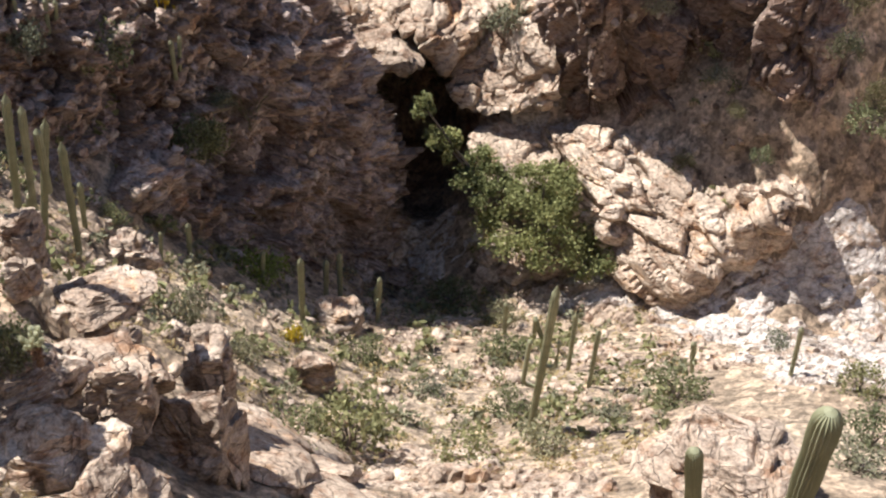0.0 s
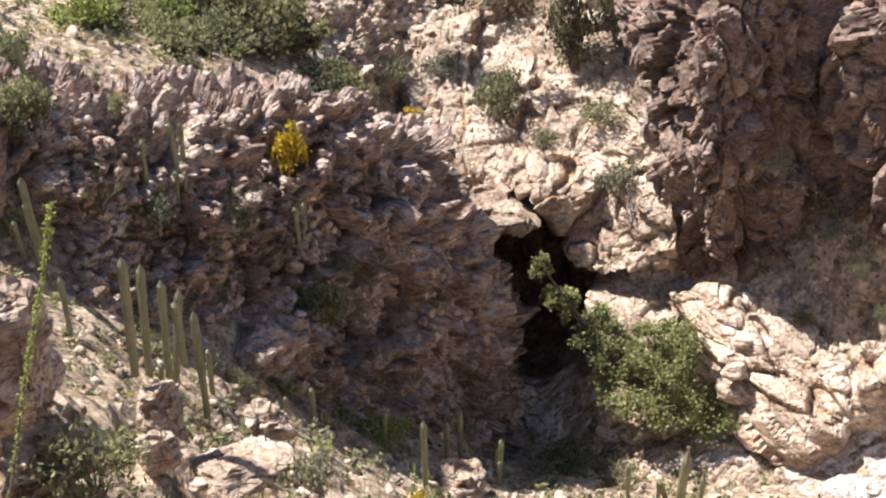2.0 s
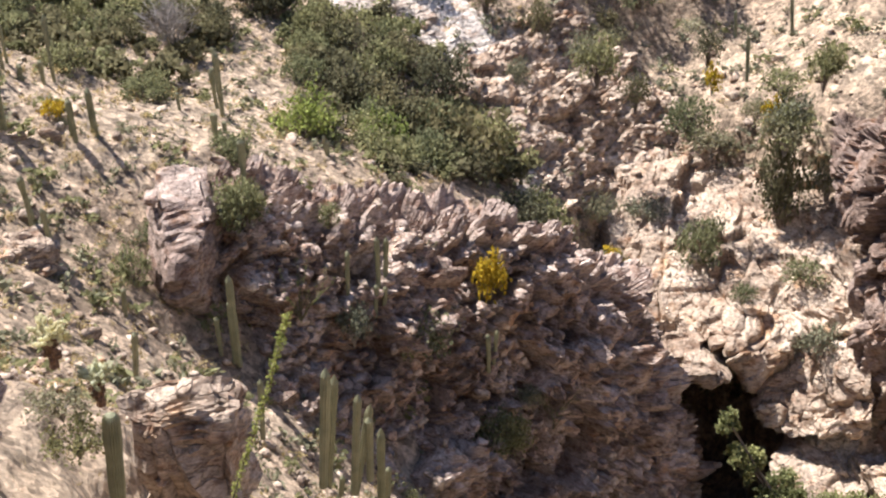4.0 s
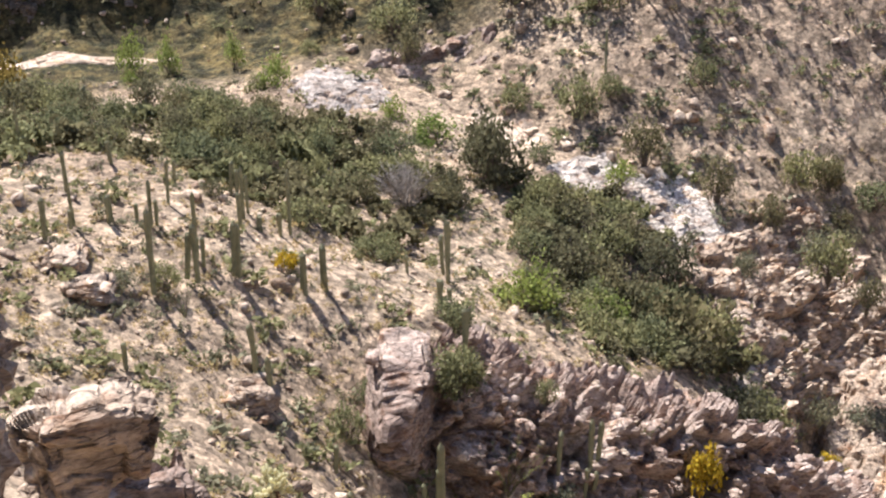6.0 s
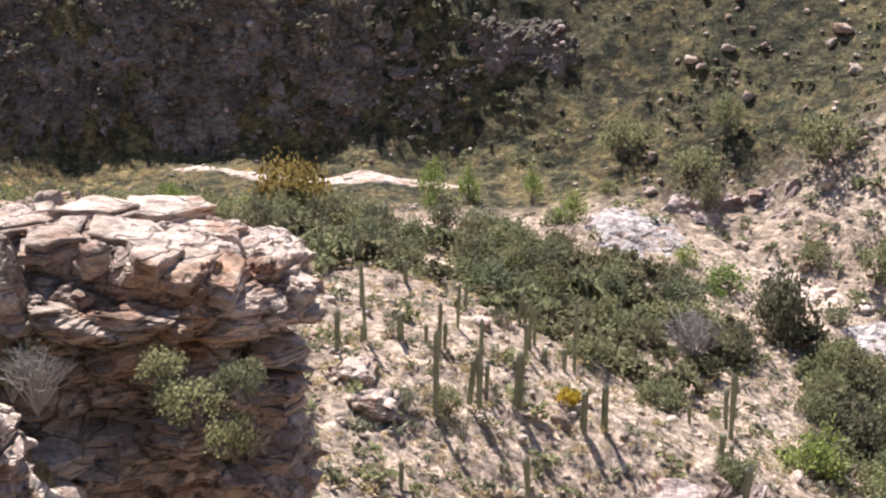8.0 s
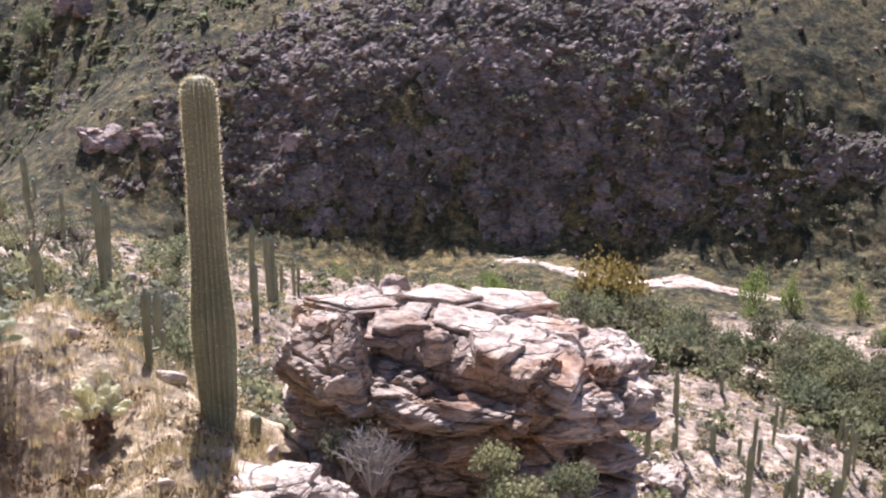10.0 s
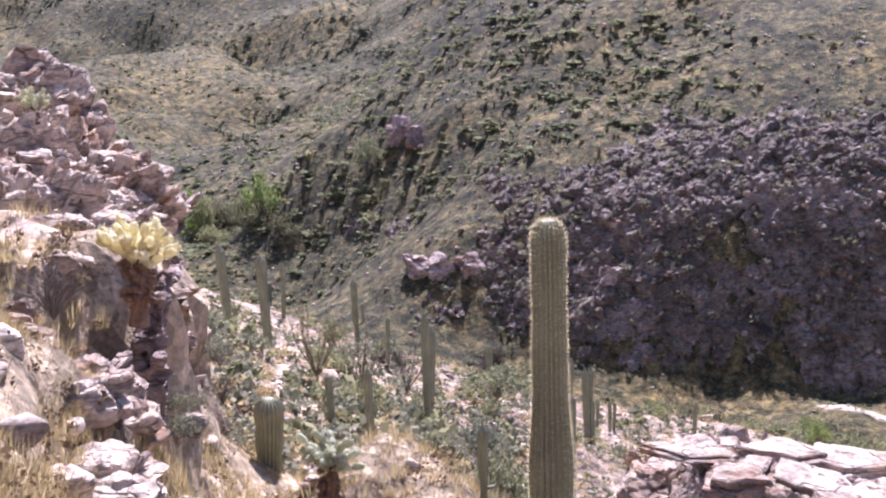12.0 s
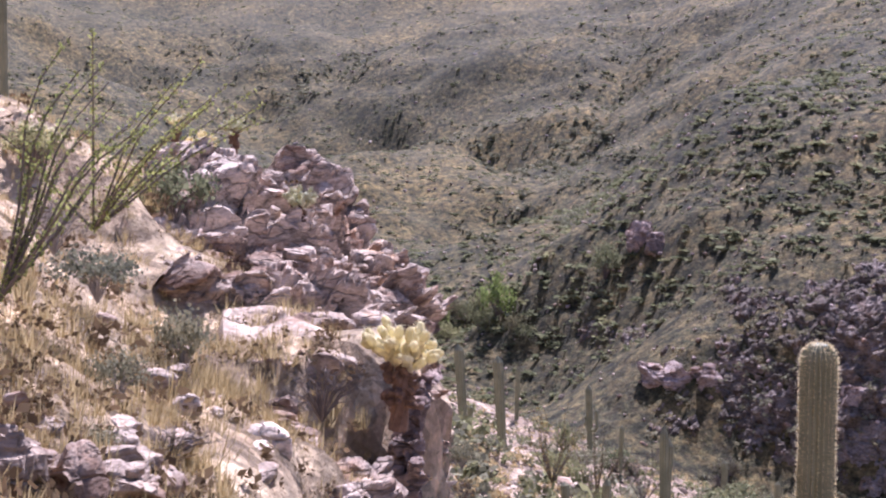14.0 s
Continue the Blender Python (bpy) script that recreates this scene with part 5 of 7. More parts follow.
def girth(k):
    """The swelling of the great saguaro's stem from foot to crown."""
    return 1.25 * (0.86 + 0.28 * math.exp(-((k - 0.27) / 0.2) ** 2) - 0.12 * math.exp(-(k / 0.06) ** 2) + 0.015 * math.sin(k * 23))


def column_mesh(name, height_m, radius, ribs, rings, mat, bent=None, shape=None):
    """A ribbed cactus column along z, narrowing at the foot, with a rounded crown."""
    v, f = [], []
    sides = ribs * 2
    for i in range(rings + 1):
        k = i / rings
        s = 1 - (1 - k) ** 1.0
        zz = s * height_m
        body = 0.82 + 0.18 * min(1.0, k * 3) + 0.05 * math.sin(k * 7 + radius * 40) + 0.04 * math.sin(k * 17)
        body = shape(k) if shape else body
        capz = max(0.0, (zz - (height_m - radius * 1.1)) / (radius * 1.1))
        r = radius * body * math.sqrt(max(0.0, 1 - min(1, capz) ** 2))
        c = bent(k) if bent else Vector((0, 0, zz))
        for j in range(sides):
            w = 2 * math.pi * j / sides
            rr = r * (1.0 if j % 2 == 0 else 0.84)
            v.append(c + Vector((rr * math.cos(w), rr * math.sin(w), 0)))
    for i in range(rings):
        for j in range(sides):
            a, b2 = i * sides + j, i * sides + (j + 1) % sides
            f.append((a, b2, b2 + sides, a + sides))
    return raw_mesh(name, v, f, mat)


COLUMNS = {}


def column(height_m, radius, fine):
    key = (round(height_m / radius / 3), fine)
    if key not in COLUMNS:
        ratio = key[0] * 3
        rings = 80 if fine else 15
        COLUMNS[key] = column_mesh("stem", ratio, 1.0, 20 if fine else 11, rings, CACTUS)
    return COLUMNS[key], height_m / (key[0] * 3)


def saguaro(x, y, z, dx, dy, high, radius, arms=0, fine=False, label="tall single-stemmed green saguaro on the slope", seed=0):
    """A saguaro from its foot to the tip at (dx, dy, high) from it; arms turn up from the stem."""
    rnd = random.Random(seed)
    tip = Vector((dx, dy, high))
    top = new("saguaro")
    top.matrix_basis = Matrix.Translation((x, y, z - 0.15)) @ tip.to_track_quat("Z", "Y").to_matrix().to_4x4()
    me, k = column(tip.length + 0.15, radius, fine)
    part("stem", me, top, Matrix.Diagonal((radius, radius, k, 1)))
    for i in range(arms):
        a = i * 2.6 + seed
        at = tip.length * rnd.uniform(0.3, 0.5)
        reach, rise = radius * rnd.uniform(3.0, 4.0), tip.length * rnd.uniform(0.12, 0.4)
        v, f = [], []
        d = Vector((math.cos(a), math.sin(a), 0))
        pts = [Vector((0, 0, at)) + d * radius * 0.6, Vector((0, 0, at + radius * 0.3)) + d * reach * 0.75, Vector((0, 0, at + radius * 1.5)) + d * reach, Vector((0, 0, at + rise)) + d * reach, Vector((0, 0, at + rise + radius * 0.5)) + d * reach]
        r = radius * 0.62
        tube(v, f, pts, (r * 0.7, r * 0.9, r, r * 0.95, r * 0.3), 10)
        part("arm", raw_mesh("arm", v, f, CACTUS), top)
    return tagged(top, label, "saguaro", "saguaros of the canyon")


def spines_on(top, height_m, radius, ribs, seed=3):
    """Rows of pale spines along the ribs of a near saguaro."""
    rnd = random.Random(seed)
    v, f = [], []
    for j in range(ribs):
        w = 2 * math.pi * j / ribs
        n = int(height_m / 0.045)
        for i in range(n):
            zz = height_m * (i + rnd.random()) / n
            k = zz / height_m
            body = girth(k)
            capz = max(0.0, (zz - (height_m - radius * 1.1)) / (radius * 1.1))
            r = radius * body * math.sqrt(max(0.0, 1 - min(1, capz) ** 2))
            d = Vector((math.cos(w), math.sin(w), 0))
            base = d * r * 1.0 + Vector((0, 0, zz))
            for _ in range(4 + int(4 * capz)):
                out = (d * (0.4 + 0.6 * (1 - capz)) + Vector((rnd.gauss(0, 0.5), rnd.gauss(0, 0.5), rnd.gauss(0.2, 0.5) + capz))).normalized()
                side = out.orthogonal().normalized() * 0.0032
                m = len(v)
                v += [base - side, base + side, base + out * rnd.uniform(0.03, 0.075)]
                f.append((m, m + 1, m + 2))
    part("spine_fringe", raw_mesh("spine_fringe", v, f, SPINE), top, None, "fringe of pale spines")


def joint_data(rnd, v, f, p, axis, length, radius):
    """One fuzzy cholla joint: a short sausage covered in spines."""
    q = axis.to_track_quat("Z", "Y")
    tube(v, f, [p, p + axis * length * 0.3, p + axis * length * 0.8, p + axis * length], (radius * 0.5, radius, radius * 0.9, radius * 0.3), 6)
    for _ in range(26):
        w, k = rnd.uniform(0, 6.28), rnd.uniform(0.05, 1.0)
        out = q @ Vector((math.cos(w), math.sin(w), rnd.uniform(-0.2, 0.9))).normalized()
        b2 = p + axis * length * k + out * radius * 0.6
        s = out.orthogonal().normalized() * 0.004
        m = len(v)
        v += [b2 - s, b2 + s, b2 + out * radius * 1.15]
        f.append((m, m + 1, m + 2))


def cholla(x, y, z, high, seed, label="teddy bear cholla with glowing cream crown and dead brown trunk"):
    rnd = random.Random(seed)
    top = new("cholla")
    top.matrix_basis = pose(x, y, z)
    tv, tf = [], []
    tube(tv, tf, (Vector((0, 0, -0.15)), Vector((0.03, 0, high * 0.3)), Vector((0, 0.02, high * 0.6))), (0.10 * high, 0.085 * high, 0.06 * high), 8)
    for _ in range(46):
        a = rnd.uniform(0, 6.28)
        zz = high * rnd.uniform(0.12, 0.62)
        d = Vector((math.cos(a), math.sin(a), rnd.uniform(-0.7, 0.1))).normalized()
        joint_data(rnd, tv, tf, Vector((0, 0, zz)) + d * 0.06 * high, d, 0.15 * high * rnd.uniform(0.6, 1), 0.035 * high)
    part("trunk", raw_mesh("trunk", tv, tf, CHOLLA_OLD), top, None, "shaggy dark brown trunk")
    v, f = [], []
    for _ in range(26):
        a, up = rnd.uniform(0, 6.28), rnd.uniform(-0.1, 1.2)
        d = Vector((math.cos(a), math.sin(a), up)).normalized()
        p = Vector((0, 0, high * rnd.uniform(0.45, 0.62)))
        for _ in range(3):
            L = high * rnd.uniform(0.12, 0.17)
            joint_data(rnd, v, f, p, d, L, 0.045 * high)
            p = p + d * L
            d = (d + Vector((rnd.gauss(0, 0.5), rnd.gauss(0, 0.5), rnd.uniform(-0.1, 0.6)))).normalized()
    part("crown", raw_mesh("crown", v, f, CHOLLA), top, None, "cream spiny joints")
    return tagged(top, label, "cholla cactus")


def ocotillo(x, y, z, high, canes, seed, spread=0.6, label="ocotillo with long thin leafy green canes", leaf=None, bare=0.0, aim=None):
    rnd = random.Random(seed)
    top = new("ocotillo")
    top.matrix_basis = pose(x, y, z)
    pts = []
    for _ in range(canes):
        v, f = [], []
        a, lean = rnd.uniform(0, 6.28), rnd.uniform(0.15, 1.0) * spread
        if aim is not None and rnd.random() < 0.8:
            a = radians(aim) + rnd.uniform(-0.9, 0.9)
        L = high * rnd.uniform(0.7, 1.05)
        d = Vector((math.cos(a) * lean, math.sin(a) * lean, 1)).normalized()
        line = [Vector((0, 0, -0.1))]
        for i in range(1, 7):
            line.append(line[0] + d * L * i / 6 + Vector((math.cos(a), math.sin(a), 0)) * 0.10 * L * (i / 6) ** 2 * math.sin(seed + i))
        tube(v, f, line, [0.022 * (1 - 0.11 * i) * high / 3 for i in range(7)], 5)
        part("cane", raw_mesh("cane", v, f, TWIG), top)
        for i in range(int(L * (90 if aim is not None else 26))):
            k = rnd.uniform(bare, 1) * 5.99
            p = line[int(k)].lerp(line[int(k) + 1], k % 1)
            pts.append(p + Vector((rnd.gauss(0, 0.025), rnd.gauss(0, 0.025), rnd.gauss(0, 0.02))) * high / 3)
    part("foliage", raw_mesh("foliage", *leaves_data(rnd, pts, 0.03 * high / 3, 1.8), leaf or LEAF_LIME), top)
    return tagged(top, label, "ocotillo")


def tall_cane(foot, tip, seed):
    """One long ocotillo cane leaning from its foot, green with leaves towards the tip."""
    rnd = random.Random(seed)
    top = new("ocotillo")
    top.matrix_basis = pose(*foot)
    end = Vector(tip) - Vector(foot)
    side = end.orthogonal().normalized()
    line = [end * (i / 8) + side * 0.05 * math.sin(i * 1.3) for i in range(-2, 9)]
    v, f = [], []
    tube(v, f, line, [0.035 * (1 - 0.07 * i) for i in range(11)], 6)
    part("cane", raw_mesh("cane", v, f, TWIG), top)
    pts = []
    for _ in range(900):
        k = 2 + 7.99 * rnd.random() ** 0.6
        p = line[int(k)].lerp(line[min(int(k) + 1, 10)], k % 1)
        pts.append(p + Vector((rnd.gauss(0, 0.045), rnd.gauss(0, 0.045), rnd.gauss(0, 0.03))))
    part("foliage", raw_mesh("foliage", *leaves_data(rnd, pts, 0.05, 1.6), LEAF_CANE), top)
    return tagged(top, "single tall leafy ocotillo cane standing below the viewpoint", "ocotillo")


def grass_data(rnd, blades, high, wide):
    v, f = [], []
    for _ in range(blades):
        a, lean, r = rnd.uniform(0, 6.28), abs(rnd.gauss(0, 0.45)), rnd.random() * wide * 0.4
        p = Vector((math.cos(a) * r, math.sin(a) * r, -0.02))
        tip = p + Vector((math.cos(a) * lean, math.sin(a) * lean, 1)).normalized() * high * rnd.uniform(0.5, 1.1)
        s = Vector((-math.sin(a), math.cos(a), 0)) * 0.028 * high
        n = len(v)
        v += [p - s, p + s, tip]
        f.append((n, n + 1, n + 2))
    return v, f


# ---- scattered cover: loose stones, scrub and grass ----
def spread_stuff(name, shapes, places, mat, label, category):
    """Many small shapes joined into one mesh; places: (x, y, z, size, flat, turn, tilt, shape)."""
    vs, fs, n = [], [], 0
    for x, y, z, s, flat, turn, tilt, k in places:
        bv, bf = shapes[k]
        m = np.array(pose(0, 0, 0, tilt, tilt * 0.6, turn).to_3x3())
        wide = 0.7 + 0.6 * ((turn * 0.37) % 1.0)
        vs.append((bv * (s * wide, s / wide, s * flat)) @ m.T + (x, y, z))
        fs.append(bf + n)
        n += len(bv)
    v, f = np.concatenate(vs), np.concatenate(fs)
    me = bpy.data.meshes.new(name)
    me.vertices.add(len(v)), me.loops.add(f.size), me.polygons.add(len(f))
    me.vertices.foreach_set("co", v.astype(np.float32).ravel())
    me.loops.foreach_set("vertex_index", f.astype(np.int32).ravel())
    me.polygons.foreach_set("loop_start", np.arange(0, f.size, f.shape[1], dtype=np.int32))
    me.update(calc_edges=True)
    me.materials.append(mat)
    return tagged(new(name, me), label, category, kind="stuff")


def arrays(me):
    return np.array([v.co[:] for v in me.vertices]), np.array([p.vertices[:] for p in me.polygons])


def sample_land(rnd, count, near, far, low=-46, high_deg=56):
    """Places over the land, evenly strewn as seen from the viewpoint."""
    a = np.radians(rnd.uniform(low, high_deg, count))
    d = np.exp(rnd.uniform(math.log(near), math.log(far), count))
    x, y = -np.sin(a) * d, np.cos(a) * d
    return x, y, d


def thicken(rg, x, y, d):
    """More places on steep banks, whose surface is larger than their plan."""
    _, gx, gy = steepness(x, y)
    again = np.repeat(np.arange(len(x)), np.clip(np.where(d > 60, np.hypot(gx, gy) * 1.6 - 1.0, 0), 0, 3).astype(int))
    jx, jy = x[again] + rg.normal(0, 1.2, len(again)), y[again] + rg.normal(0, 1.2, len(again))
    return np.r_[x, jx], np.r_[y, jy], np.r_[d, d[again]]


def bedded(x, y):
    z, gx, gy = steepness(x, y)
    return z, 1 / (1 + np.maximum(0.0, np.hypot(gx, gy) - 0.6))


def inside(x, y, ovals):
    """Whether a place lies in one of some ovals (centre, half sizes, turn)."""
    for cx, cy, rx, ry, turn in ovals:
        c, s = math.cos(radians(turn)), math.sin(radians(turn))
        u, v = (x - cx) * c + (y - cy) * s, -(x - cx) * s + (y - cy) * c
        if (u / rx) ** 2 + (v / ry) ** 2 < 1:
            return True
    return False


THICKETS = ((-14, 110, 18, 10, -12), (3, 109, 11, 7, -25), (23, 97, 6, 11, 20), (27, 89, 4, 6, 10), (-38, 122, 14, 6, -5))
BARE = ((-20, 137, 22, 4, 8), (10, 123, 14, 3.0, -15), (24, 111, 9, 3.5, -50), (32, 97, 5, 2.5, -65), (43, 78, 7, 12, -20), (50, 62, 6, 8, 20), (56, 50, 9, 6, 20))
low_stones = [arrays(stone_mesh("pebble", 40 + i, 2, 0.6, 15, 0, 0.07)) for i in range(6)]
crumbs = [arrays(stone_mesh("pebble", 180 + i, 1, 0.45, 9, 0, 0.16)) for i in range(8)]
far_stones = [arrays(stone_mesh("pebble", 80 + i, 1, 0.6, 6, 0, 0.05)) for i in range(6)]
mid_stones = [arrays(stone_mesh("cobble", 60 + i, 3, 0.55, 10, 1.5, 0.05)) for i in range(6)]


ROUGH = ((20, 66, 14, 15, 0), (26, 82, 12, 14, -20), (-40, 160, 60, 14, 12), (10, 150, 30, 10, 0), (60, 75, 12, 25, -20))


def strew(count, near, far, small, big, shapes, seed, where=None):
    rg, out = np.random.default_rng(seed), []
    x, y, d = thicken(rg, *sample_land(rg, count, near, far))
    z, damp = bedded(x, y)
    for i in range(len(x)):
        px, py = float(x[i]), float(y[i])
        if inside(px, py, THICKETS) or (inside(px, py, BARE) and rg.random() < 0.8) or py < 3 or (where and not inside(px, py, where)):
            continue
        patch = noise.noise(Vector((px * 0.09, py * 0.09, 3.1)))
        if patch < -0.25 and rg.random() < 0.6:
            continue
        s = small + (big - small) * rg.random() ** 4.0
        s = max(s, 0.0013 * d[i])
        out.append((px, py, float(z[i]) + grain(px, py, damp[i]) + s * 0.12, s, rg.uniform(0.5, 0.9), rg.uniform(0, 360), rg.uniform(-18, 18), int(rg.integers(len(shapes)))))
    return out


spread_stuff("loose_stones", far_stones, strew(8000, 40, 260, 0.10, 0.4, far_stones, 1), ROCK, "strewn angular pink and grey stones on the slopes", "stones")
# dark stones kept to the shaded slopes, their colour standing in for shade
spread_stuff("loose_stones", crumbs, strew(3000, 50, 190, 0.12, 0.6, crumbs, 2, ROUGH), ROCK_DARK, "strewn stones on the shaded slopes, darkened in colour for the shade", "stones")
sharp_stones = [arrays(stone_mesh("pebble", 140 + i, 2, 0.4, 11, 0, 0.1)) for i in range(8)]


def on_crag(label, count, small, big, seed, low=0.15, high=0.85, kinds=8):
    """Places for loose blocks resting on a face of rock."""
    v, nu, nv = CRAGS[label]
    rg, out = np.random.default_rng(seed), []
    for _ in range(count):
        p = v[int(rg.uniform(low, high) * nv) * nu + int(rg.uniform(0.02, 0.98) * nu)]
        s = small + (big - small) * rg.random() ** 4
        out.append((p.x, p.y, p.z + s * 0.1, s, rg.uniform(0.5, 0.9), rg.uniform(0, 360), rg.uniform(-25, 25), int(rg.integers(kinds))))
    return out


KNOLL, OVER, WALL = list(CRAGS)[:3]
BANK = "dark shaded rocky bank rising beyond the creek"
spread_stuff("loose_stones", sharp_stones, on_crag(KNOLL, 700, 0.06, 0.45, 6, 0.12, 0.7), ROCK_RED, "broken reddish blocks covering the rocky knoll", "stones")
spread_stuff("loose_stones", sharp_stones, on_crag(KNOLL, 700, 0.06, 0.5, 7, 0.12, 0.7), ROCK, "broken grey-pink blocks covering the rocky knoll", "stones")
spread_stuff("loose_stones", sharp_stones, on_crag(OVER, 250, 0.06, 0.4, 16, 0.3, 0.9), ROCK, "broken pale blocks on the granite hillside over the cave", "stones")
spread_stuff("loose_stones", sharp_stones, on_crag(WALL, 150, 0.1, 0.5, 17, 0.2, 0.4), ROCK, "fallen blocks on the ledges of the shaded wall", "stones")
EAST = ((30, 138, 26, 26, 0),)
spread_stuff("loose_stones", sharp_stones, strew(2200, 100, 175, 0.2, 1.0, sharp_stones, 8, EAST), ROCK, "broken pink blocks on the slope over the creek", "stones")
spread_stuff("loose_stones", low_stones, strew(1200, 40, 128, 0.25, 0.7, low_stones, 5), ROCK, "scattered angular pink boulders on the slopes", "stones")
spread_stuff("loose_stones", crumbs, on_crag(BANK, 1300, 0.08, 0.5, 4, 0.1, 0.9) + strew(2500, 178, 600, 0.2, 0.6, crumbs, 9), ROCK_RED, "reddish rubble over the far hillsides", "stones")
spread_stuff("loose_stones", mid_stones, strew(600, 7, 60, 0.04, 0.5, mid_stones, 3), ROCK, "strewn angular granite stones near the viewpoint", "stones")


def tuft(seed, leaves, clumps, size, loose=0.2):
    rnd = random.Random(seed)
    pts, _ = leaf_points(rnd, leaves, clumps, 1.0, 0.9, loose)
    v, f = leaves_data(rnd, pts, size)
    return np.array([p[:] for p in v]), np.array(f)


def strew_plants(count, near, far, small, big, kinds, seed, where=None, sparse=0.0, low=-46, high_deg=56):
    rg, out = np.random.default_rng(seed), []
    x, y, d = thicken(rg, *sample_land(rg, count, near, far, low, high_deg))
    z, damp = bedded(x, y)
    for i in range(len(x)):
        px, py = float(x[i]), float(y[i])
        if py < 3 or inside(px, py, BARE) or (where and not inside(px, py, where)):
            continue
        if sparse and noise.noise(Vector((px * 0.06, py * 0.06, 9.7))) < sparse and rg.random() < 0.8:
            continue
        s = small + (big - small) * rg.random() ** 2
        out.append((px, py, float(z[i]) + grain(px, py, damp[i]) - 0.05, s, rg.uniform(0.7, 1.2) * (0.45 if px * 0.06 + py > 131 else 1.0), rg.uniform(0, 360), 0, int(rg.integers(kinds))))
    return out


scrub = [tuft(i, 32, 8, 0.3) for i in range(6)]
coarse = [tuft(30 + i, 13, 5, 0.56) for i in range(6)]
spread_stuff("scrub", scrub, strew_plants(1700, 45, 150, 0.35, 1.1, 6, 11), LEAF_OLIVE, "scattered low olive-green desert scrub", "scrub")
spread_stuff("scrub", scrub, strew_plants(1600, 45, 150, 0.3, 0.9, 6, 12), LEAF_GREY, "scattered low grey-green desert scrub", "scrub")
spread_stuff("scrub", coarse, strew_plants(5000, 175, 900, 0.4, 1.5, 6, 13), LEAF_OLIVE, "dull green scrub dotting the far hillsides", "scrub")
spread_stuff("scrub", coarse, strew_plants(12000, 175, 750, 0.4, 1.4, 6, 23, None, 0.0, 20, 58), LEAF_OLIVE, "olive-green scrub dotting the far hillsides", "scrub")
spread_stuff("scrub", scrub, [(x, y, z - 0.1, s2 * 1.3, 0.8, turn, 0, k % 6) for x, y, z, s2, _, turn, _, k in on_crag(BANK, 2600, 0.15, 0.75, 25, 0.08, 0.97)], LEAF_GREY, "dull scrub on the shaded bank over the creek", "scrub")


def in_gullies(count, seed):
    """Places for denser brush along the dry washes of the far hills, added also to stand in for their shade."""
    rg, out = np.random.default_rng(seed), []
    for _ in range(count):
        line, deep, wide = GULLIES[int(rg.integers(len(GULLIES)))]
        k = int(rg.integers(len(line) - 1))
        f = rg.random()
        x = line[k][0] * (1 - f) + line[k + 1][0] * f + rg.normal(0, 0.35 * wide)
        y = line[k][1] * (1 - f) + line[k + 1][1] * f + rg.normal(0, 0.35 * wide)
        out.append((x, y, height(x, y) - 0.1, rg.uniform(0.6, 1.7), rg.uniform(0.6, 1.0), rg.uniform(0, 360), 0, int(rg.integers(6))))
    return out


spread_stuff("scrub", coarse, in_gullies(1200, 24), LEAF_GREY, "dense grey-green brush filling the far dry washes", "scrub")
dry = [tuft(20 + i, 26, 6, 0.22) for i in range(4)]
spread_stuff("scrub", dry, strew_plants(4600, 40, 140, 0.22, 0.65, 4, 14), STRAW, "dry straw-coloured bunch grass on the slopes", "grass")


def blades(seed):
    v, f = grass_data(random.Random(seed), 22, 1.0, 1.1)
    return np.array([p[:] for p in v]), np.array(f)


GRASS = [blades(i) for i in range(5)]
BENCH = ((-9, 86, 24, 24, 0), (10, 100, 14, 16, 0))
spread_stuff("scrub", dry, strew_plants(6000, 55, 118, 0.18, 0.5, 4, 34, BENCH), STRAW, "dry straw-coloured bunch grass on the saguaro bench", "grass")
spread_stuff("scrub", scrub, strew_plants(2600, 55, 118, 0.2, 0.6, 6, 35, BENCH), LEAF_GREY, "low grey-green brittlebush on the saguaro bench", "scrub")
SHELF_FOOT = ((-13, 17, 6, 8, 10), (-10, 15, 4, 5, 0))
spread_stuff("loose_stones", mid_stones, strew(2600, 9, 32, 0.04, 0.35, mid_stones, 46, SHELF_FOOT), ROCK_SLAB, "pale broken stones on the slope under the shelf", "stones")
spread_stuff("dry_grass", GRASS, strew_plants(6000, 9, 32, 0.12, 0.42, 5, 47, SHELF_FOOT, 0.0, 15, 60), STRAW, "glowing golden grass under the shelf", "grass")
SPUR = ((-40, 58, 22, 26, 25), (-60, 82, 25, 25, 20), (-25, 38, 12, 10, 0), (-85, 110, 25, 22, 20))
spread_stuff("scrub", dry, strew_plants(9000, 28, 150, 0.15, 0.5, 4, 44, SPUR, 0.0, 15, 56), STRAW, "dry yellow bunch grass among the saguaros of the spur", "grass")
spread_stuff("scrub", scrub, strew_plants(3200, 28, 150, 0.2, 0.8, 6, 45, SPUR, 0.0, 15, 56), LEAF_GREY, "grey-green brush among the saguaros of the spur", "scrub")
HILLSIDE = ((42, 118, 26, 30, 0), (55, 95, 14, 18, 0))
spread_stuff("loose_stones", sharp_stones, strew(3000, 85, 170, 0.12, 0.7, sharp_stones, 36, HILLSIDE), ROCK, "angular pink blocks on the brushy hillside", "stones")
spread_stuff("scrub", scrub, strew_plants(2600, 85, 170, 0.3, 1.0, 6, 37, HILLSIDE), LEAF_GREY, "grey-green brush on the hillside over the creek", "scrub")


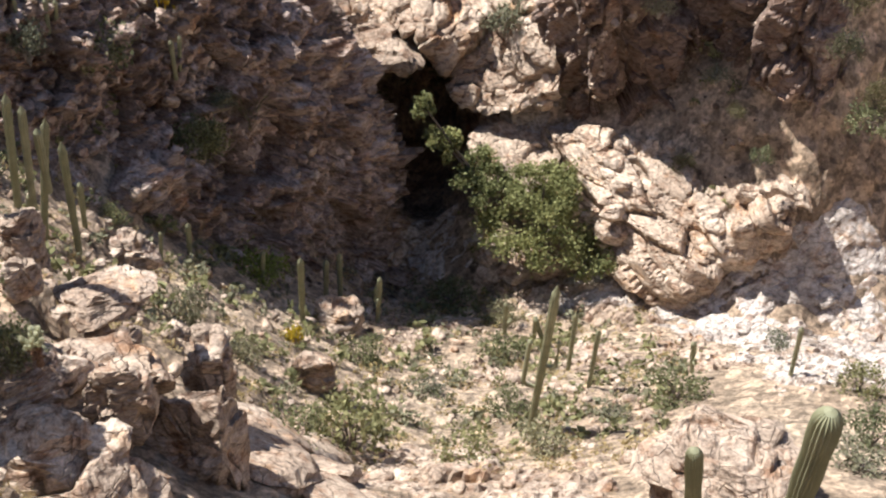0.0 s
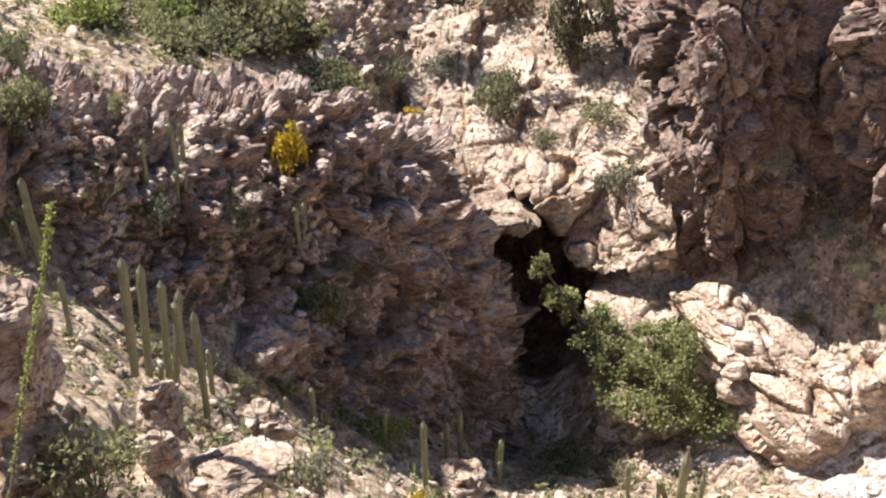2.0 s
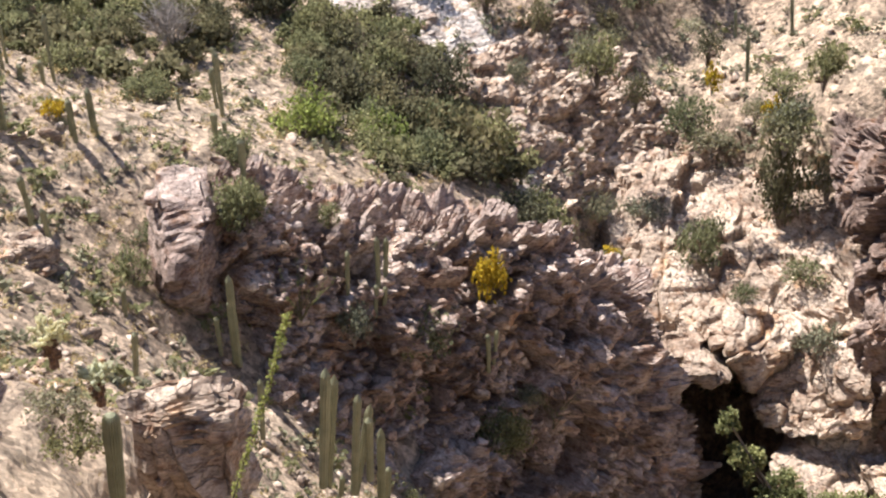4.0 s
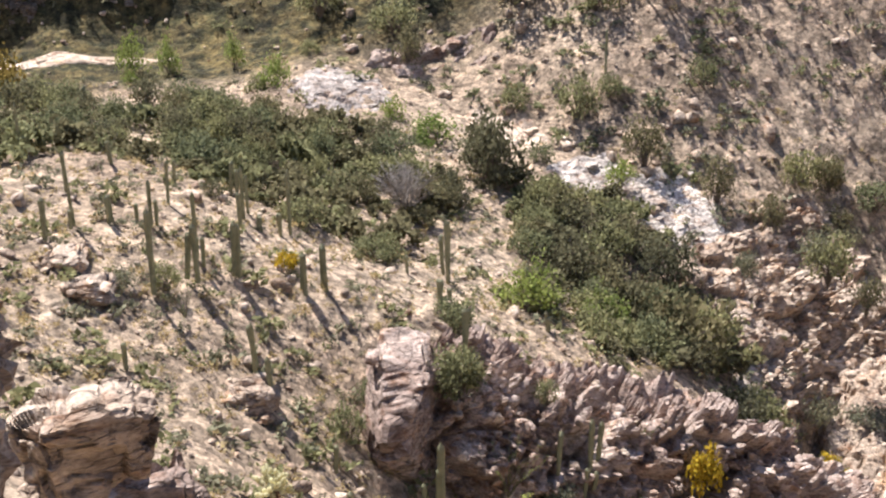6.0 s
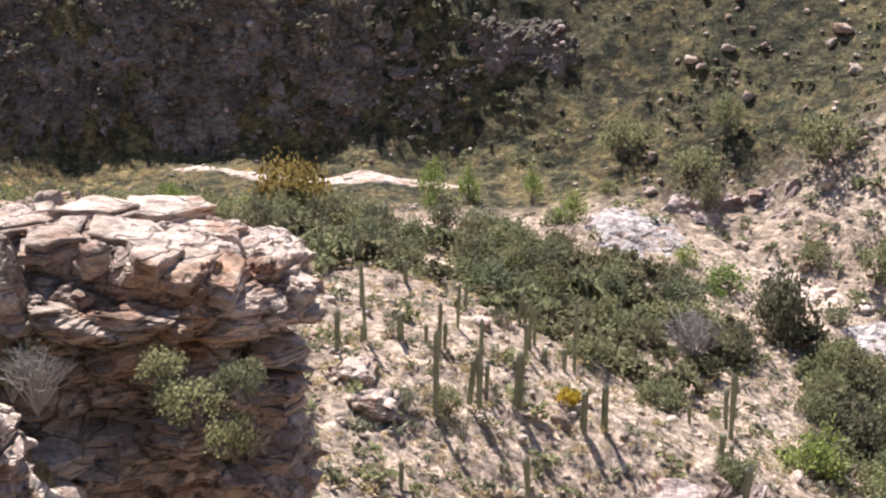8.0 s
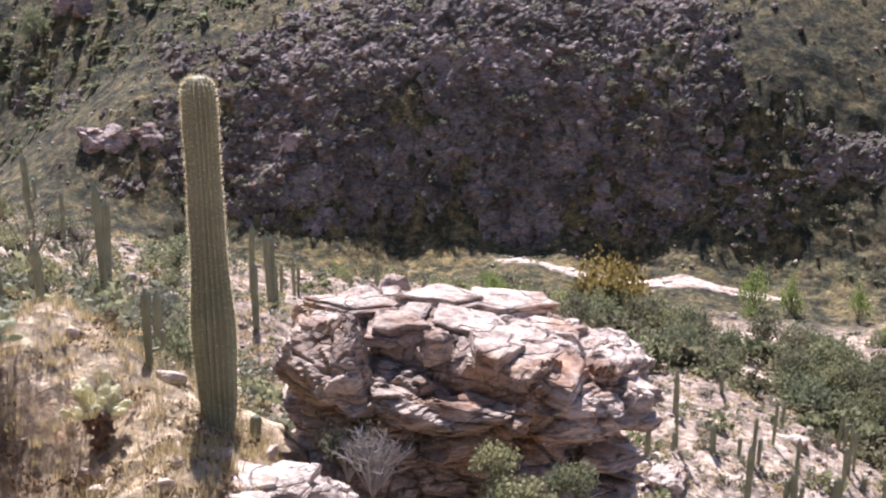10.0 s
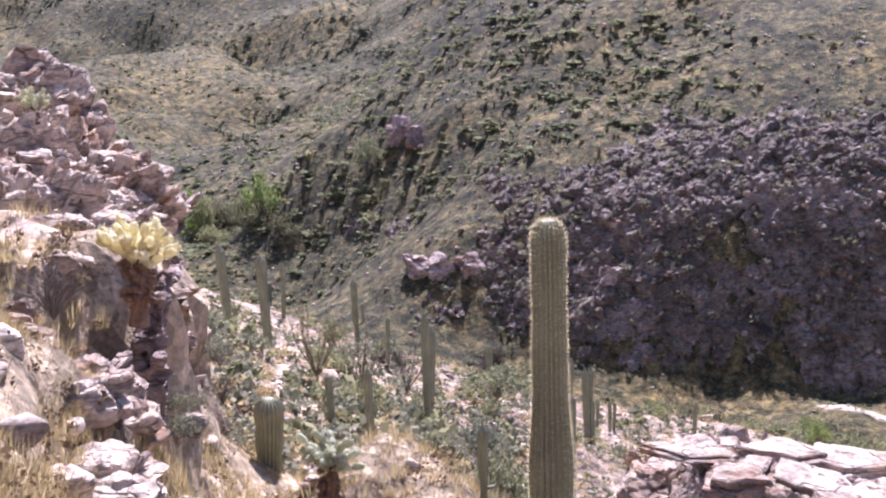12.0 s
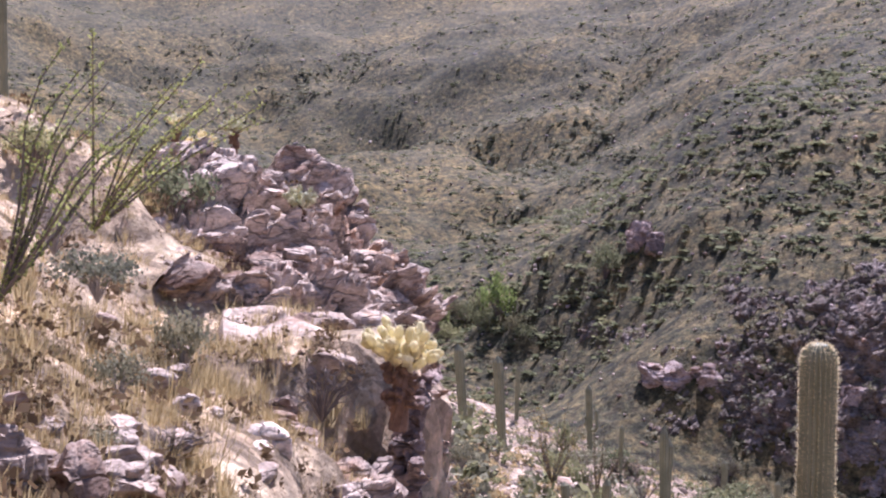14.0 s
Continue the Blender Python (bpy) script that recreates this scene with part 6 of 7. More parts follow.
spread_stuff("dry_grass", GRASS, strew_plants(3800, 8, 45, 0.12, 0.42, 5, 15) + strew_plants(11000, 8, 32, 0.09, 0.32, 5, 16, None, -0.15, 22, 62), STRAW, "dry straw-coloured grass between the rocks", "grass")
litter = [tuft(50 + i, 26, 7, 0.2) for i in range(4)]
spread_stuff("dry_brush", litter, strew_plants(1500, 8, 32, 0.10, 0.36, 4, 17, None, 0.0, 28, 62), DEAD, "low dead brown brush among dry grass", "brush")
spread_stuff("scrub", scrub, strew_plants(2600, 100, 180, 0.4, 1.2, 6, 18, EAST), LEAF_OLIVE, "low olive-green bushes on the slope over the creek", "scrub")

# ---- saguaros and single plants ----
saguaro(9.57, 54.49, 1.85, 0.78, -0.41, 7.19, 0.21, 0, False, seed=1)
saguaro(9.99, 51.19, 2.36, 1.28, -0.67, 7.35, 0.19, 0, False, seed=2)
saguaro(11.53, 51.74, 0.46, 0.35, -0.18, 6.92, 0.19, 0, False, seed=3)
saguaro(12.79, 56.08, -1.87, 0.22, -0.12, 3.03, 0.16, 0, False, seed=4)
saguaro(9.58, 51.81, 2.58, 0.31, -0.16, 2.38, 0.13, 0, False, seed=5)
saguaro(21.9, 66.2, -1.5, 0.24, -0.12, 2.36, 0.12, 0, False, seed=6)
saguaro(18.36, 57.51, -8.07, 0.18, -0.09, 2.83, 0.16, 0, False, seed=7)
saguaro(16.42, 56.13, -5.81, 0.21, -0.11, 1.89, 0.12, 0, False, seed=8)
saguaro(22.59, 58.06, -12.59, 0.24, -0.13, 2.90, 0.14, 0, False, seed=9)
saguaro(23.13, 53.19, -11.85, 0.23, -0.12, 5.42, 0.18, 0, False, seed=10)
saguaro(27.01, 59.15, -16.39, 0.17, -0.09, 2.98, 0.18, 0, False, seed=11)
saguaro(28.12, 59.50, -17.23, 0.12, -0.06, 3.61, 0.18, 0, False, seed=12)
saguaro(29.01, 55.84, -16.95, 0.27, -0.14, 3.97, 0.16, 2, False, seed=13)
saguaro(28.84, 37.20, -7.54, 0.85, -0.44, 10.15, 0.21, 2, False, seed=14)
saguaro(35.98, 44.60, -14.18, 0.22, -0.11, 4.84, 0.15, 0, False, seed=15)
saguaro(35.06, 41.14, -11.58, 0.25, -0.13, 4.47, 0.14, 0, False, seed=16)
saguaro(37.93, 51.49, -18.97, 0.04, -0.02, 2.07, 0.16, 0, False, seed=17)
saguaro(36.91, 53.46, -19.76, 0.05, -0.03, 2.87, 0.15, 1, False, seed=18)
saguaro(39.98, 38.51, -10.36, -0.13, 0.07, 2.26, 0.14, 2, False, seed=19)
saguaro(41.67, 33.03, -6.13, 0.04, -0.02, 3.39, 0.13, 0, False, seed=20)
saguaro(13.6, 66.5, 5.9, 0.15, -0.06, 1.98, 0.13, 0, False, seed=21)
saguaro(15.8, 66.8, 4.6, 0.24, -0.10, 3.54, 0.15, 0, False, seed=22)
saguaro(15.4, 65.8, 3.6, 0.19, -0.08, 2.02, 0.13, 0, False, seed=23)
saguaro(37.69, 49.81, -17.88, -0.61, 0.25, 2.57, 0.16, 0, False, seed=24)
saguaro(-3.41, 75.75, 14.12, 0.16, -0.04, 3.27, 0.17, 0, False, seed=25)
saguaro(-5.93, 74.22, 14.89, 0.27, -0.06, 2.69, 0.17, 0, False, seed=26)
saguaro(-5.47, 76.38, 15.00, 0.07, -0.02, 1.28, 0.13, 0, False, seed=27)
saguaro(-2.29, 68.16, 12.33, -0.27, 0.06, 2.37, 0.15, 0, False, seed=28)
saguaro(-1.62, 66.08, 11.52, -0.01, 0.00, 2.25, 0.15, 0, False, seed=29)
saguaro(0.36, 76.53, 12.63, 0.10, -0.02, 2.14, 0.15, 0, False, seed=30)
saguaro(1.56, 77.08, 12.19, 0.06, -0.01, 2.88, 0.16, 0, False, seed=31)
saguaro(6.8, 63.0, 4.3, 0.03, -0.01, 5.64, 0.20, 0, False, seed=32)
saguaro(6.6, 63.0, 4.5, 0.11, -0.02, 3.95, 0.16, 0, False, seed=33)
saguaro(5.95, 63.25, 5.01, -0.02, 0.01, 2.35, 0.13, 0, False, seed=34)
saguaro(8.58, 79.18, 9.32, 0.14, -0.03, 1.91, 0.16, 0, False, seed=35)
saguaro(9.77, 84.80, 8.19, 0.06, -0.01, 4.38, 0.16, 0, False, seed=36)
saguaro(9.89, 89.76, 7.52, 0.02, -0.00, 1.89, 0.15, 0, False, seed=37)
saguaro(9.0, 70.0, 11.1, 0.15, -0.03, 2.78, 0.15, 0, False, seed=38)
saguaro(15.41, 88.11, 4.70, 0.15, -0.03, 2.57, 0.11, 0, False, seed=39)
saguaro(15.72, 81.40, 4.64, 0.05, -0.01, 2.35, 0.15, 0, False, seed=40)
saguaro(13.5, 66.0, 5.3, 0.13, -0.03, 2.76, 0.12, 0, False, seed=41)
saguaro(15.4, 66.6, 4.7, 0.06, -0.01, 3.69, 0.15, 0, False, seed=42)
saguaro(14.9, 65.7, 3.8, 0.17, -0.04, 2.08, 0.13, 0, False, seed=43)
saguaro(21.5, 65.9, -1.8, 0.03, -0.01, 2.68, 0.14, 0, False, seed=44)
saguaro(53.39, 90.30, 4.72, -0.45, 0.10, 5.39, 0.15, 0, False, seed=45)
saguaro(49.64, 89.79, 1.76, -0.13, 0.03, 3.69, 0.15, 0, False, seed=46)
saguaro(49.96, 92.77, 4.14, -0.10, 0.02, 2.08, 0.13, 0, False, seed=47)
saguaro(1.42, 62.68, 8.78, 0.12, -0.03, 1.71, 0.13, 0, False, seed=48)
saguaro(-0.16, 84.29, 12.64, -0.02, 0.00, 4.11, 0.12, 0, False, seed=49)
saguaro(-3.90, 89.09, 13.40, 0.23, -0.05, 2.49, 0.14, 0, False, seed=50)
saguaro(-3.49, 88.67, 13.33, 0.10, -0.02, 2.11, 0.13, 0, False, seed=51)
saguaro(-0.82, 83.76, 12.97, -0.01, 0.00, 1.32, 0.12, 0, False, seed=52)
saguaro(-2.17, 82.80, 13.58, 0.17, -0.04, 1.11, 0.12, 0, False, seed=53)
saguaro(-7.57, 71.84, 15.22, 0.05, -0.00, 4.94, 0.17, 0, False, seed=54)
saguaro(-5.35, 74.02, 14.67, -0.05, 0.00, 3.49, 0.17, 0, False, seed=55)
saguaro(-5.07, 75.78, 14.79, 0.02, -0.00, 1.75, 0.13, 0, False, seed=56)
saguaro(-3.12, 75.76, 14.01, 0.03, -0.00, 3.22, 0.16, 0, False, seed=57)
saguaro(0.51, 75.93, 12.47, 0.01, -0.00, 2.57, 0.15, 0, False, seed=58)
saguaro(1.73, 76.71, 12.07, -0.07, 0.00, 3.06, 0.15, 0, False, seed=59)
saguaro(-2.36, 67.26, 12.20, -0.04, 0.00, 3.09, 0.13, 0, False, seed=60)
saguaro(-1.49, 65.77, 11.38, -0.17, 0.00, 2.69, 0.14, 0, False, seed=61)
saguaro(-8.50, 64.27, 14.87, 0.01, -0.00, 1.38, 0.13, 0, False, seed=62)
saguaro(-13.54, 75.55, 17.15, 0.07, -0.00, 2.42, 0.16, 0, False, seed=63)
saguaro(-12.43, 77.57, 16.86, 0.06, -0.00, 1.05, 0.11, 0, False, seed=64)
saguaro(-10.42, 78.75, 16.34, -0.01, 0.00, 1.85, 0.13, 0, False, seed=65)
saguaro(-8.93, 79.53, 16.00, 0.02, -0.00, 1.26, 0.12, 0, False, seed=66)
saguaro(-8.09, 79.05, 15.84, 0.06, -0.00, 3.02, 0.12, 0, False, seed=67)
saguaro(-7.79, 79.28, 15.73, 0.04, -0.00, 1.79, 0.12, 0, False, seed=68)
saguaro(-7.36, 82.81, 15.33, 0.12, -0.00, 3.25, 0.11, 0, False, seed=69)
saguaro(-7.22, 86.91, 14.79, 0.08, -0.00, 2.24, 0.11, 0, False, seed=70)
saguaro(-5.58, 78.21, 15.11, 0.03, -0.00, 3.20, 0.12, 0, False, seed=71)
saguaro(-3.11, 81.88, 14.02, -0.02, 0.00, 2.60, 0.14, 0, False, seed=72)
saguaro(-2.96, 83.72, 13.78, 0.03, -0.00, 3.76, 0.12, 0, False, seed=73)
saguaro(-2.72, 85.19, 13.53, 0.01, -0.00, 2.87, 0.11, 0, False, seed=74)
saguaro(-1.93, 82.59, 13.51, -0.02, 0.00, 1.13, 0.12, 0, False, seed=75)
saguaro(-0.76, 83.29, 13.00, 0.01, -0.00, 1.45, 0.12, 0, False, seed=76)
saguaro(-0.13, 89.95, 11.89, -0.02, 0.00, 2.82, 0.11, 0, False, seed=77)
saguaro(-13.35, 83.26, 16.68, 0.06, -0.00, 2.76, 0.11, 0, False, seed=78)
saguaro(-16.08, 113.80, 11.41, 0.06, -0.00, 1.94, 0.12, 0, False, seed=79)
saguaro(-17.25, 91.58, 16.28, 0.02, -0.00, 3.47, 0.11, 0, False, seed=80)
saguaro(9.74, 84.54, 8.23, -0.08, 0.00, 4.54, 0.14, 0, False, seed=81)
saguaro(9.67, 86.67, 8.00, -0.16, 0.00, 2.63, 0.13, 0, False, seed=82)
saguaro(8.70, 79.45, 9.23, -0.09, 0.00, 1.90, 0.15, 0, False, seed=83)
saguaro(9.41, 80.34, 8.77, -0.07, 0.00, 1.23, 0.14, 0, False, seed=84)
saguaro(9.0, 69.9, 11.0, -0.01, 0.00, 2.93, 0.15, 0, False, seed=85)
saguaro(7.00, 83.09, 9.75, -0.03, 0.00, 1.37, 0.11, 0, False, seed=86)
saguaro(15.77, 89.13, 4.43, -0.13, 0.00, 2.42, 0.11, 0, False, seed=87)
saguaro(15.86, 81.51, 4.54, -0.23, 0.00, 2.79, 0.12, 0, False, seed=88)
saguaro(28.28, 122.17, 9.32, 0.04, -0.00, 4.11, 0.12, 0, False, seed=89)
saguaro(32.67, 128.36, 15.26, -0.39, 0.00, 4.65, 0.13, 0, False, seed=90)
saguaro(-21.60, 36.52, 33.03, 0.02, 0.01, 4.03, 0.12, 2, False, seed=91)
saguaro(-32.69, 66.22, 24.04, -0.13, -0.03, 4.69, 0.19, 0, False, seed=92)
saguaro(-37.75, 76.08, 22.64, 0.08, 0.02, 5.19, 0.17, 0, False, seed=93)
saguaro(-35.53, 74.48, 22.67, -0.16, -0.04, 5.17, 0.18, 1, False, seed=94)
saguaro(-37.01, 59.03, 27.81, -0.00, -0.00, 5.49, 0.23, 0, False, seed=95)
saguaro(-53.42, 95.09, 19.59, -0.18, -0.05, 2.60, 0.17, 0, False, seed=96)
saguaro(-44.49, 85.70, 20.96, -0.14, -0.04, 3.43, 0.19, 0, False, seed=97)
saguaro(-41.37, 88.18, 19.73, -0.01, -0.00, 2.00, 0.13, 0, False, seed=98)
saguaro(-40.95, 90.04, 19.21, 0.02, 0.00, 1.83, 0.12, 0, False, seed=99)
saguaro(-34.84, 89.37, 19.59, 0.00, 0.00, 2.59, 0.15, 0, False, seed=100)
saguaro(-10.51, 20.06, 40.61, 0.02, 0.01, 0.44, 0.09, 0, False, seed=101)
saguaro(-57.8, 154.2, 23.5, -0.06, -0.02, 4.25, 0.15, 0, False, seed=102)
saguaro(-38.2, 150.7, 14.1, -0.19, -0.05, 4.27, 0.15, 0, False, seed=103)
saguaro(-25.1, 149.8, 14.0, -0.16, -0.04, 3.86, 0.15, 0, False, seed=104)
saguaro(-16.07, 115.36, 11.04, -0.05, -0.01, 1.96, 0.12, 0, False, seed=105)
saguaro(-12.31, 78.20, 16.79, -0.19, -0.05, 4.49, 0.11, 0, False, seed=106)
saguaro(-10.27, 79.13, 16.31, -0.09, -0.02, 1.76, 0.11, 0, False, seed=107)
saguaro(-11.29, 89.72, 15.59, -0.17, -0.04, 1.94, 0.15, 0, False, seed=108)
saguaro(-51.50, 61.71, 29.97, -0.45, -0.27, 5.33, 0.26, 0, False, seed=109)
saguaro(-48.73, 61.64, 29.43, -0.44, -0.26, 5.66, 0.27, 0, False, seed=110)
saguaro(-52.04, 62.77, 29.73, 0.03, 0.02, 1.94, 0.14, 0, False, seed=111)
saguaro(-65.56, 85.15, 24.81, -0.04, -0.02, 3.92, 0.17, 0, False, seed=112)
saguaro(-111.12, 142.54, 8.88, -0.03, -0.02, 3.02, 0.32, 0, False, seed=113)
saguaro(-57.43, 82.89, 24.30, -0.27, -0.16, 4.72, 0.22, 2, False, seed=114)
saguaro(-53.13, 80.18, 24.33, -0.04, -0.03, 3.10, 0.15, 0, False, seed=115)
saguaro(-31.19, 49.31, 31.55, -0.18, -0.11, 5.05, 0.16, 0, False, seed=116)
saguaro(-30.93, 35.34, 35.77, -0.07, -0.04, 2.56, 0.13, 0, False, seed=117)
saguaro(-29.12, 39.62, 34.94, -0.13, -0.08, 1.73, 0.14, 0, False, seed=118)
saguaro(-25.01, 35.87, 35.84, -0.14, -0.08, 2.51, 0.13, 0, False, seed=119)
saguaro(-50.31, 89.04, 21.08, -0.11, -0.07, 2.91, 0.16, 0, False, seed=120)
saguaro(-12.39, 20.13, 41.57, -0.04, -0.02, 1.34, 0.07, 1, False, seed=121)
saguaro(-35.49, 74.05, 22.80, -0.27, -0.16, 5.20, 0.19, 0, False, seed=122)
saguaro(-35.98, 75.90, 22.35, -0.14, -0.08, 3.27, 0.15, 0, False, seed=123)
saguaro(-40.64, 88.73, 19.48, -0.09, -0.05, 2.00, 0.13, 0, False, seed=124)
saguaro(-57.45, 65.53, 29.60, 0.03, 0.01, 1.38, 0.14, 0, False, seed=125)
near_saguaro = tagged(new("saguaro"), "huge thick ribbed green saguaro with glowing spines", "saguaro", "saguaros of the canyon")
near_saguaro.matrix_basis = Matrix.Translation((-10.70, 19.25, 41.05)) @ Vector((-0.20, -0.05, 5.35)).to_track_quat("Z", "Y").to_matrix().to_4x4()
part("stem", column_mesh("stem", 5.50, 0.235, 22, 160, CACTUS, None, girth), near_saguaro)
spines_on(near_saguaro, 5.50, 0.235, 22)
saguaro(15.71, 7.92, 28.41, 0.18, -0.09, 2.92, 0.26, 0, True, seed=128, label="thick leaning green saguaro top seen from above")
saguaro(17.80, 12.50, 20.67, -0.27, 0.14, 3.49, 0.20, 0, True, seed=129, label="stout young green saguaro")
saguaro(0.53, 21.67, 30.61, 0.23, -0.05, 2.84, 0.17, 0, True, seed=130, label="stout green saguaro below the crag")
saguaro(7.30, 40.31, 14.47, 0.50, -0.11, 5.31, 0.18, 0, False, seed=131)
saguaro(9.00, 43.66, 10.98, 0.47, -0.11, 4.79, 0.16, 0, False, seed=132)
saguaro(9.74, 43.79, 11.28, 0.12, -0.03, 3.09, 0.17, 0, False, seed=133)
saguaro(5.87, 45.75, 12.93, 0.17, -0.04, 2.87, 0.12, 0, False, seed=134)
saguaro(1.39, 43.93, 18.51, 0.21, -0.05, 1.80, 0.12, 0, False, seed=135)
saguaro(-18.99, 23.01, 40.04, -0.00, -0.00, 1.55, 0.29, 0, True, seed=136, label="squat barrel-shaped young saguaro in dry grass")
saguaro(-35.40, 22.23, 49.06, -0.05, -0.04, 2.89, 0.11, 0, False, seed=137)
cholla(-14.30, 14.23, 45.65, 1.40, 1)
cholla(-14.21, 18.40, 41.73, 1.35, 2)
cholla(-12.11, 18.09, 40.89, 1.25, 5)
cholla(-21.41, 19.28, 47.07, 0.9, 3)
cholla(-22.88, 14.53, 48.04, 1.10, 4)
cholla(-28.02, 23.59, 48.09, 0.8, 6)
cholla(-23.79, 18.91, 48.08, 0.8, 7)
cholla(-26.61, 20.64, 48.36, 0.7, 8)
cholla(-0.90, 36.14, 24.91, 1.6, 9)
cholla(0.23, 35.38, 23.76, 1.5, 10)
cholla(6.12, 28.50, 17.72, 1.3, 11)
cholla(-15.18, 15.68, 43.52, 0.60, 12)
ocotillo(-11.90, 6.78, 48.35, 2.1, 14, 1, 1.0, "ocotillo with arching leafy yellow-green canes beside grass", LEAF_CANE, 0.0, 40)
ocotillo(-15.55, 10.36, 48.32, 2.4, 12, 2, 1.3, "ocotillo with arching leafy yellow-green canes beside grass", LEAF_CANE, 0.0, 40)
tall_cane((1.81, 23.68, 25.90), (4.62, 23.88, 33.40), 3)
ocotillo(-33.62, 48.06, 33.31, 3.2, 14, 4, 0.7, "ocotillo with spreading yellow-green canes", LEAF_RUST)
ocotillo(-33.10, 50.69, 32.75, 2.6, 12, 5, 0.7, "ocotillo with bare grey canes", TWIG)
ocotillo(-32.41, 43.26, 35.32, 3, 14, 6, 0.7, "ocotillo with spreading yellow-green canes", LEAF_RUST)
ocotillo(25.5, 65.7, -7.0, 3, 9, 20, 0.7)
ocotillo(25.0, 63.9, -11.8, 2.5, 9, 21, 0.7)
ocotillo(20.16, 59.50, -10.33, 2.5, 9, 22, 0.7)
ocotillo(17.9, 65.7, 1.0, 3, 9, 23, 0.7)
ocotillo(18.4, 68.3, 4.2, 3, 9, 24, 0.7)
ocotillo(10.6, 65.2, 5.4, 3, 9, 25, 0.7)
ocotillo(18.3, 68.5, 4.5, 3, 9, 26, 0.7)
ocotillo(25.6, 65.8, -6.7, 3, 9, 27, 0.7)
ocotillo(10.6, 64.9, 5.0, 4, 9, 28, 0.7)
ocotillo(-5.90, 70.29, 14.36, 3, 9, 29, 0.7)
ocotillo(-12.01, 93.26, 15.14, 3, 9, 30, 0.7)

# ---- shrubs and trees ----
KINDS = {
    "olive": shrub("shrub", 1, 1.0, 1.0, 900, 22, 0.075, LEAF_OLIVE, None, "olive-green desert shrub on the slope"),
    "dark": shrub("shrub", 2, 1.0, 1.05, 1000, 26, 0.07, LEAF_DARK, None, "dense dark green mesquite bush in the thicket", "bush"),
    "dark_ragged": shrub("shrub", 9, 1.0, 0.9, 900, 20, 0.07, LEAF_DARK, None, "dense dark green mesquite bush in the thicket", "bush", 0.2),
    "deep": shrub("shrub", 10, 1.0, 1.0, 950, 22, 0.07, LEAF_OLIVE, None, "dense olive-green bush in the thicket", "bush", 0.16),
    "lime": shrub("shrub", 3, 1.0, 1.1, 800, 18, 0.075, LEAF_LIME, None, "bright green shrub by the creek"),
    "grey": shrub("shrub", 4, 1.0, 0.85, 800, 18, 0.07, LEAF_GREY, TWIG_PALE, "grey-green brittlebush on stony ground"),
    "gold": shrub("shrub", 5, 1.0, 1.0, 420, 8, 0.12, LEAF_GOLD, None, "yellow-flowering shrub on the rocks"),
    "rust": shrub("tree", 6, 1.0, 1.0, 900, 18, 0.085, LEAF_RUST, None, "rounded yellow-brown cottonwood by the creek", "tree"),
    "bare": brush("dry_brush", 7, 1.0, 0.9, 60, TWIG_PALE, "leafless bleached grey shrub"),
    "twiggy": brush("dry_brush", 8, 1.0, 0.7, 45, TWIG, "dry twiggy brown shrub among grass"),
}
USED = set()


def plant(kind, x, y, z, wide, high, turn=0):
    """A shrub of a kind at a place; the first one stands there itself, later ones are copies."""
    ob = KINDS[kind]
    m = pose(x, y, z, 0, 0, turn)
    if kind in USED:
        ob = copy_thing(ob, m)
    USED.add(kind)
    ob.matrix_basis = m
    ob.scale = (wide, wide, high)
    return ob


def within(x, y, ring):
    """Whether a place lies inside a closed line."""
    odd = False
    for (ax, ay), (bx, by) in zip(ring, ring[1:] + ring[:1]):
        if (ay > y) != (by > y) and x < ax + (y - ay) / (by - ay) * (bx - ax):
            odd = not odd
    return odd


def thicket(ring, count, seed, apart, mat, label):
    """Bushes standing close inside a closed line, grown into one cover."""
    rnd, done, places = random.Random(seed), [], []
    xs, ys = [p[0] for p in ring], [p[1] for p in ring]
    for _ in range(count * 12):
        x, y = rnd.uniform(min(xs), max(xs)), rnd.uniform(min(ys), max(ys))
        if len(done) >= count or not within(x, y, ring) or any(math.hypot(x - a, y - b) < apart for a, b in done):
            continue
        done.append((x, y))
        places.append((x, y, height(x, y) - 0.1, rnd.uniform(0.9, 2.5), rnd.uniform(0.7, 1.15), rnd.uniform(0, 360), 0, rnd.randrange(len(BUSHES))))
    spread_stuff("thicket", BUSHES, places, mat, label, "thicket")


BUSHES = [tuft(70 + i, 420, 9, 0.15, 0.15) for i in range(7)]
thicket(((-22, 105), (-6, 116), (6, 117), (12, 108), (7, 89), (-1, 86), (-8, 94), (-19, 90)), 42, 5, 2.2, LEAF_DARK, "dense dark green mesquite thicket on the creek flat")
thicket(((-22, 105), (-6, 116), (6, 117), (12, 108), (7, 89), (-1, 86), (-8, 94), (-19, 90)), 26, 15, 2.2, LEAF_OLIVE, "olive-green bushes grown through the mesquite thicket")
thicket(((15, 112), (23, 111), (30, 104), (33, 94), (30, 88), (20, 82), (15, 86), (18, 101)), 30, 6, 1.9, LEAF_DARK, "dense dark green thicket beside the dry creek")
thicket(((15, 112), (23, 111), (30, 104), (33, 94), (30, 88), (20, 82), (15, 86), (18, 101)), 20, 16, 1.9, LEAF_OLIVE, "olive-green bushes grown through the creek thicket")

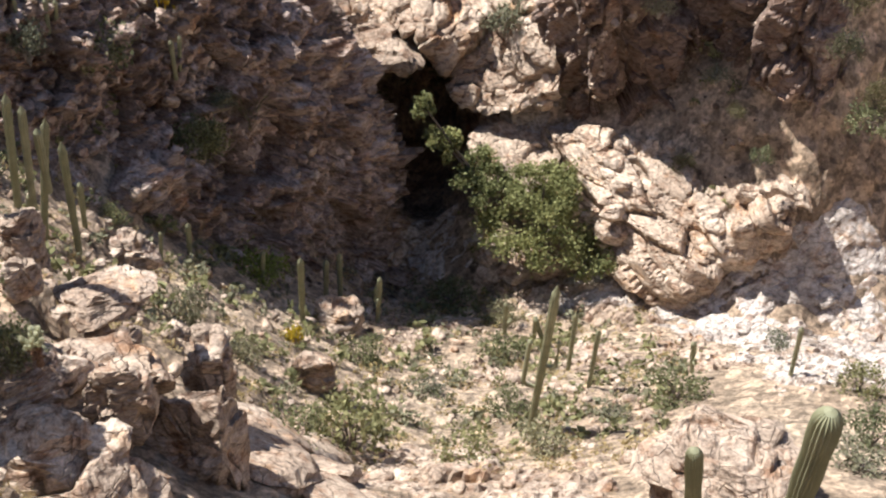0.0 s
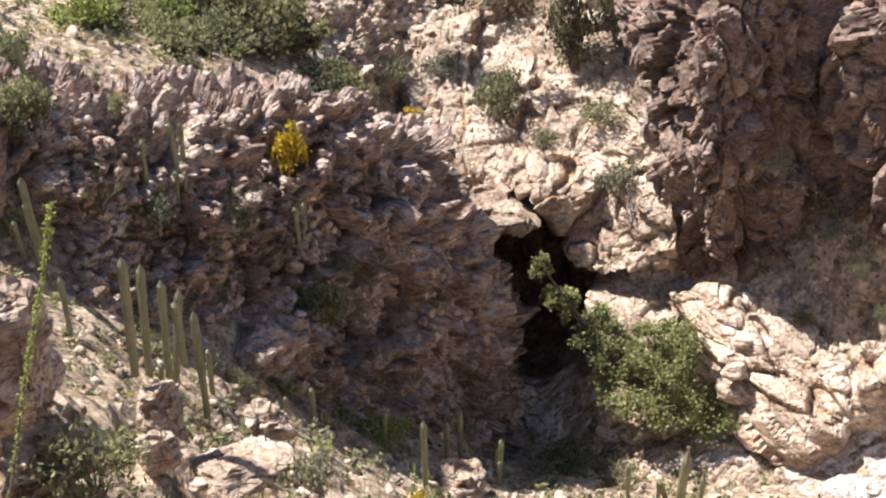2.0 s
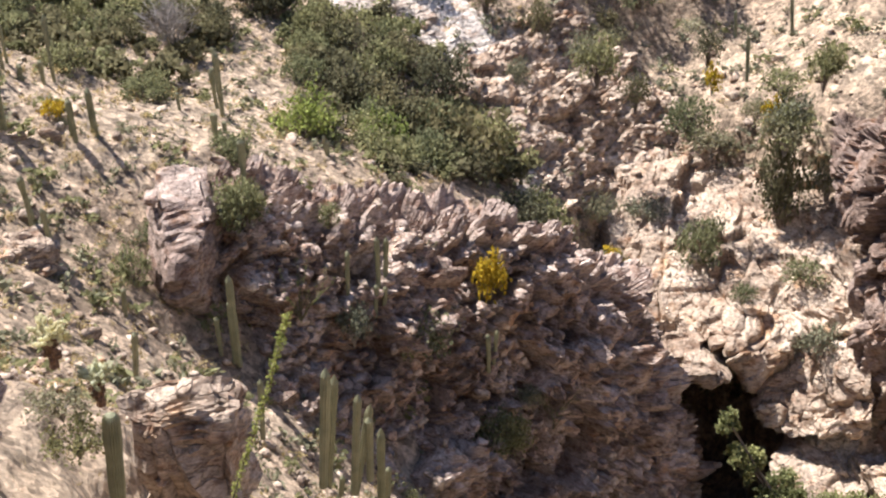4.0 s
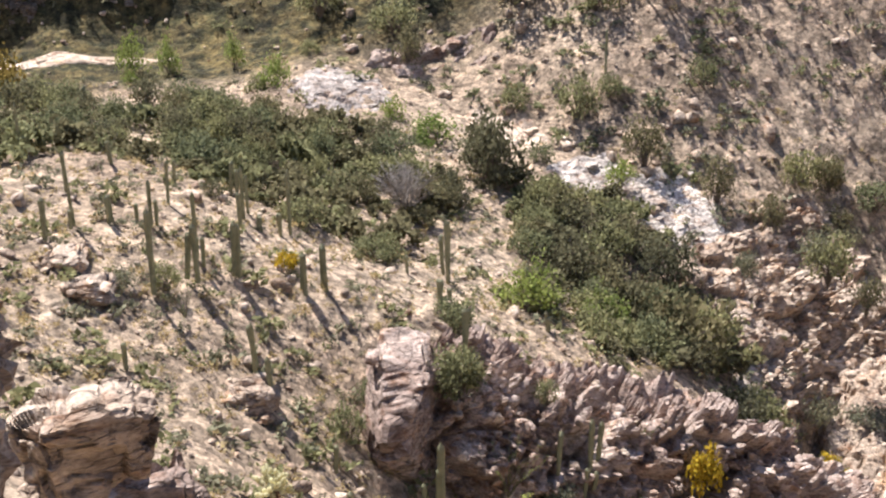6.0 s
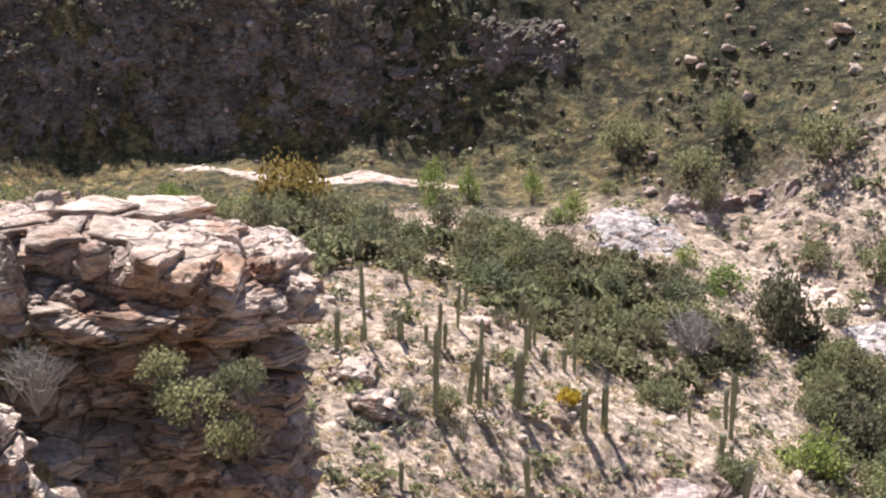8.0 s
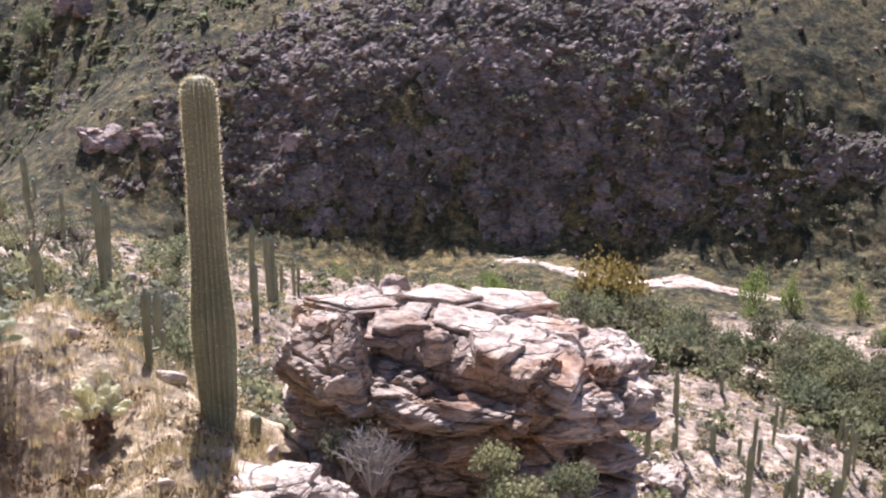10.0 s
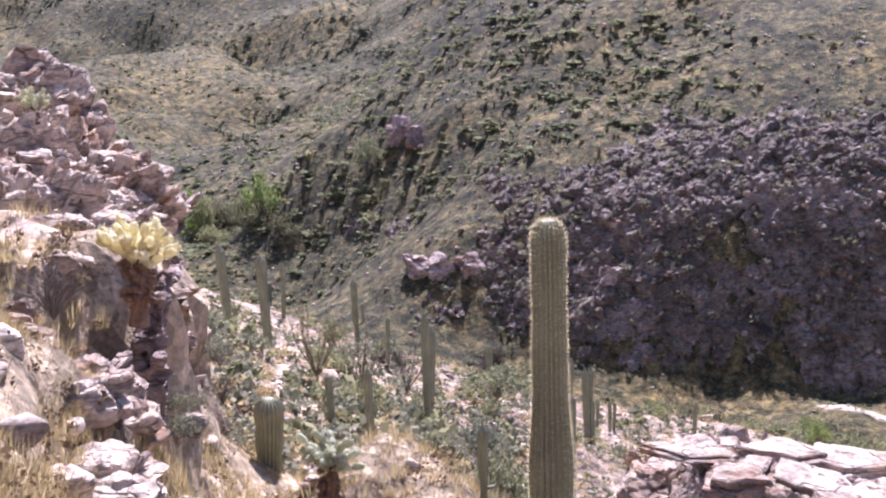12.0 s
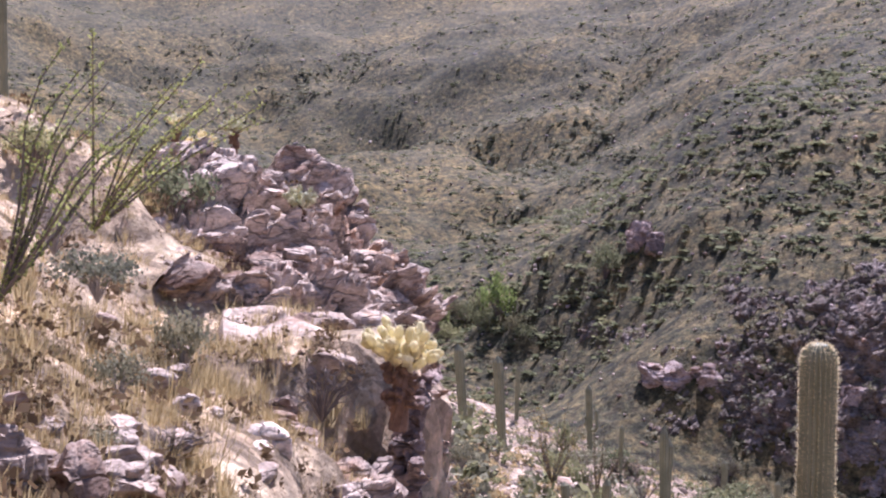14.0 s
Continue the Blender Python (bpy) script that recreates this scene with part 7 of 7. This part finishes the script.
plant("lime", 22.6, 58.7, -13.0, 1.73, 2.45, 47)
plant("grey", 15.3, 47.3, -2.8, 1.27, 3.08, 94)
plant("olive", 19.6, 38.4, -4.9, 2.16, 3.23, 141)
plant("olive", 16.4, 37.1, -1.2, 1.65, 1.93, 188)
plant("olive", 24.1, 34.9, -5.1, 1.74, 1.75, 235)
plant("olive", 36.2, 35.2, -7.4, 1.76, 1.75, 282)
plant("grey", 32.5, 35.3, -7.0, 1.00, 1.09, 329)
plant("grey", 26.7, 44.8, -11.7, 1.25, 1.36, 16)
plant("olive", 33.9, 48.5, -16.2, 1.54, 1.86, 63)
plant("grey", 38.7, 56.3, -22.3, 1.34, 2.09, 110)
plant("grey", 17.3, 45.3, -4.4, 1.14, 1.85, 157)
plant("olive", 25.0, 49.3, -12.3, 1.45, 1.75, 204)
plant("olive", 29.6, 40.7, -10.4, 1.36, 1.65, 251)
plant("grey", 27.4, 33.7, -4.8, 1.61, 1.76, 298)
plant("olive", 42.8, 29.6, -4.7, 1.29, 1.56, 345)
plant("olive", 38.3, 24.5, -0.5, 1.42, 1.68, 32)
plant("grey", 5.6, 30.0, 16.2, 1.08, 1.57, 79)
plant("olive", 5.5, 30.1, 16.4, 0.90, 1.77, 126)
plant("gold", 21.3, 49.9, -9.6, 0.78, 1.19, 173)
plant("olive", 17.5, 65.5, 1.0, 1.91, 2.64, 220)
plant("olive", 21.8, 64.0, -6.5, 1.25, 2.14, 267)
plant("grey", 24.0, 65.8, -4.9, 0.93, 1.42, 314)
plant("grey", 13.4, 64.8, 3.2, 1.17, 2.54, 1)
plant("olive", 37.5, 61.9, -24.5, 1.81, 1.31, 48)
plant("grey", 47.3, 39.7, -13.3, 1.01, 1.10, 95)
plant("grey", 35.6, 22.7, 1.6, 1.46, 1.32, 142)
plant("lime", 54.6, 54.7, -17.8, 0.69, 0.94, 236)
plant("gold", 22.5, 68.3, 1.9, 1.16, 2.53, 330)
plant("olive", 31.8, 85.1, -6.4, 2.29, 3.39, 17)
plant("olive", 19.9, 85.1, 1.4, 2.54, 3.82, 64)
plant("lime", 14.9, 85.6, 4.9, 2.30, 2.92, 111)
plant("dark", 26.7, 89.9, -2.1, 3.76, 5.00, 158)
plant("olive", 44.0, 84.5, -10.2, 1.92, 3.70, 205)
plant("grey", 48.3, 73.6, -11.8, 1.86, 2.25, 252)
plant("grey", 17.5, 65.6, 1.3, 1.90, 2.26, 299)
plant("olive", 22.3, 64.3, -6.6, 1.43, 1.95, 346)
plant("grey", 24.0, 65.8, -4.9, 0.93, 1.41, 33)
plant("olive", 44.9, 78.6, -10.3, 1.05, 1.60, 80)
plant("olive", 8.3, 68.1, 9.8, 1.51, 2.19, 174)
plant("dark", 51.3, 85.4, -8.1, 1.91, 3.23, 221)
plant("olive", 14.5, 57.9, -4.1, 0.95, 1.37, 268)
plant("olive", 4.2, 30.9, 18.4, 1.77, 2.31, 315)
plant("grey", 37.8, 86.9, -10.5, 1.30, 1.17, 2)
plant("gold", 38.0, 87.4, -10.4, 1.08, 0.94, 49)
plant("lime", 42.7, 65.4, -25.3, 0.84, 1.83, 96)
plant("lime", 16.7, 89.3, 3.6, 1.58, 2.58, 143)
plant("lime", 19.7, 87.0, 1.6, 1.37, 2.56, 190)
plant("olive", 23.3, 86.9, -0.7, 2.00, 3.91, 237)
plant("dark", 22.8, 94.5, 0.6, 2.53, 3.21, 284)
plant("deep", 29.6, 90.9, -3.0, 3.17, 5.05, 331)
plant("dark", 28.2, 98.5, -0.2, 2.43, 3.84, 18)
plant("dark_ragged", 24.1, 93.2, -0.4, 2.52, 3.66, 65)
plant("deep", 23.8, 100.7, 1.4, 2.66, 3.37, 112)
plant("dark", 22.1, 102.8, 2.1, 2.46, 2.92, 159)
plant("dark_ragged", 20.8, 105.2, 2.7, 2.50, 2.96, 206)
plant("deep", 19.8, 106.8, 3.2, 2.06, 2.49, 253)
plant("dark", 20.6, 96.5, 1.9, 2.76, 3.23, 300)
plant("deep", 26.4, 92.0, -1.6, 2.73, 4.57, 347)
plant("olive", 31.7, 86.5, -5.7, 1.87, 3.17, 34)
plant("grey", 17.9, 65.8, 1.3, 2.07, 2.62, 81)
plant("gold", 22.5, 68.3, 1.9, 0.96, 2.30, 128)
plant("olive", 21.6, 64.1, -5.9, 1.59, 2.30, 175)
plant("grey", 45.4, 86.4, -9.6, 1.49, 2.77, 222)
plant("dark", 51.2, 85.8, -8.1, 2.33, 6.91, 269)
plant("gold", 50.3, 86.6, -0.2, 0.97, 1.64, 316)
plant("gold", 47.3, 90.9, 0.8, 0.88, 1.91, 3)
plant("dark", 42.2, 93.5, -0.9, 1.33, 2.59, 50)
plant("dark", 39.2, 107.6, -0.2, 1.60, 2.84, 97)
plant("olive", 49.9, 111.3, -0.5, 2.14, 2.33, 144)
plant("olive", 43.3, 112.3, 1.5, 2.00, 3.27, 191)
plant("olive", 55.9, 111.8, 0.1, 2.34, 3.95, 238)
plant("dark", 16.3, 110.2, 4.3, 3.03, 5.58, 285)
plant("bare", 8.3, 99.0, 7.1, 2.52, 4.10, 332)
plant("olive", 8.8, 68.5, 9.9, 1.17, 2.18, 19)
plant("olive", 2.2, 66.0, 8.5, 1.06, 2.31, 66)
plant("olive", 3.8, 69.4, 8.7, 0.94, 1.54, 113)
plant("olive", 13.4, 68.9, 8.2, 0.70, 1.52, 160)
plant("grey", -0.9, 34.5, 24.2, 1.02, 1.10, 207)
plant("olive", -0.6, 33.8, 23.3, 1.02, 1.10, 254)
plant("grey", 35.2, 101.4, -1.6, 1.38, 3.00, 301)
plant("olive", 9.1, 77.6, 8.6, 1.20, 1.87, 348)
plant("olive", 4.8, 84.3, 10.3, 1.63, 1.57, 35)
plant("grey", 38.7, 91.6, -9.5, 1.74, 2.83, 82)
plant("olive", 21.2, 114.0, 4.2, 1.21, 2.10, 129)
plant("lime", 27.2, 110.6, 3.2, 1.43, 2.07, 176)
plant("lime", 12.1, 116.7, 5.3, 2.43, 2.64, 223)
plant("rust", -24.9, 119.7, 10.5, 3.21, 5.10, 270)
plant("lime", -14.2, 135.4, 6.8, 1.51, 3.88, 317)
plant("lime", -10.8, 134.9, 6.8, 1.23, 3.56, 4)
plant("lime", -4.7, 134.1, 7.5, 0.95, 3.24, 51)
plant("lime", -14.3, 132.1, 7.0, 0.81, 1.75, 98)
plant("lime", -39.4, 130.6, 7.7, 1.37, 1.67, 145)
plant("lime", -29.2, 119.6, 10.4, 1.24, 1.35, 192)
plant("lime", -0.7, 124.6, 8.1, 1.52, 3.30, 239)
plant("lime", 9.1, 119.3, 6.2, 1.23, 2.66, 286)
plant("lime", 11.2, 115.6, 5.5, 1.20, 1.56, 333)
plant("olive", -2.4, 124.8, 8.0, 1.01, 2.20, 20)
plant("olive", 2.5, 133.8, 8.6, 1.08, 1.76, 67)
plant("dark", 11.4, 130.7, 8.2, 1.59, 3.45, 114)
plant("dark", 16.1, 111.9, 4.4, 2.34, 4.59, 161)
plant("olive", 20.4, 123.0, 6.1, 1.53, 2.49, 208)
plant("olive", 25.2, 119.5, 6.5, 1.99, 3.79, 255)
plant("olive", 28.2, 120.2, 7.8, 1.25, 2.18, 302)
plant("dark", 29.9, 113.3, 4.2, 1.93, 3.68, 349)
plant("olive", 3.8, 139.7, 11.4, 2.51, 3.34, 36)
plant("olive", 13.7, 140.0, 13.9, 1.67, 3.64, 83)
plant("olive", 10.7, 135.4, 10.3, 2.45, 2.96, 130)
plant("olive", 22.2, 133.9, 13.2, 2.97, 4.11, 177)
plant("olive", 29.0, 128.3, 13.6, 2.10, 3.42, 224)
plant("olive", 34.8, 127.4, 14.4, 2.10, 5.15, 271)
plant("olive", 36.5, 120.1, 8.3, 1.53, 2.76, 318)
plant("dark", 35.2, 109.4, 1.8, 1.44, 3.65, 5)
plant("olive", -7.0, 72.7, 14.8, 0.93, 1.69, 52)
plant("olive", 9.2, 77.2, 8.4, 1.52, 2.21, 99)
plant("olive", 8.3, 68.1, 9.8, 1.48, 2.86, 146)
plant("olive", 0.6, 87.4, 11.7, 1.65, 1.99, 193)
plant("olive", 5.6, 85.4, 9.7, 1.64, 1.98, 240)
plant("bare", 7.9, 102.3, 7.0, 2.35, 3.25, 287)
plant("grey", -9.3, 71.9, 15.5, 1.08, 1.34, 334)
plant("lime", 16.7, 89.3, 3.6, 1.57, 2.99, 21)
plant("lime", 21.2, 89.4, 0.9, 1.80, 3.05, 68)
plant("olive", 24.7, 88.6, -1.3, 1.82, 3.96, 115)
plant("gold", -0.5, 77.9, 12.8, 0.83, 1.44, 162)
plant("dark", -4.8, 86.1, 13.9, 0.72, 1.76, 209)
plant("olive", -5.4, 19.8, 39.6, 0.44, 0.67, 256)
plant("olive", -5.6, 20.2, 40.4, 0.22, 0.48, 303)
plant("olive", -6.4, 19.8, 40.2, 0.27, 0.58, 350)
plant("grey", -8.8, 19.8, 40.5, 0.57, 0.87, 37)
plant("bare", -8.1, 19.0, 40.6, 0.63, 1.10, 84)
plant("olive", -6.5, 20.1, 40.6, 0.39, 0.56, 131)
plant("olive", -5.9, 19.5, 40.3, 0.51, 0.64, 178)
plant("olive", -5.3, 20.3, 40.4, 0.35, 0.56, 225)
plant("olive", -44.8, 78.6, 22.9, 1.62, 2.15, 272)
plant("olive", -20.0, 34.8, 35.2, 0.89, 1.58, 319)
plant("olive", -41.8, 100.2, 16.4, 0.98, 1.65, 6)
plant("lime", -30.0, 101.2, 17.0, 0.85, 1.38, 53)
plant("olive", -48.7, 152.8, 18.8, 1.52, 3.31, 100)
plant("olive", -36.2, 156.4, 21.1, 1.82, 3.31, 147)
plant("grey", -23.2, 40.0, 34.5, 1.02, 1.00, 194)
plant("olive", -30.8, 43.8, 33.6, 1.16, 1.61, 241)
plant("olive", -38.1, 67.8, 27.7, 2.00, 1.34, 288)
plant("olive", -38.4, 44.9, 34.4, 1.50, 1.25, 335)
plant("olive", -129.2, 160.1, 14.5, 1.54, 5.02, 22)
plant("olive", -146.1, 171.5, 10.3, 1.92, 5.85, 69)
plant("lime", -44.6, 106.1, 13.5, 1.15, 2.51, 116)
plant("lime", -41.1, 107.5, 13.3, 1.15, 1.51, 163)
plant("lime", -37.7, 108.6, 13.1, 0.92, 1.51, 210)
plant("lime", -32.4, 110.4, 13.6, 0.92, 1.51, 257)
plant("grey", -32.2, 48.4, 31.7, 1.38, 1.51, 304)
plant("grey", -22.2, 37.5, 35.6, 1.04, 1.32, 351)
plant("olive", -49.0, 153.0, 19.0, 1.52, 2.98, 38)
plant("olive", -109.1, 161.4, 23.9, 2.26, 4.09, 85)
plant("olive", -22.03, 16.86, 47.46, 0.77, 0.97, 132)
plant("grey", -14.0, 10.4, 46.9, 0.40, 0.74, 179)
plant("grey", -13.1, 8.6, 48.0, 0.48, 0.47, 226)
plant("twiggy", -12.6, 11.1, 46.5, 0.48, 0.71, 273)
plant("twiggy", -19.70, 16.39, 46.70, 0.35, 0.84, 320)
plant("twiggy", -10.7, 6.4, 47.2, 0.34, 0.28, 7)
plant("twiggy", -11.3, 8.0, 46.9, 0.48, 0.31, 54)
plant("grey", -12.0, 8.0, 47.3, 0.27, 0.43, 101)
plant("olive", -20.1, 12.7, 48.7, 0.51, 0.46, 148)
plant("bare", -12.5, 7.7, 48.5, 0.30, 0.49, 195)
plant("dark_ragged", 61.9, 53.4, -6.7, 1.26, 2.14, 289)
plant("grey", 53.9, 63.0, -6.3, 1.18, 1.34, 23)
plant("dark_ragged", 63.2, 54.6, -4.0, 1.19, 1.98, 117)
plant("olive", 61.8, 50.0, -10.0, 1.89, 1.67, 352)
plant("grey", 57.0, 59.9, -10.9, 1.13, 1.22, 39)
plant("dark_ragged", 53.8, 58.3, -16.5, 1.01, 1.61, 321)
plant("dark_ragged", 62.5, 50.6, -8.8, 1.05, 2.29, 149)
plant("dark", 56.8, 57.0, -11.9, 0.77, 0.98, 290)
plant("olive", 56.0, 53.1, -12.6, 0.83, 1.06, 212)
plant("dark", 43.3, 107.4, -1.6, 1.56, 1.57, 40)
plant("olive", 51.5, 87.4, 1.2, 1.86, 2.30, 87)
plant("grey", 50.4, 84.6, -1.5, 2.28, 3.29, 134)
plant("deep", 54.1, 86.3, 2.2, 1.29, 2.94, 181)
plant("grey", 49.3, 87.4, -0.3, 1.10, 2.00, 228)
plant("olive", 54.5, 86.6, 2.7, 1.37, 2.63, 275)
plant("dark", 46.0, 109.2, -1.3, 1.43, 1.78, 322)
plant("grey", 42.3, 91.2, -9.5, 1.91, 1.63, 9)
plant("grey", 45.9, 107.6, -2.1, 1.50, 1.85, 56)
plant("olive", 49.9, 78.7, -9.5, 1.90, 1.56, 103)
plant("dark", 47.7, 92.6, 2.4, 1.15, 2.48, 150)
plant("grey", 49.9, 96.3, -7.7, 2.20, 2.78, 197)
plant("deep", 50.7, 84.8, -1.2, 2.32, 3.05, 244)
plant("grey", 47.4, 95.2, 4.0, 1.40, 0.96, 291)
plant("olive", 46.0, 113.0, 1.4, 1.50, 2.18, 338)
plant("dark", 45.6, 111.8, 0.6, 1.30, 3.54, 25)
plant("grey", 53.7, 83.6, -5.8, 1.55, 3.38, 72)
plant("grey", 40.0, 98.0, 0.9, 1.92, 3.30, 119)
plant("olive", 45.0, 89.5, -1.8, 2.01, 3.16, 166)
plant("olive", 40.4, 96.9, 0.4, 2.06, 3.64, 213)
plant("grey", 51.3, 85.6, -0.3, 2.07, 2.78, 260)
plant("twiggy", -18.4, 13.2, 46.4, 0.32, 0.35, 307)
plant("grey", -9.1, 5.1, 47.6, 0.17, 0.20, 354)
plant("twiggy", -11.4, 8.4, 46.5, 0.27, 0.24, 41)
plant("bare", -14.4, 10.2, 46.7, 0.40, 0.44, 88)
plant("twiggy", -14.8, 9.4, 47.3, 0.42, 0.37, 135)
plant("grey", -16.0, 14.5, 45.8, 0.31, 0.56, 182)
plant("twiggy", -9.6, 5.4, 47.6, 0.24, 0.25, 229)
plant("bare", -16.8, 12.3, 46.2, 0.24, 0.40, 276)
plant("twiggy", -15.8, 14.7, 45.8, 0.42, 0.31, 323)
plant("grey", -12.8, 10.1, 46.1, 0.25, 0.33, 10)
plant("twiggy", -13.5, 8.8, 47.1, 0.18, 0.28, 57)
plant("bare", -13.5, 11.4, 45.8, 0.39, 0.32, 104)
plant("twiggy", -13.0, 9.5, 46.5, 0.20, 0.39, 151)
plant("grey", -13.0, 8.5, 47.1, 0.18, 0.28, 198)
plant("twiggy", -16.3, 13.5, 45.8, 0.41, 0.45, 245)
plant("bare", -13.4, 11.8, 45.6, 0.33, 0.30, 292)
plant("twiggy", -15.5, 13.3, 45.6, 0.50, 0.29, 339)
plant("grey", -10.6, 6.7, 47.3, 0.24, 0.20, 26)
plant("twiggy", -13.6, 9.3, 46.9, 0.38, 0.21, 73)
plant("bare", -10.5, 6.4, 47.4, 0.16, 0.24, 120)
plant("twiggy", -10.8, 7.4, 47.0, 0.29, 0.20, 167)
plant("grey", -14.7, 9.4, 47.2, 0.30, 0.32, 214)
plant("grey", -29.0, 48.5, 30.3, 1.05, 1.22, 261)
plant("olive", -39.0, 60.9, 27.5, 0.79, 1.59, 308)
plant("twiggy", -72.9, 129.6, 8.4, 1.71, 2.83, 355)
plant("grey", -33.7, 41.9, 33.1, 1.10, 0.84, 42)
plant("grey", -30.8, 48.1, 31.2, 0.74, 0.90, 89)
plant("olive", -56.5, 78.6, 25.0, 0.91, 2.18, 136)
plant("twiggy", -22.8, 26.2, 40.1, 0.49, 0.78, 183)
plant("grey", -38.8, 65.2, 26.1, 1.38, 1.14, 230)
plant("grey", -73.6, 132.3, 9.6, 1.74, 2.21, 277)
plant("olive", -48.8, 66.8, 27.4, 1.67, 1.30, 324)
plant("twiggy", -54.3, 83.2, 23.2, 1.46, 1.69, 11)
plant("grey", -14.2, 14.8, 43.8, 0.34, 0.46, 58)
plant("grey", -28.8, 47.6, 30.4, 0.93, 1.20, 105)
plant("olive", -33.3, 45.4, 32.4, 0.73, 1.15, 152)
plant("twiggy", -32.4, 44.1, 32.3, 1.10, 1.11, 199)
plant("grey", -32.8, 47.8, 31.8, 1.03, 1.28, 246)
plant("grey", -46.5, 89.0, 20.0, 1.46, 1.99, 293)
plant("olive", -37.8, 66.2, 25.5, 0.80, 1.67, 340)
plant("twiggy", -21.5, 24.4, 39.9, 0.69, 0.77, 27)
plant("grey", -67.8, 130.3, 7.9, 1.20, 1.79, 74)
plant("grey", -12.5, 20.2, 41.3, 0.51, 0.41, 121)
plant("olive", -28.3, 47.7, 30.1, 0.49, 1.07, 168)
plant("twiggy", -42.3, 73.3, 24.1, 1.25, 0.94, 215)
plant("grey", -40.7, 48.6, 32.7, 0.92, 1.56, 262)
plant("grey", -31.2, 48.1, 31.4, 0.71, 0.71, 309)
plant("olive", -33.0, 46.3, 32.1, 0.71, 0.66, 356)
plant("twiggy", -35.5, 69.2, 23.9, 1.24, 1.54, 43)
plant("grey", -30.9, 47.1, 31.4, 0.97, 0.84, 90)
plant("grey", -21.5, 24.7, 39.5, 0.62, 0.56, 137)
plant("olive", -55.2, 82.7, 23.5, 1.49, 1.52, 184)
plant("twiggy", -73.3, 131.8, 9.3, 1.64, 3.39, 231)
plant("grey", -14.7, 15.6, 43.9, 0.32, 0.38, 278)
plant("grey", -13.8, 19.3, 41.2, 0.19, 0.50, 325)
plant("olive", -36.8, 47.5, 32.6, 0.52, 0.86, 12)
plant("twiggy", -27.6, 52.3, 28.1, 1.28, 1.11, 59)
plant("grey", -23.7, 27.2, 40.7, 0.42, 0.63, 106)
plant("grey", -14.2, 19.5, 41.4, 0.35, 0.54, 153)
plant("olive", -17.1, 20.5, 40.2, 0.56, 0.42, 200)
plant("twiggy", -35.8, 68.0, 24.4, 1.03, 1.24, 247)
plant("grey", -54.1, 77.2, 25.0, 1.76, 1.40, 294)

# the two thickets along the creek
for cx, cy, rx, ry, turn, count, seed in ((-14, 110, 18, 10, -12, 56, 1), (3, 108, 11, 8, -25, 30, 2), (23, 97, 6, 11, 20, 21, 3), (27, 89, 4, 6, 10, 5, 4), (-38, 122, 14, 6, -5, 14, 5)):
    rg = random.Random(seed)
    for i in range(count):
        a, r = rg.uniform(0, 6.28), math.sqrt(rg.random())
        u, w = rx * r * math.cos(a), ry * r * math.sin(a)
        c, s = math.cos(radians(turn)), math.sin(radians(turn))
        px, py = cx + u * c - w * s, cy + u * s + w * c
        plant(rg.choice(("dark", "dark_ragged", "deep", "olive", "deep")), px, py, height(px, py) - 0.2, rg.uniform(1.3, 2.4), rg.uniform(1.5, 2.8), rg.uniform(0, 360))


# trees where the creek bends away
plant("olive", -149.5, 175.3, 12.1, 2.60, 3.20, 25)
plant("dark", -146.4, 175.1, 11.6, 2.20, 2.60, 200)
plant("olive", -143.6, 176.1, 11.5, 2.40, 2.80, 64)
plant("lime", -125.8, 160.1, 16.0, 3.00, 5.20, 40)
plant("olive", -126.9, 159.0, 14.8, 2.00, 2.60, 260)
plant("dark", -120.1, 157.2, 15.1, 2.00, 2.20, 285)
plant("lime", -145.8, 169.8, 9.6, 2.60, 3.60, 315)
plant("olive", -133.9, 159.1, 11.7, 2.20, 2.60, 144)
plant("olive", -118.2, 156.6, 14.5, 1.80, 2.00, 30)
plant("lime", -151.1, 173.8, 11.3, 2.80, 4.00, 210)

# the leaning tree at the cave mouth
cave_tree = shrub("tree", 31, 4.0, 3.8, 9000, 40, 0.13, LEAF_TREE, None, "broad feathery green tree leaning at the cave mouth", "tree", 0.10)
cave_tree.matrix_basis = pose(44.4, 61.8, -21.8, 0, 0, -28) @ Matrix.Scale(1.2, 4)
for seed, u, v, w, wide, high, count in ((5, -3.4, 1.5, 2.6, 2.2, 2.6, 3600), (6, -5.6, 2.2, 4.6, 1.3, 2.6, 1800), (9, -6.6, 2.6, 7.0, 0.8, 2.0, 700), (7, 4.0, -1.5, -0.6, 2.6, 2.2, 3400), (10, 6.2, -2.2, -1.2, 1.5, 1.8, 1300), (8, 0.3, 0.5, 2.6, 2.6, 2.4, 3600)):
    limb, _ = leaf_points(random.Random(seed), count, 15, wide, high, 0.11)
    part("crown", raw_mesh("crown", *leaves_data(random.Random(seed), limb, 0.125), LEAF_TREE), cave_tree, pose(u, v, w))
    v1, f1 = [], []
    tube(v1, f1, (Vector((0, 0, 0)), Vector((u * 0.5, v * 0.5, w * 0.4 + 0.6)), Vector((u, v, w + high * 0.6))), (0.2, 0.12, 0.04), 6)
    part("limb", raw_mesh("limb", v1, f1, TWIG), cave_tree)
